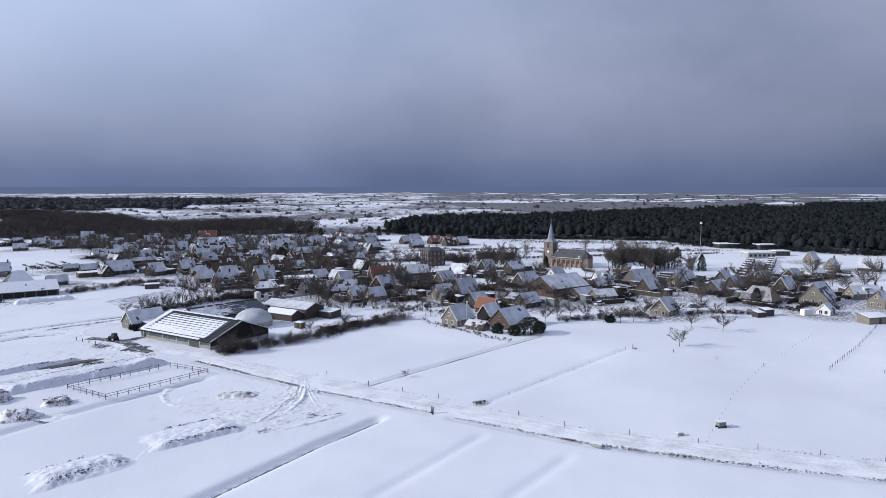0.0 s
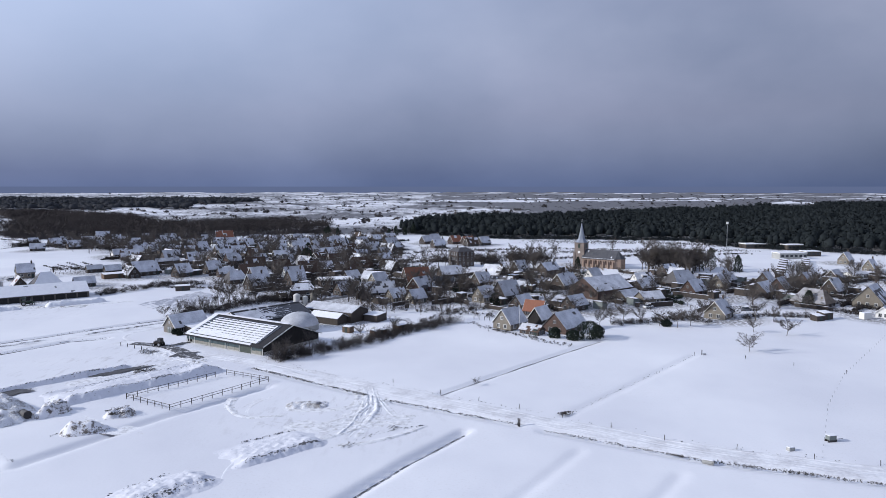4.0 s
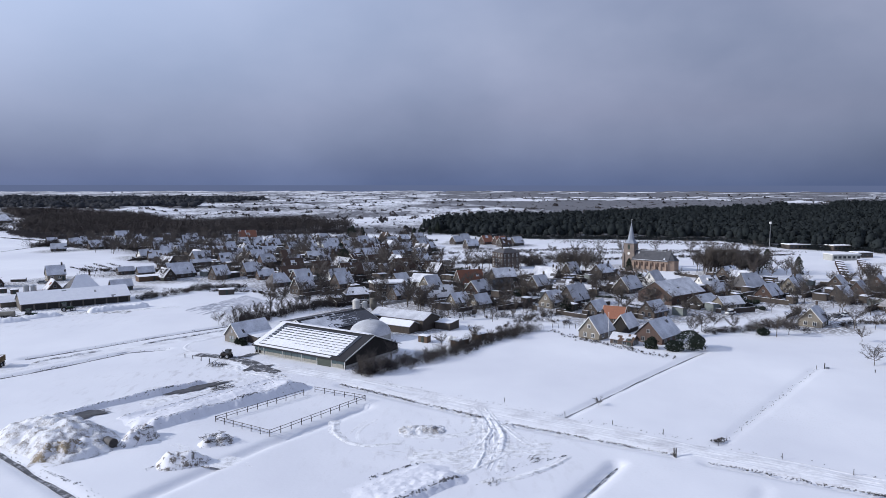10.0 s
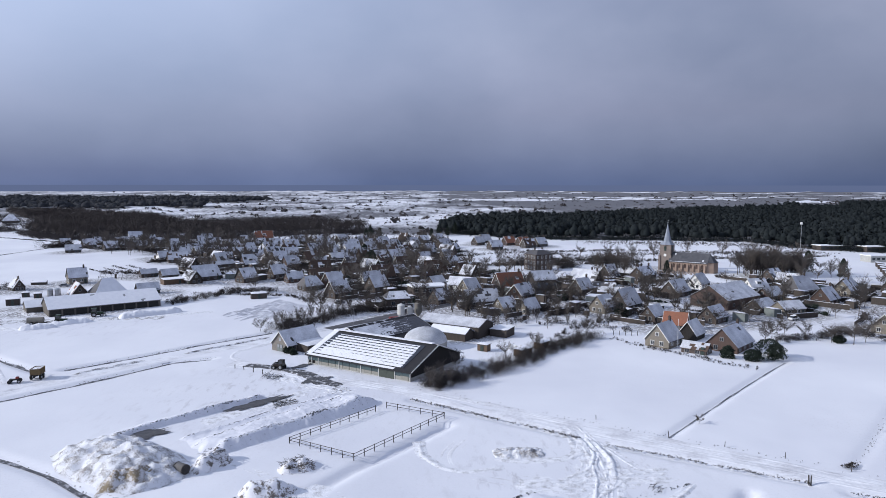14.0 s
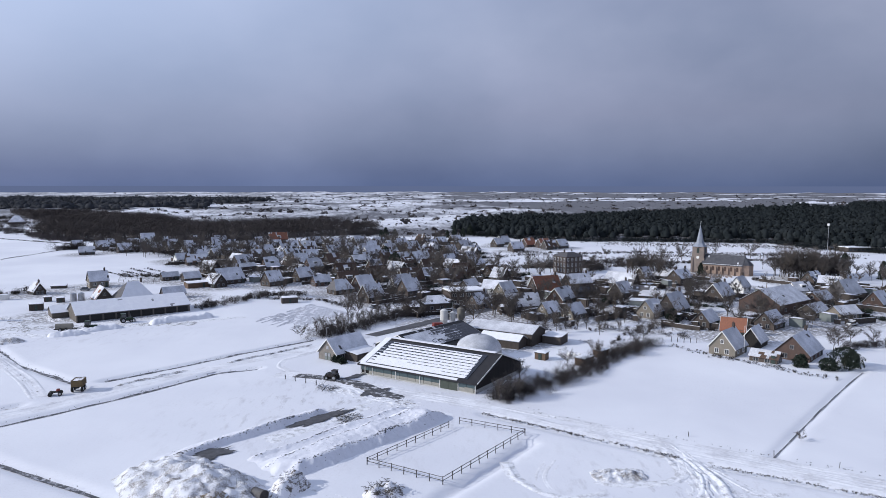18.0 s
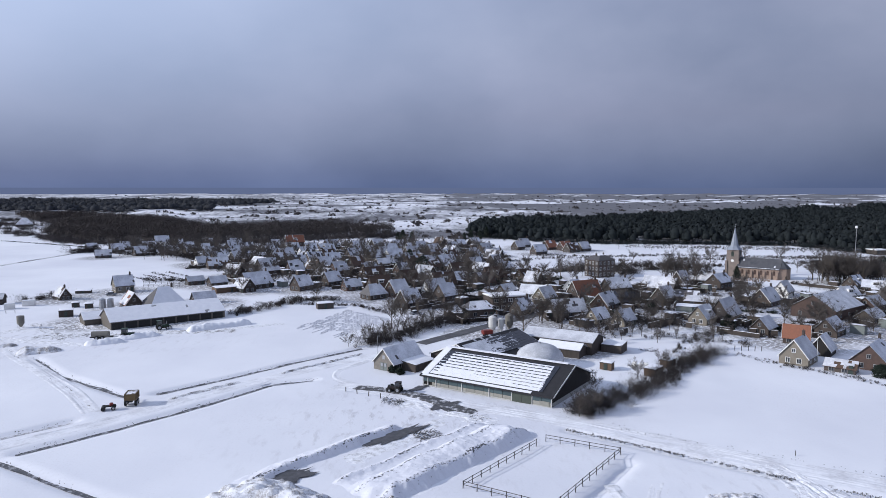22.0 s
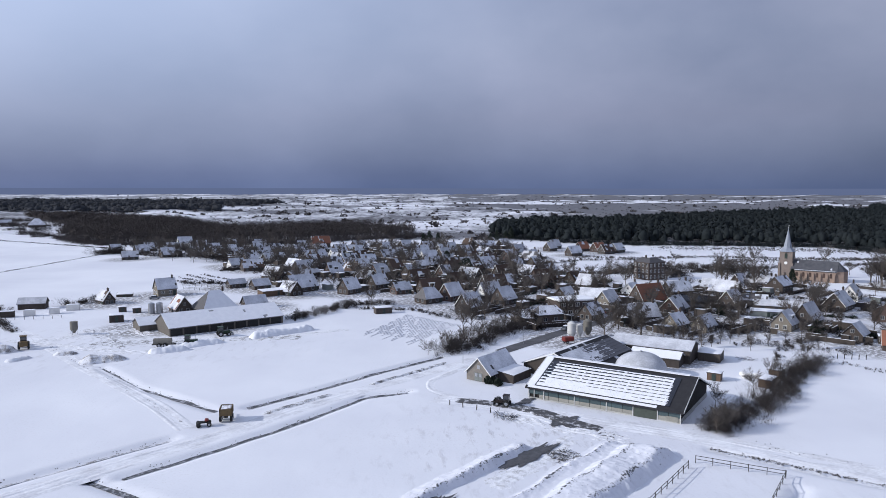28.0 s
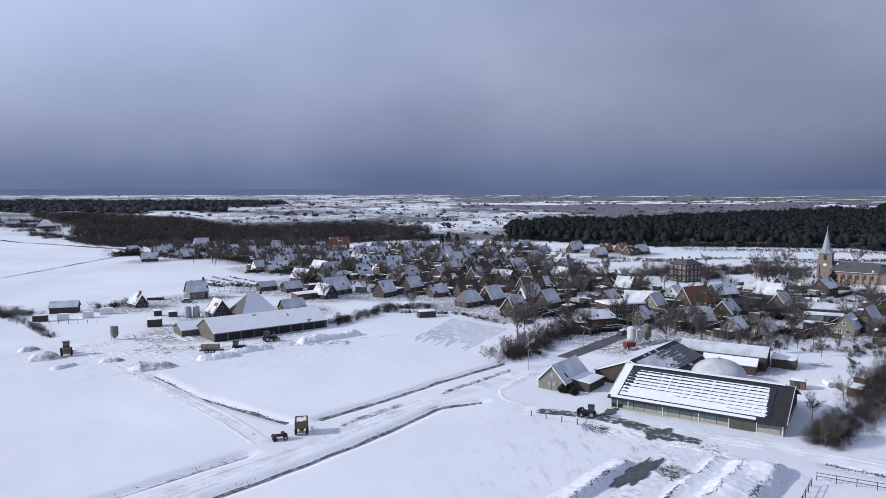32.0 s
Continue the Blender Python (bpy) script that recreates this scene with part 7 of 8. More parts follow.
LOOKS = (("brick house with a snow-dusted roof in a close row", brick_brown, tile_dark, (0.85, 0.9)), ("brick house with thin snow on dark tiles", brick_brown, tile_dark, (0.65, 0.85)),
         ("red-brown brick house with snow on its roof", brick_red, tile_dark, (0.8, 0.85)), ("brick house with brown tiles and patchy snow", brick_brown, tile_brown, (0.3, 0.6)),
         ("dark boarded house with a snowy roof", dark_wood, tile_dark, (0.85, 0.88)), ("white-walled house with a snowy roof", plaster, tile_dark, (0.85, 0.9)))
more = 0
for _ in range(6000):
    if more >= 58:
        break
    tx, ty = garden_rng.uniform(-250, 150), garden_rng.uniform(305, 600)
    dense = (-235 < tx < -45 and 380 + 0.35 * (-45 - tx) * 0.4 < ty < 600) or (-130 < tx < 110 and 345 < ty < 395)
    if not dense or not in_village(tx, ty) or not free(tx, ty, 11.0):
        continue
    text, wl, rf, sn = LOOKS[garden_rng.randrange(6)]
    homes.append(house(text, tx, ty, garden_rng.choice((46, 46, 40, -40)) + garden_rng.uniform(-8, 8), garden_rng.uniform(7.5, 13.5), garden_rng.uniform(7, 10), garden_rng.uniform(2.4, 3.4), garden_rng.uniform(5.8, 8.2), wl, rf, sn, 1,
                       white_paint if garden_rng.random() < 0.4 else None, dormer=-1 if garden_rng.random() < 0.3 else 0))
    spots.append((tx, ty))
    more += 1

# ---- trees, hedges and sheds of the gardens ----
made, far_trees = 0, []
for _ in range(9000):
    if made >= 430:
        break
    tx, ty = garden_rng.uniform(-310, 240), garden_rng.uniform(250, 620)
    if in_village(tx, ty) and free(tx, ty, 5.0):
        if 10 < tx < 115 and ty > 315 and garden_rng.random() < 0.6:
            continue
        spec = (tx, ty, garden_rng.randrange(5), garden_rng.uniform(0.6, 1.05), garden_rng.uniform(0, 360))
        if ty < 335:
            bare_tree(*spec)
        else:
            far_trees.append(spec)
        made += 1
# the loose west end of the village
WEST_END = [(-338, 548), (-300, 515), (-240, 500), (-205, 455), (-190, 470), (-200, 590), (-240, 612), (-330, 606)]
west = 0
for _ in range(900):
    tx, ty = garden_rng.uniform(-338, -190), garden_rng.uniform(455, 612)
    if not bool(inside(np.array(tx), np.array(ty), WEST_END)):
        continue
    if west < 14 and free(tx, ty, 13):
        text, wl, rf, sn = LOOKS[garden_rng.randrange(5)]
        homes.append(house(text, tx, ty, 40 + garden_rng.uniform(-8, 8), garden_rng.uniform(8, 11), garden_rng.uniform(7, 9), 2.8, garden_rng.uniform(6, 7.6), wl, rf, sn, 1))
        spots.append((tx, ty))
        west += 1
    elif len(far_trees) < 400 and free(tx, ty, 5.0):
        far_trees.append((tx, ty, garden_rng.randrange(5), garden_rng.uniform(0.7, 1.1), garden_rng.uniform(0, 360)))
tree_stuff("garden_trees", "leafless garden trees among the far houses", far_trees)
SHED_WALLS = (dark_wood, dark_wood, brick_brown, dark_wood, pale_board)
for i, h in enumerate(homes):
    hx, hy, ang = h.location.x, h.location.y, h.rotation_euler.z
    ca, sa = math.cos(ang), math.sin(ang)
    for k in range(2):
        u, v = garden_rng.choice((-1, 1)) * garden_rng.uniform(7, 11), garden_rng.uniform(-8, 8)
        if k:
            u, v = garden_rng.uniform(-6, 6), garden_rng.choice((-1, 1)) * garden_rng.uniform(7.5, 11)
        sx, sy = hx + u * ca - v * sa, hy + u * sa + v * ca
        if free(sx, sy, 6.2) and (in_village(sx, sy)):
            shed(garden_rng.choice(("dark wooden garden shed under snow", "low garage with a flat snowy roof", "small snow-roofed garden shed")), sx, sy, math.degrees(ang) + garden_rng.choice((0, 90)),
                 garden_rng.uniform(3, 6.5), garden_rng.uniform(2.6, 3.6), garden_rng.uniform(2.2, 2.7), 0.2, SHED_WALLS[(i + k) % 5], group="garden sheds")
            spots.append((sx, sy))
    for k in range(5):
        u0, v0 = garden_rng.uniform(-13, 13), garden_rng.choice((-1, 1)) * garden_rng.uniform(6.5, 10)
        ln = garden_rng.uniform(7, 15)
        if k % 2:
            u0, v0 = v0, u0
        ax, ay = hx + u0 * ca - v0 * sa, hy + u0 * sa + v0 * ca
        bx, by = (ax + ln * ca, ay + ln * sa) if k % 2 == 0 else (ax - ln * sa, ay + ln * ca)
        if free(ax, ay, 5.2) and free(bx, by, 5.2) and in_village(ax, ay):
            scrub("garden_hedge", garden_rng.choice(("clipped dark garden hedge with snow caught in it", "leafless brown garden hedge", "ragged bushes along a garden")), [(ax, ay), (bx, by)],
                  garden_rng.uniform(0.8, 2.6), garden_rng.uniform(1.3, 2.6), int(ln * 2.4), 500 + i * 5 + k, garden_rng.choice((scrub_mat, conifer_mat, scrub_mat)), per=48, size=1.5)

# board fences with snow on top and dark hedges between the gardens
spot_x, spot_y = np.array([a for a, b in spots]), np.array([b for a, b in spots])
fence_v, fence_f, cap_v, cap_f, hedge_o = [], [], [], [], []


def add_slab(vs, fs, ax, ay, bx, by, z0, z1, half):
    d = math.hypot(bx - ax, by - ay)
    nx_, ny_ = -(by - ay) / d * half, (bx - ax) / d * half
    k = len(vs)
    vs += [(px + s * nx_, py + s * ny_, z) for z in (z0, z1) for px, py in ((ax, ay), (bx, by)) for s in (-1, 1)]
    fs += [(k + a, k + b, k + c, k + e) for a, b, c, e in ((4, 5, 7, 6), (0, 2, 6, 4), (1, 5, 7, 3), (0, 4, 5, 1), (2, 3, 7, 6))]


for h in homes:
    hx, hy, ang = h.location.x, h.location.y, h.rotation_euler.z
    for k in range(6):
        a_ = ang + (k % 2) * math.pi / 2
        ca, sa = math.cos(a_), math.sin(a_)
        off, ln, start = garden_rng.choice((-1, 1)) * garden_rng.uniform(6.5, 11), garden_rng.uniform(9, 20), garden_rng.uniform(-14, 2)
        n_ = int(ln / 2)
        hedge = garden_rng.random() < 0.5
        top = garden_rng.uniform(1.2, 1.9)
        for i in range(n_):
            u0, u1 = start + 2 * i, start + 2 * i + 2
            ax, ay, bx, by = hx + u0 * ca - off * sa, hy + u0 * sa + off * ca, hx + u1 * ca - off * sa, hy + u1 * sa + off * ca
            if np.hypot(spot_x - (ax + bx) / 2, spot_y - (ay + by) / 2).min() < 4.6 or not in_village(ax, ay) or float(seg_dist(np.array(ax), np.array(ay), ROAD)) < 5:
                continue
            if hedge:
                hedge_o.append((ax, ay, bx, by, top))
            else:
                add_slab(fence_v, fence_f, ax, ay, bx, by, -0.1, top, 0.05)
                add_slab(cap_v, cap_f, ax, ay, bx, by, top + 0.004, top + 0.11, 0.09)
tagged(new("garden_fences", raw_mesh("garden_fences", fence_v, fence_f, dark_wood)), "dark board fences between the snowy gardens", "fence", kind="stuff")
tagged(new("fence_snow", raw_mesh("fence_snow", cap_v, cap_f, snow_mat)), "lines of snow lying on the garden fences", "snow", kind="stuff")
hg = np.array(hedge_o)
h_rng = np.random.default_rng(90)
pick = np.repeat(np.arange(len(hg)), 150)
f_ = h_rng.uniform(0, 1, (len(pick), 1))
o_ = np.concatenate([hg[pick, 0:2] * (1 - f_) + hg[pick, 2:4] * f_ + h_rng.normal(0, 0.3, (len(pick), 2)), hg[pick, 4:5] * h_rng.uniform(0, 0.9, (len(pick), 1))], 1)
d_ = h_rng.normal(0, 0.5, (len(pick), 3)) + np.array([0, 0, 0.5])
w_ = h_rng.normal(0, 0.08, (len(pick), 3))
tagged(new("garden_hedges", tri_mesh("garden_hedges", np.stack([o_ - w_, o_ + w_, o_ + d_ * 0.6], 1), scrub_mat)), "dark leafless hedges round the village gardens", "hedge", kind="stuff")

# beds and litter show round the houses
near = np.full(gx.shape, 1e9)
for a, b in spots:
    if b > 244:
        near = np.minimum(near, np.hypot(gx - a, gy - b))
gm.attributes["gardens"].data.foreach_set("value", np.clip((18 - near) / 7, 0, 1).astype(np.float32).ravel())


# ---- fences ----
POST_MESH = {}


def fence(label, line, spacing=2.6, h=1.15, rails=2, name="fence", category="fence", thick=0.1, lean=3.0, wire=False):
    """Posts along a line with rails or wires between them; each post and rail is a part."""
    f = empty(name, line[0][0], line[0][1], 0, label=label, category=category)
    ox, oy = line[0]
    key = (h, thick)
    if key not in POST_MESH:
        bm = bmesh.new()
        add_box(bm, 0, 0, h / 2 - 0.15, thick, thick, h + 0.3)
        POST_MESH[key] = finish(bm, "post", post_wood)
    rng = random.Random(int(ox * 7 + oy))
    for (x0, y0), (x1, y1) in zip(line, line[1:]):
        d = math.hypot(x1 - x0, y1 - y0)
        n = max(1, round(d / spacing))
        ang = math.degrees(math.atan2(y1 - y0, x1 - x0))
        for i in range(n + 1):
            px, py = x0 + (x1 - x0) * i / n, y0 + (y1 - y0) * i / n
            part("post", POST_MESH[key], f, "", pose(px - ox, py - oy, 0, rng.uniform(-lean, lean), rng.uniform(-lean, lean), ang))
        for r in range(rails):
            z = h * (0.92 - 0.42 * r)
            me = box_mesh("rail", d, 0.012 if wire else 0.05, 0.012 if wire else 0.08, steel if wire else post_wood)
            part("rail", me, f, "", pose((x0 + x1) / 2 - ox, (y0 + y1) / 2 - oy, z, 0, 0, ang))
    return f


fence("weathered post-and-rail paddock fence in the snow", [(-68.6, 174.3), (-57, 168), (-71.8, 147), (-83.9, 154.6), (-70.6, 172)], 2.5, 1.25, 2, "paddock_fence")
fence("line of leaning field stakes in the snow", [(48, 124), (63, 150), (80, 174)], 3.6, 0.45, 0, thick=0.045, lean=5)
fence("faint row of stakes across the snowfield", [(80, 174), (119, 220)], 3.6, 0.45, 0, thick=0.045, lean=5)
fence("close row of field stakes with wire", [(96, 172), (117, 196), (140, 225)], 2.6, 1.0, 1, thick=0.1, lean=4, wire=True)
fence("stakes along the cross ditch", [(51, 194), (63, 190), (81, 175), (96, 172), (107, 168)], 11, 0.9, 0, thick=0.09, lean=5)
fence("sparse stakes along the farm lane", [(-28, 167), (-17, 158), (7, 143), (23, 130), (45, 121), (73, 113)], 11, 1.0, 0, thick=0.09, lean=5)
fence("garden stakes below the gabled houses", [(-6, 244), (1, 243)], 2.0, 1.4, 0, thick=0.16)
fence("low wire fence at the west paddocks", [(-259, 299), (-239, 303)], 3.0, 1.1, 1, thick=0.12, wire=True)
fence("stakes along the barn track", [(-108, 205), (-100, 200)], 3.5, 1.1, 0, thick=0.14)
fence("single stake at the lane", [(-2, 138), (-2.2, 138.2)], 3.5, 1.3, 0, thick=0.16)
fence("rails round the vegetable plots", [(-222, 372), (-206, 366), (-196, 380)], 3, 1.2, 2)
fence("rails round the vegetable plots", [(-226, 382), (-205, 378)], 3, 1.2, 2)


# ---- machines ----
def wheel_data(r, w):
    bm = bmesh.new()
    bmesh.ops.create_cone(bm, cap_ends=True, segments=22, radius1=r, radius2=r, depth=w, matrix=Matrix.Rotation(radians(90), 4, "X"))
    bmesh.ops.bevel(bm, geom=[e for e in bm.edges if abs(abs(e.verts[0].co.y) - w / 2) < 1e-4 and abs(e.verts[0].co.y - e.verts[1].co.y) < 1e-4], offset=r * 0.16, segments=2, affect="EDGES")
    tyre = finish(bm, "tyre", rubber)
    bm = bmesh.new()
    bmesh.ops.create_cone(bm, cap_ends=True, segments=16, radius1=r * 0.52, radius2=r * 0.52, depth=w + 0.04, matrix=Matrix.Rotation(radians(90), 4, "X"))
    return tyre, finish(bm, "rim", steel)


def wheels(parent, spec):
    for x, y, r, w in spec:
        tyre, rim = wheel_data(r, w)
        t = part("tyre", tyre, parent, "", pose(x, y, r))
        part("rim", rim, t)


def tractor(x, y, rot, paint, label):
    t = empty("tractor", x, y, rot, label=label, category="tractor", group="tractors")
    bm = bmesh.new()
    add_box(bm, 1.0, 0, 1.25, 2.1, 0.95, 0.85)
    bmesh.ops.bevel(bm, geom=bm.edges[:], offset=0.12, segments=2, affect="EDGES")
    part("bonnet", finish(bm, "bonnet", paint), t)
    part("chassis", box_mesh("chassis", 3.6, 0.6, 0.5, rubber, 0.3, 0, 0.8), t)
    bm = bmesh.new()
    vs = add_box(bm, -0.75, 0, 2.15, 1.5, 1.5, 1.4)
    for v in vs:
        if v.co.z > 2.5:
            v.co.x = -0.75 + (v.co.x + 0.75) * 0.85
            v.co.y *= 0.88
    part("cab_glass", finish(bm, "cab_glass", pane_mat), t, "dark glazed cab")
    part("cab_roof", box_mesh("cab_roof", 1.6, 1.55, 0.16, paint, -0.75, 0, 2.92, 0.05), t)
    for s in (-1, 1):
        part("mudguard", box_mesh("mudguard", 1.3, 0.5, 0.12, paint, -0.9, s * 0.95, 1.78, 0.04), t)
        for px in (-0.06, -1.42):
            part("cab_pillar", box_mesh("cab_pillar", 0.08, 0.08, 1.45, paint, px, s * 0.7, 2.15), t)
    part("exhaust", cyl_mesh("exhaust", 0.05, 1.1, steel, n=8, z=1.6), t, "", pose(1.3, 0.35, 0))
    wheels(t, ((-0.95, -0.95, 0.85, 0.5), (-0.95, 0.95, 0.85, 0.5), (1.5, -0.85, 0.58, 0.36), (1.5, 0.85, 0.58, 0.36)))
    part("front_loader", box_mesh("front_loader", 0.5, 1.7, 0.55, steel, 2.7, 0, 0.5, 0.05), t)
    for s in (-1, 1):
        part("loader_arm", box_mesh("loader_arm", 2.2, 0.12, 0.16, paint, 1.6, s * 0.62, 1.0), t)
    return t


tractor(-97, 204.5, 160, material("dark_red_machine_paint", (0.03, 0.02, 0.019), (0.018, 0.017, 0.018), 0.5, 2, 14, 0.1), "dark red tractor parked on the muddy track by the barn").scale = (0.8, 0.8, 0.8)
tractor(-180.5, 261, 10, green_paint, "dark green tractor in front of the long barn")
tractor(-175, 273.5, 30, green_paint, "dark tractor beside the open bays of the long barn")

# slurry tanker behind the green tractor
tk = empty("tank_trailer", -187.5, 259, 10, label="long grey slurry tanker trailer in the snow", category="trailer")
bm = bmesh.new()
add_cyl(bm, 0, 0, 1.6, 4.8, 0.9, n=20, axis="X")
part("tank", finish(bm, "tank", silo_dark), tk)
part("chassis", box_mesh("chassis", 6.4, 0.9, 0.25, rubber, 0.3, 0, 0.75), tk)
part("drawbar", box_mesh("drawbar", 2.0, 0.18, 0.18, steel, 4.2, 0, 0.7), tk)
wheels(tk, ((-0.9, -0.95, 0.6, 0.45), (-0.9, 0.95, 0.6, 0.45), (0.7, -0.95, 0.6, 0.45), (0.7, 0.95, 0.6, 0.45)))

# yellow tipping trailer and the red implement at the junction
tp = empty("dumper_trailer", -151, 196, 100, label="worn yellow tipping trailer with a load at the junction", category="trailer")
bm = bmesh.new()
for cx, cy, sx, sy in ((0, -1.05, 3.2, 0.1), (0, 1.05, 3.2, 0.1), (-1.6, 0, 0.1, 2.1), (1.6, 0, 0.1, 2.1)):
    add_box(bm, cx, cy, 1.95, sx, sy, 1.3)
add_box(bm, 0, 0, 1.3, 3.2, 2.3, 0.12)
part("tipping_body", finish(bm, "tipping_body", yellow_paint), tp)
for i in range(5):
    for s in (-1, 1):
        part("side_rib", box_mesh("side_rib", 0.12, 0.1, 1.3, yellow_paint, -1.3 + i * 0.65, s * 1.14, 1.95), tp)
part("load", box_mesh("load", 2.9, 1.9, 0.5, soil_snow, 0, 0, 2.3, 0.15), tp, "dark load with snow")
part("chassis", box_mesh("chassis", 3.4, 0.8, 0.3, rubber, 0.2, 0, 1.0), tp)
part("drawbar", box_mesh("drawbar", 2.0, 0.16, 0.16, steel, 2.4, 0, 0.8), tp)
wheels(tp, ((-1.0, -1.0, 0.6, 0.45), (-1.0, 1.0, 0.6, 0.45), (0.5, -1.0, 0.6, 0.45), (0.5, 1.0, 0.6, 0.45)))
im = empty("field_implement", -154, 192.6, 20, label="low dark red and grey field implement standing on the verge", category="machine")
part("frame", box_mesh("frame", 2.2, 1.0, 0.25, rubber, 0, 0, 0.75, 0.05), im)
part("hopper", box_mesh("hopper", 0.7, 0.8, 0.5, red_paint, 0.3, 0, 1.1, 0.12), im)
part("roller", cyl_mesh("roller", 0.4, 2.0, rubber, n=14, axis="Y"), im, "", pose(-1.2, 0, 0.4))
wheels(im, ((0.7, -0.8, 0.42, 0.3), (0.7, 0.8, 0.42, 0.3)))

# wheeled digger among the heaps
dg = empty("wheel_loader", -229, 263, 120, label="yellow wheel loader among snowy soil heaps", category="loader")
dg.location.x, dg.location.y, dg.scale = -225.5, 257.5, (1.15, 1.15, 1.15)
part("rear_body", box_mesh("rear_body", 2.4, 1.7, 1.1, yellow_paint, -1.3, 0, 1.35, 0.12), dg)
part("cab_glass", box_mesh("cab_glass", 1.4, 1.4, 1.3, pane_mat, -0.2, 0, 2.35, 0.08), dg, "dark glazed cab")
part("cab_roof", box_mesh("cab_roof", 1.6, 1.6, 0.14, yellow_paint, -0.2, 0, 3.05, 0.04), dg)
part("front_frame", box_mesh("front_frame", 1.6, 1.2, 0.7, yellow_paint, 1.4, 0, 1.0, 0.1), dg)
for s in (-1, 1):
    part("lift_arm", box_mesh("lift_arm", 2.6, 0.16, 0.3, yellow_paint, 2.4, s * 0.5, 0.95), dg, "", pose(0, 0, 0, 0, 8))
part("bucket", box_mesh("bucket", 0.9, 2.3, 0.8, steel, 3.9, 0, 0.5, 0.12), dg)
wheels(dg, ((-1.5, -1.0, 0.72, 0.5), (-1.5, 1.0, 0.72, 0.5), (1.4, -1.0, 0.72, 0.5), (1.4, 1.0, 0.72, 0.5)))


def car(x, y, rot, paint, label="parked car with snow on its roof", group="parked cars"):
    c = empty("car", x, y, rot, label=label, category="car", group=group)
    bm = bmesh.new()
    add_box(bm, 0, 0, 0.62, 4.2, 1.72, 0.62)
    bmesh.ops.bevel(bm, geom=bm.edges[:], offset=0.15, segments=2, affect="EDGES")
    part("body", finish(bm, "body", paint), c)
    bm = bmesh.new()
    for v in add_box(bm, -0.2, 0, 1.18, 2.4, 1.55, 0.6):
        if v.co.z > 1.2:
            v.co.x = -0.2 + (v.co.x + 0.2) * 0.7
            v.co.y *= 0.86
    part("windows", finish(bm, "windows", pane_mat), c, "dark car glass")
    part("roof_snow", box_mesh("roof_snow", 1.6, 1.3, 0.14, snow_mat, -0.2, 0, 1.52, 0.05), c, "snow on the roof")
    wheels(c, ((-1.3, -0.78, 0.31, 0.2), (-1.3, 0.78, 0.31, 0.2), (1.3, -0.78, 0.31, 0.2), (1.3, 0.78, 0.31, 0.2)))
    return c


car(-224, 345, 10, car_grey)
car(94, 262, 25, car_grey)
car(98, 264, 25, car_white, "white parked car with snow on its roof")
car(-70, 282, 50, car_grey)
car(-50, 312, 45, red_paint, "red parked car beside the brick block")
car(-20, 292, 20, car_grey)
car(60, 268, 30, car_white, "white parked car with snow on its roof")
car(-96, 300, 45, car_grey)

# red machine by the silos
rm = empty("feed_mixer", -73, 263, 20, label="red feed mixer wagon beside the silos", category="machine")
part("tub", box_mesh("tub", 3.2, 1.9, 1.3, red_paint, 0, 0, 1.35, 0.2), rm)
part("drawbar", box_mesh("drawbar", 1.6, 0.15, 0.15, steel, 2.3, 0, 0.7), rm)
wheels(rm, ((-0.6, -0.8, 0.45, 0.3), (-0.6, 0.8, 0.45, 0.3)))

# ---- sheds and containers, west yard ----
def container(x, y, rot, mat_, label, L=5.0, W=2.4, h=2.4, name="container"):
    c = empty(name, x, y, rot, label=label, category="container")
    bm = bmesh.new()
    add_box(bm, 0, 0, h / 2 + 0.1, L, W, h)
    n = int(L / 0.45)
    for i in range(n):
        for s in (-1, 1):
            add_box(bm, -L / 2 + 0.25 + i * 0.45, s * W / 2, h / 2 + 0.1, 0.2, 0.08, h - 0.2)
    part("body", finish(bm, "body", mat_), c)
    part("snow_layer", box_mesh("snow_layer", L - 0.1, W - 0.1, 0.16, snow_mat, 0, 0, h + 0.17, 0.05), c, "snow on top")
    return c


container(-252.8, 308, 20, plaster, "white site container with snow on top", 3.4, 2.0, 1.9)
container(-259, 305.4, 20, dark_wood, "dark green container with snow on top", 4.4, 2.2, 1.9)
container(-246.3, 312, 25, plaster, "white box trailer with snow on top", 3.4, 2.0, 2.0)
container(-243.4, 319.2, 20, plaster, "white storage container with snow on top", 4.2, 2.2, 2.0)
shed("open dark shelter with a white snowy roof", -217.6, 297, 25, 4.4, 3.6, 2.5, 0.2, dark_wood, category="shelter")
shed("dark shed with a snowy roof", -224, 316, 25, 2.6, 2, 1.9, 0.2, dark_wood)
shed("dark shed with a snowy roof", -218, 314, 25, 2.8, 2.2, 1.9, 0.2, dark_wood)
shed("low dark shelter half under snow", -239, 352, 15, 6, 3, 1.5, 0.5, dark_wood, category="shelter")
shed("lean-to with a snowy roof beside the farm shed", -92.6, 225.4, 53, 8, 4.5, 2.3, 0.5, dark_wood, open_side=True)
shed("lean-to with a snowy roof behind the low barn", -39.4, 243.5, -31.5, 5.5, 5.5, 2.6, 0.5, dark_wood, open_side=True)
shed("long dark garden shed under snow", -130, 313, 22, 6, 3, 2.3, 0.3, dark_wood)
shed("long low stable with a snowy roof", -178, 356, 40, 14, 5, 2.6, 0.4, brown_wood)
shed("flat-roofed greenhouse with white frames", 5, 306, -25, 12, 5, 2.2, 0.3, pale_board)
shed("dark shed at the field's edge", 110, 243, 20, 3.4, 2.8, 2.1, 0.4, dark_wood)
shed("dark shed with a snowy roof at the field's edge", 114, 246, 20, 4, 3.2, 2.6, 0.4, dark_wood)
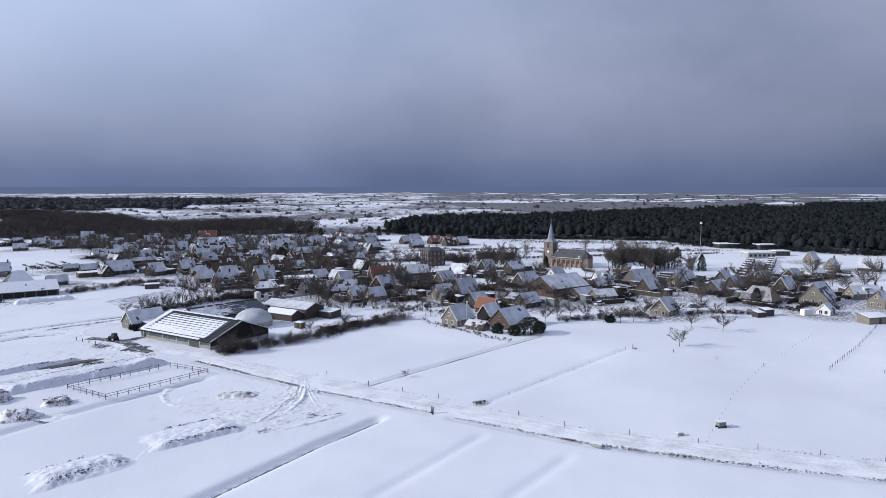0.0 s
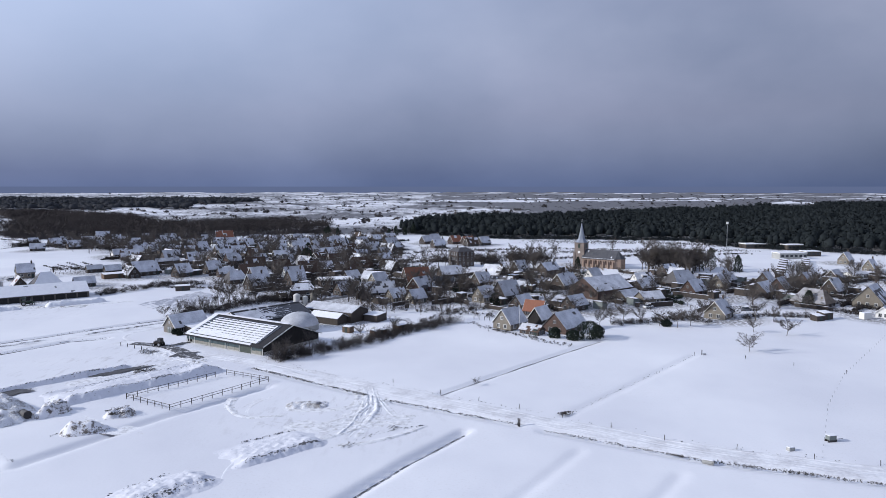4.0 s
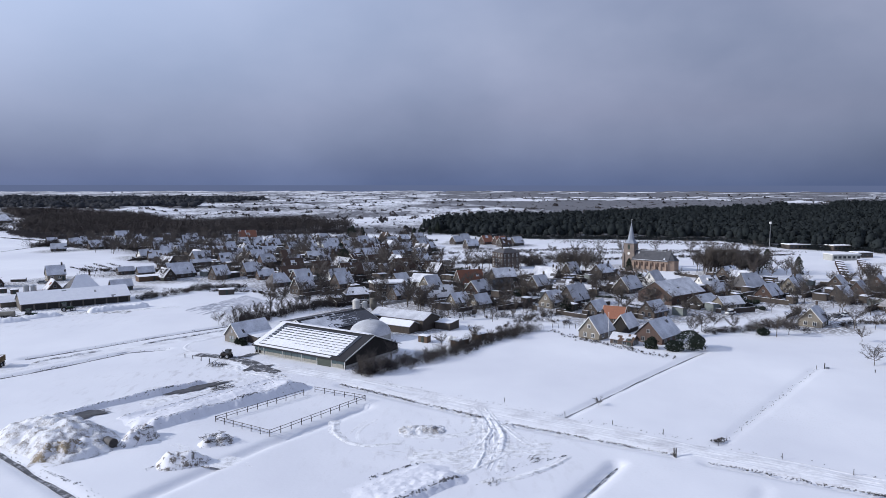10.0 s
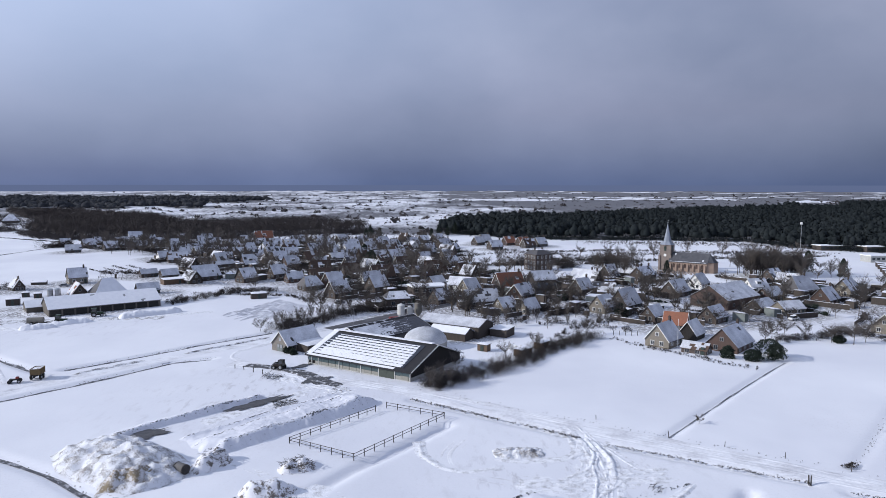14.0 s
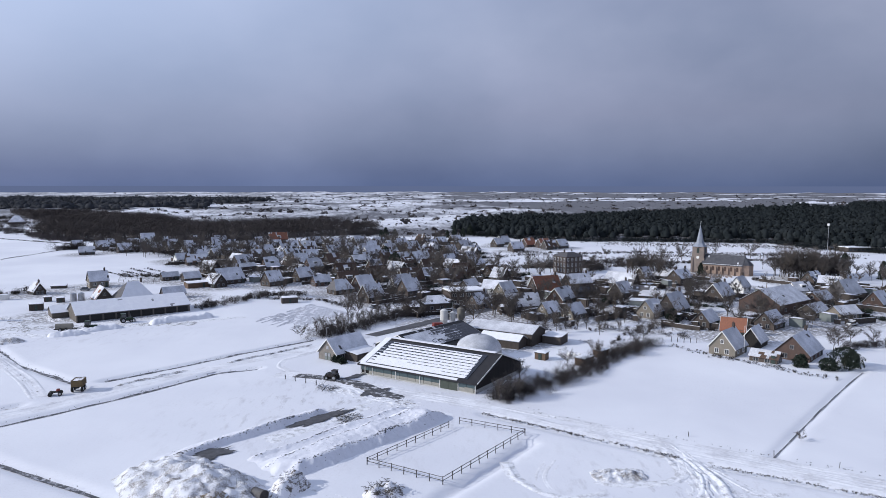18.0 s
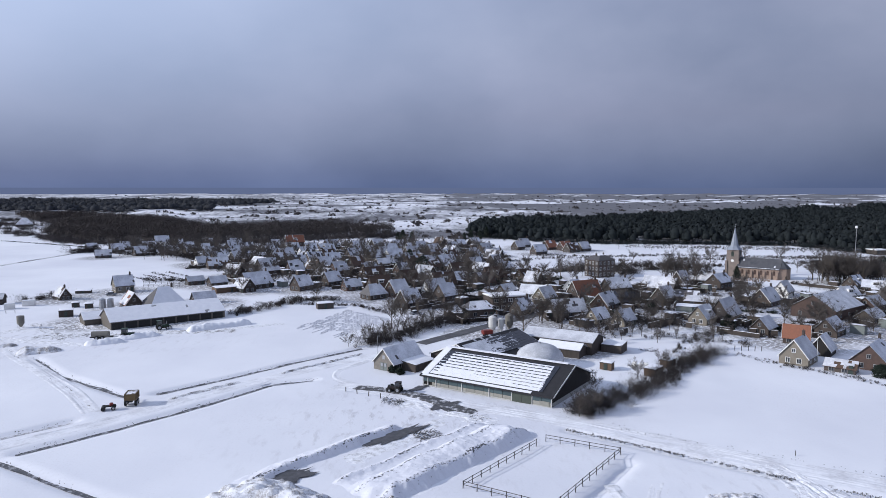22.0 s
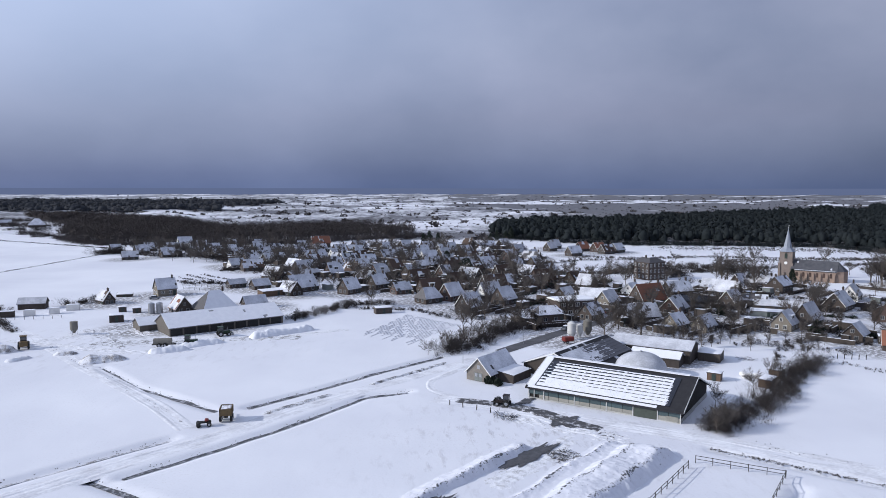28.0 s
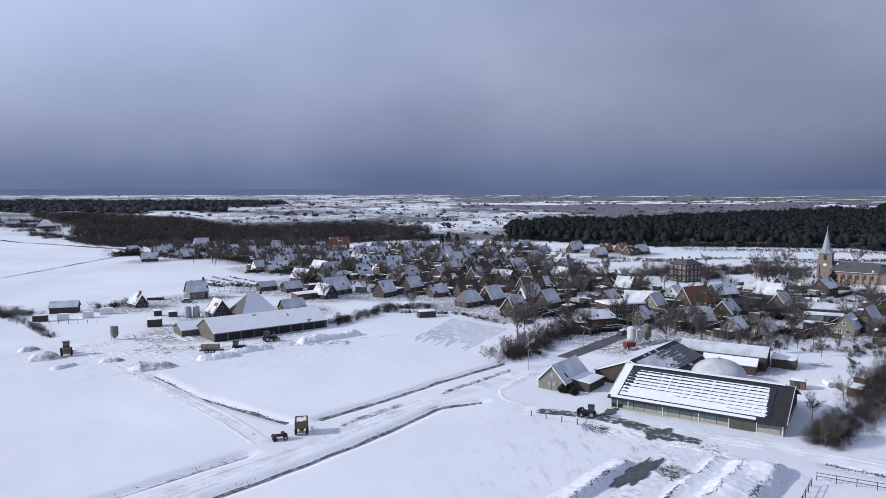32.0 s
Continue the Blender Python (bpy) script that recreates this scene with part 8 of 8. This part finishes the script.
shed("pale field shed with a thick snowy roof", 144, 233, 15, 9, 5, 2.9, 0.8, brick_yellow)
container(128, 246, 15, plaster, "white caravan parked at the field's edge", 3.4, 2.1, 2.1, "caravan")
for dx in range(7):
    shed("small holiday cabin with a snowy roof in a row", 151 + dx * 5.9, 356 + dx * 11.6, 60, 6, 4.2, 2.2, 0.4, brick_brown, category="cabin", group="cabin rows")
    shed("small holiday cabin with a snowy roof in a row", 167 + dx * 5.8, 362 + dx * 11.4, 60, 6, 4.2, 2.2, 0.4, brick_brown, category="cabin", group="cabin rows")

# twin steel tanks and a hopper in the west yard
for px, py in ((-212, 312), (-209.5, 313)):
    t = empty("steel_tank", px, py, 0, label="upright grey steel tank beside the long barn", category="tank", group="steel tanks")
    part("body", cyl_mesh("body", 1.1, 3.6, steel, n=20), t)
    part("lid", cyl_mesh("lid", 1.15, 0.4, steel, 0.3, 20, 3.6), t)
hp = empty("feed_hopper", -221, 276, 0, label="weathered olive feed hopper on legs", category="silo")
part("body", cyl_mesh("body", 1.1, 2.4, silo_dark, n=18, z=1.6), hp)
part("hopper", cyl_mesh("hopper", 0.2, 1.2, silo_dark, 1.1, 18, 0.4), hp)
for i in range(4):
    part("leg", cyl_mesh("leg", 0.06, 1.9, steel, n=6), hp, "", pose(math.cos(i * 1.57) * 0.95, math.sin(i * 1.57) * 0.95, 0))

# ---- bales, timber and brush ----
BALE = cyl_mesh("bale", 0.62, 1.2, plaster, n=20, axis="Y")
bale_rng = random.Random(8)
for i in range(4):
    b = new("wrapped_bale", BALE)
    b.matrix_basis = pose(-38.5 + (i % 3) * 1.35 + bale_rng.uniform(-0.1, 0.1), 225 + (i // 3 % 2) * 1.5, 0.62 + (1.08 if i > 5 else 0), 0, 0, bale_rng.uniform(-8, 8))
    tagged(b, "white-wrapped round bale stacked by the hedge", "bale", "wrapped bales")


def log_pile(x, y, n, seed, label, length=3.0, spread=1.6):
    rng = random.Random(seed)
    p = empty("timber_pile", x, y, rng.uniform(0, 90), label=label, category="timber")
    LOG = cyl_mesh("log", 0.028, length, post_wood, n=6, axis="X")
    for i in range(n):
        part("log", LOG, p, "", pose(rng.uniform(-1, 1) * spread, rng.uniform(-1, 1) * spread, 0.06 + 0.4 * rng.random() * (1 - i / n), rng.uniform(-25, 25), rng.uniform(-14, 14), rng.uniform(-180, 180) if spread > 1.5 else rng.uniform(-30, 30)))
    return p


log_pile(-96.5, 197, 34, 1, "loose pile of snowy timber by the track", 1.8)
log_pile(-98.5, 198.5, 12, 2, "stacked boards under snow", 4.0, 1.0)
log_pile(-89.5, 177, 110, 3, "tangled heap of branches and timber in the snow", 1.3, 2.4)
log_pile(-79.7, 187.3, 24, 4, "snowy rubble and timber before the barn", 0.7, 1.8)
log_pile(-25.9, 136.1, 14, 5, "dark clods and branches in the snow", 1.2, 1.0)
log_pile(-32.6, 127.2, 14, 6, "dark clods and branches in the snow", 1.2, 1.2)
log_pile(-30, 244, 16, 7, "planks and scrap along the hedge", 3.0, 2.0)
heap("rubble_mound", "rough snowy rubble heap beside the paddock", -80.5, 144, 20, 6.5, 5, 1.6, soil_snow, 0.9, 71, cell=0.4)
heap("rubble_mound", "rough snowy rubble on the flank of the soil heap", -94.5, 145, 60, 8, 5, 2.4, soil_snow, 0.9, 74, cell=0.4)
log_pile(-80.5, 144, 120, 11, "branches lying over the rubble heap", 0.9, 2.2).location.z = 0.8
log_pile(-94.5, 146, 30, 12, "branches lying over the soil heap", 0.9, 1.6).location.z = 1.7
# dark clods along the broken edges of the banks and heaps
for k, (line, n_) in enumerate(([[(-52, 129), (-47, 133), (-44, 135)], 50], [[(-66, 107), (-60, 115)], 40],
                               [[(-88, 132), (-84, 137), (-79, 136)], 50], [[(-104, 132), (-95, 126), (-87, 120)], 70], [[(-36, 126), (-28, 134), (-20, 138)], 50], [[(-117, 160), (-110, 163)], 30])):
    scrub("clods", "dark clods and grass showing through the snow", line, 0.7, 0.2, n_, 700 + k, soil, per=14, category="soil", size=1.6)
scrub("brush_pile", "small dark brush heap on the ditch", [(7, 144), (9, 145.5)], 1.0, 0.9, 16, 303, None, per=70, category="brushwood", size=0.6)

# old tank and wire cage on the flank of the soil heap
ot = empty("old_tank", -97.8, 141.6, -35, label="rusty brown steel tank lying on the soil heap", category="tank")
part("shell", cyl_mesh("shell", 0.75, 2.1, material("rusty_tank_steel", (0.14, 0.14, 0.145), (0.09, 0.08, 0.075), 0.7, 1.2, 9, 0.3), n=20, axis="X"), ot, "", pose(0, 0, 1.0))
part("end_ring", cyl_mesh("end_ring", 0.79, 0.12, post_wood, n=20, axis="X"), ot, "", pose(1.0, 0, 1.0))
part("end_ring", cyl_mesh("end_ring", 0.79, 0.12, post_wood, n=20, axis="X"), ot, "", pose(-1.0, 0, 1.0))
for sx in (-0.7, 0.7):
    part("cradle", box_mesh("cradle", 0.25, 1.4, 0.55, post_wood, sx, 0, 0.15), ot)
cg = empty("wire_cage", -100.9, 143.2, 15, 1.2, label="grey steel pallet cage standing on the soil heap", category="cage")
for sx in (-0.55, 0, 0.55):
    for sy in (-0.5, 0.5):
        part("upright", box_mesh("upright", 0.05, 0.05, 1.5, steel, sx, sy, 0.6), cg)
for z in (0.3, 0.8, 1.3):
    for sy in (-0.5, 0.5):
        part("wire", box_mesh("wire", 1.15, 0.03, 0.03, steel, 0, sy, z), cg)
    for sx in (-0.55, 0.55):
        part("wire", box_mesh("wire", 0.03, 1.0, 0.03, steel, sx, 0, z), cg)

# ---- hut, culvert and troughs in the field ----
hut = empty("field_hut", 52.3, 129.4, 12, label="small grey field hut on skids in the snow", category="hut")
part("wall", box_mesh("wall", 1.5, 1.0, 0.8, pale_board, 0, 0, 0.8, 0.03), hut)
part("roof", box_mesh("roof", 1.7, 1.2, 0.1, snow_mat, 0, 0, 1.25, 0.03), hut)
for s in (-1, 1):
    part("skid", box_mesh("skid", 1.8, 0.14, 0.4, post_wood, 0, s * 0.4, 0.2), hut)
part("drawbar", box_mesh("drawbar", 1.6, 0.1, 0.1, steel, 1.7, 0, 0.35), hut)
tr = empty("cattle_trough", 43, 125, 20, label="low concrete drinking trough in the snow", category="trough")
part("body", box_mesh("body", 1.3, 0.8, 0.6, concrete, 0, 0, 0.3, 0.06), tr)
part("snow_layer", box_mesh("snow_layer", 1.2, 0.7, 0.15, snow_mat, 0, 0, 0.67, 0.05), tr)
cv = empty("culvert", 27, 120, -30, label="short dark culvert pipe in the ditch", category="pipe")
part("pipe", cyl_mesh("pipe", 0.4, 1.8, concrete, n=16, axis="X"), cv, "", pose(0, 0, 0.05))
part("slab", box_mesh("slab", 1.8, 1.0, 0.12, snow_mat, 0, 0, 0.5, 0.04), cv)
st = empty("pump_stand", 53, 194, 0, label="weathered stake and pump at the fence corner", category="pump")
part("post", box_mesh("post", 0.16, 0.16, 1.5, post_wood, 0, 0, 0.7), st)
part("pump", box_mesh("pump", 0.9, 0.5, 0.4, steel, 0.7, 0, 0.25, 0.08), st)

# low shacks and pallets along the yard hedge
for px, py, ro, L_, W_ in ((-36, 219, 50, 5, 2.6), (-30, 227, 48, 4, 2.4), (-46, 224, -35, 3, 2)):
    shed("low brown shack with a flat snowy roof by the yard hedge", px, py, ro, L_, W_, 1.9, 0.15, brown_wood)

# ---- tall poles ----
ms = empty("lamp_mast", 191, 522, 0, label="slender steel mast with a pale head at the wood's edge", category="mast")
part("pole", cyl_mesh("pole", 0.22, 18.6, steel, 0.12, 10), ms)
part("head", box_mesh("head", 1.2, 1.2, 1.6, plaster, 0, 0, 18.8, 0.1), ms)
fp = empty("flagpole", 7.6, 227, 0, label="white flagpole beside the yellow brick house", category="flagpole")
part("pole", cyl_mesh("pole", 0.07, 8.0, white_paint, 0.04, 8), fp)
part("knob", cyl_mesh("knob", 0.12, 0.15, white_paint, 0.05, 8, 8.0), fp)


def lamp_post(x, y):
    l = empty("street_lamp", x, y, 0, label="plain grey street lamp at the snowy road", category="street lamp", group="street lamps")
    part("pole", cyl_mesh("pole", 0.07, 5.0, steel, 0.05, 8), l)
    part("head", box_mesh("head", 0.7, 0.22, 0.12, steel, 0.3, 0, 5.0, 0.03), l)


for px, py in ((-104, 240), (-86, 262), (-68, 284), (-46, 312)):
    lamp_post(px, py)

# ---- larger village buildings ----
vb = empty("villa", -6, 409, 30, label="square three-storey brick villa with a snowy hipped roof", category="house", group="village houses")
part("wall", box_mesh("wall", 11, 10, 8.6, brick_brown, 0, 0, 4.3), vb)
bm = bmesh.new()
add_cyl(bm, 0, 0, 8.6, 10.8, 8.0, 3.0, 4)
bmesh.ops.rotate(bm, verts=bm.verts, cent=(0, 0, 0), matrix=Matrix.Rotation(radians(45), 3, "Z"))
part("roof", finish(bm, "roof", tile_dark), vb)
part("roof_snow", box_mesh("roof_snow", 4.4, 4.2, 0.3, snow_mat, 0, 0, 10.85, 0.1), vb, "snow on the flat top")
for fl in range(3):
    for i in range(4):
        window(vb, -4.0 + i * 2.67, -5.04, 1.6 + fl * 2.8, 0, 1.1, 1.6)
        window(vb, -5.54, -3.75 + i * 2.5, 1.6 + fl * 2.8, -90, 1.1, 1.6)
for sx in (-1, 1):
    part("chimney", CHIM["c"], vb, "", pose(sx * 2.4, 0, 10.7))
fb = empty("flat_block", -63, 311, 18, label="flat-roofed two-storey brick block with snow on top", category="house", group="village houses")
part("wall", box_mesh("wall", 14, 9, 5.4, brick_brown, 0, 0, 2.7), fb)
part("roof_edge", box_mesh("roof_edge", 14.6, 9.6, 0.35, white_paint, 0, 0, 5.5), fb)
part("roof_snow", box_mesh("roof_snow", 14.2, 9.2, 0.2, snow_mat, 0, 0, 5.75, 0.06), fb, "snow on the flat roof")
for fl in range(2):
    for i in range(5):
        window(fb, -5.6 + i * 2.8, -4.54, 1.5 + fl * 2.6, 0, 1.6, 1.3)
for k, (px, py, L_, W_, h_) in enumerate(((215, 527, 22, 10, 3.2), (235, 513, 14, 9, 3.6), (202, 451, 18, 9, 3.6), (224, 468, 10, 8, 3.0))):
    ob = empty("flat_block", px, py, 6, label="long flat-roofed building with white roof edges at the wood", category="building")
    part("wall", box_mesh("wall", L_, W_, h_, (dark_wood, dark_wood, concrete, dark_wood)[k], 0, 0, h_ / 2), ob)
    part("roof_edge", box_mesh("roof_edge", L_ + 0.8, W_ + 0.8, 0.3, white_paint, 0, 0, h_ + 0.15), ob)
    part("roof_snow", box_mesh("roof_snow", L_ + 0.4, W_ + 0.4, 0.16, snow_mat, 0, 0, h_ + 0.385, 0.05), ob, "snow on the flat roof")
    for i in range(int(L_ / 3)):
        window(ob, -L_ / 2 + 1.8 + i * 3, -W_ / 2 - 0.04, h_ * 0.55, 0, 1.8, 1.4, dark_frame)

# solar panels on the low dark roof of the middle village and on the farm wing
for o in list(scene.objects):
    if o.get("label") in ("low house with white verges and black solar roof", "long farm wing with half-bare solar roof"):
        wing = "wing" in o["label"]
        W_, e_, r_ = (17, 2.4, 5.8) if wing else (8, 2.8, 5.8)
        pm = pose(0, -W_ / 4, (e_ + r_) / 2 + 0.3, math.degrees(math.atan2(r_ - e_, W_ / 2)))
        for i in range(16 if wing else 6):
            for j in range(6 if wing else 3):
                part("solar_panel", PV, o, "", pm @ pose((i - (7.5 if wing else 2.5)) * 1.64, (j - (2.5 if wing else 1.0)) * 1.08 - 0.1, 0))
        if wing:
            vs_, fs_ = [], []
            for i in range(86):
                for j in range(42):
                    u, v = i * 0.3, j * 0.155
                    bare_ = 0.25 + 0.9 * u / 26 + 0.3 * noise.noise((u * 0.3, v * 0.5, 2)) + 0.25 * noise.noise((u * 1.6, v * 1.1, 6)) - 0.25 * (v % 1.08 > 0.8)
                    if bare_ > 0.62:
                        continue
                    k_ = len(vs_)
                    vs_ += [(u - 12.9 + a_, v - 3.2 + b_, 0.06) for a_, b_ in ((0, 0), (0.3, 0), (0.3, 0.155), (0, 0.155))]
                    fs_.append((k_, k_ + 1, k_ + 2, k_ + 3))
            part("snow_layer", raw_mesh("panel_snow", vs_, fs_, thin_snow), o, "streaked snow left on the panels", pm)

# gravestones round the church
STONE = box_mesh("gravestone", 0.7, 0.18, 1.1, stone_grey, 0, 0, 0.5, 0.04)
gr = random.Random(3)
for i in range(46):
    g = new("gravestone", STONE)
    g.matrix_basis = pose(52 + (i % 8) * 2.6 + gr.uniform(-0.4, 0.4), 386 + (i // 8) * 2.4 + gr.uniform(-0.4, 0.4), 0, gr.uniform(-4, 4), 0, -40)
    tagged(g, "dark upright gravestone in the snowy churchyard", "gravestone", "churchyard stones")
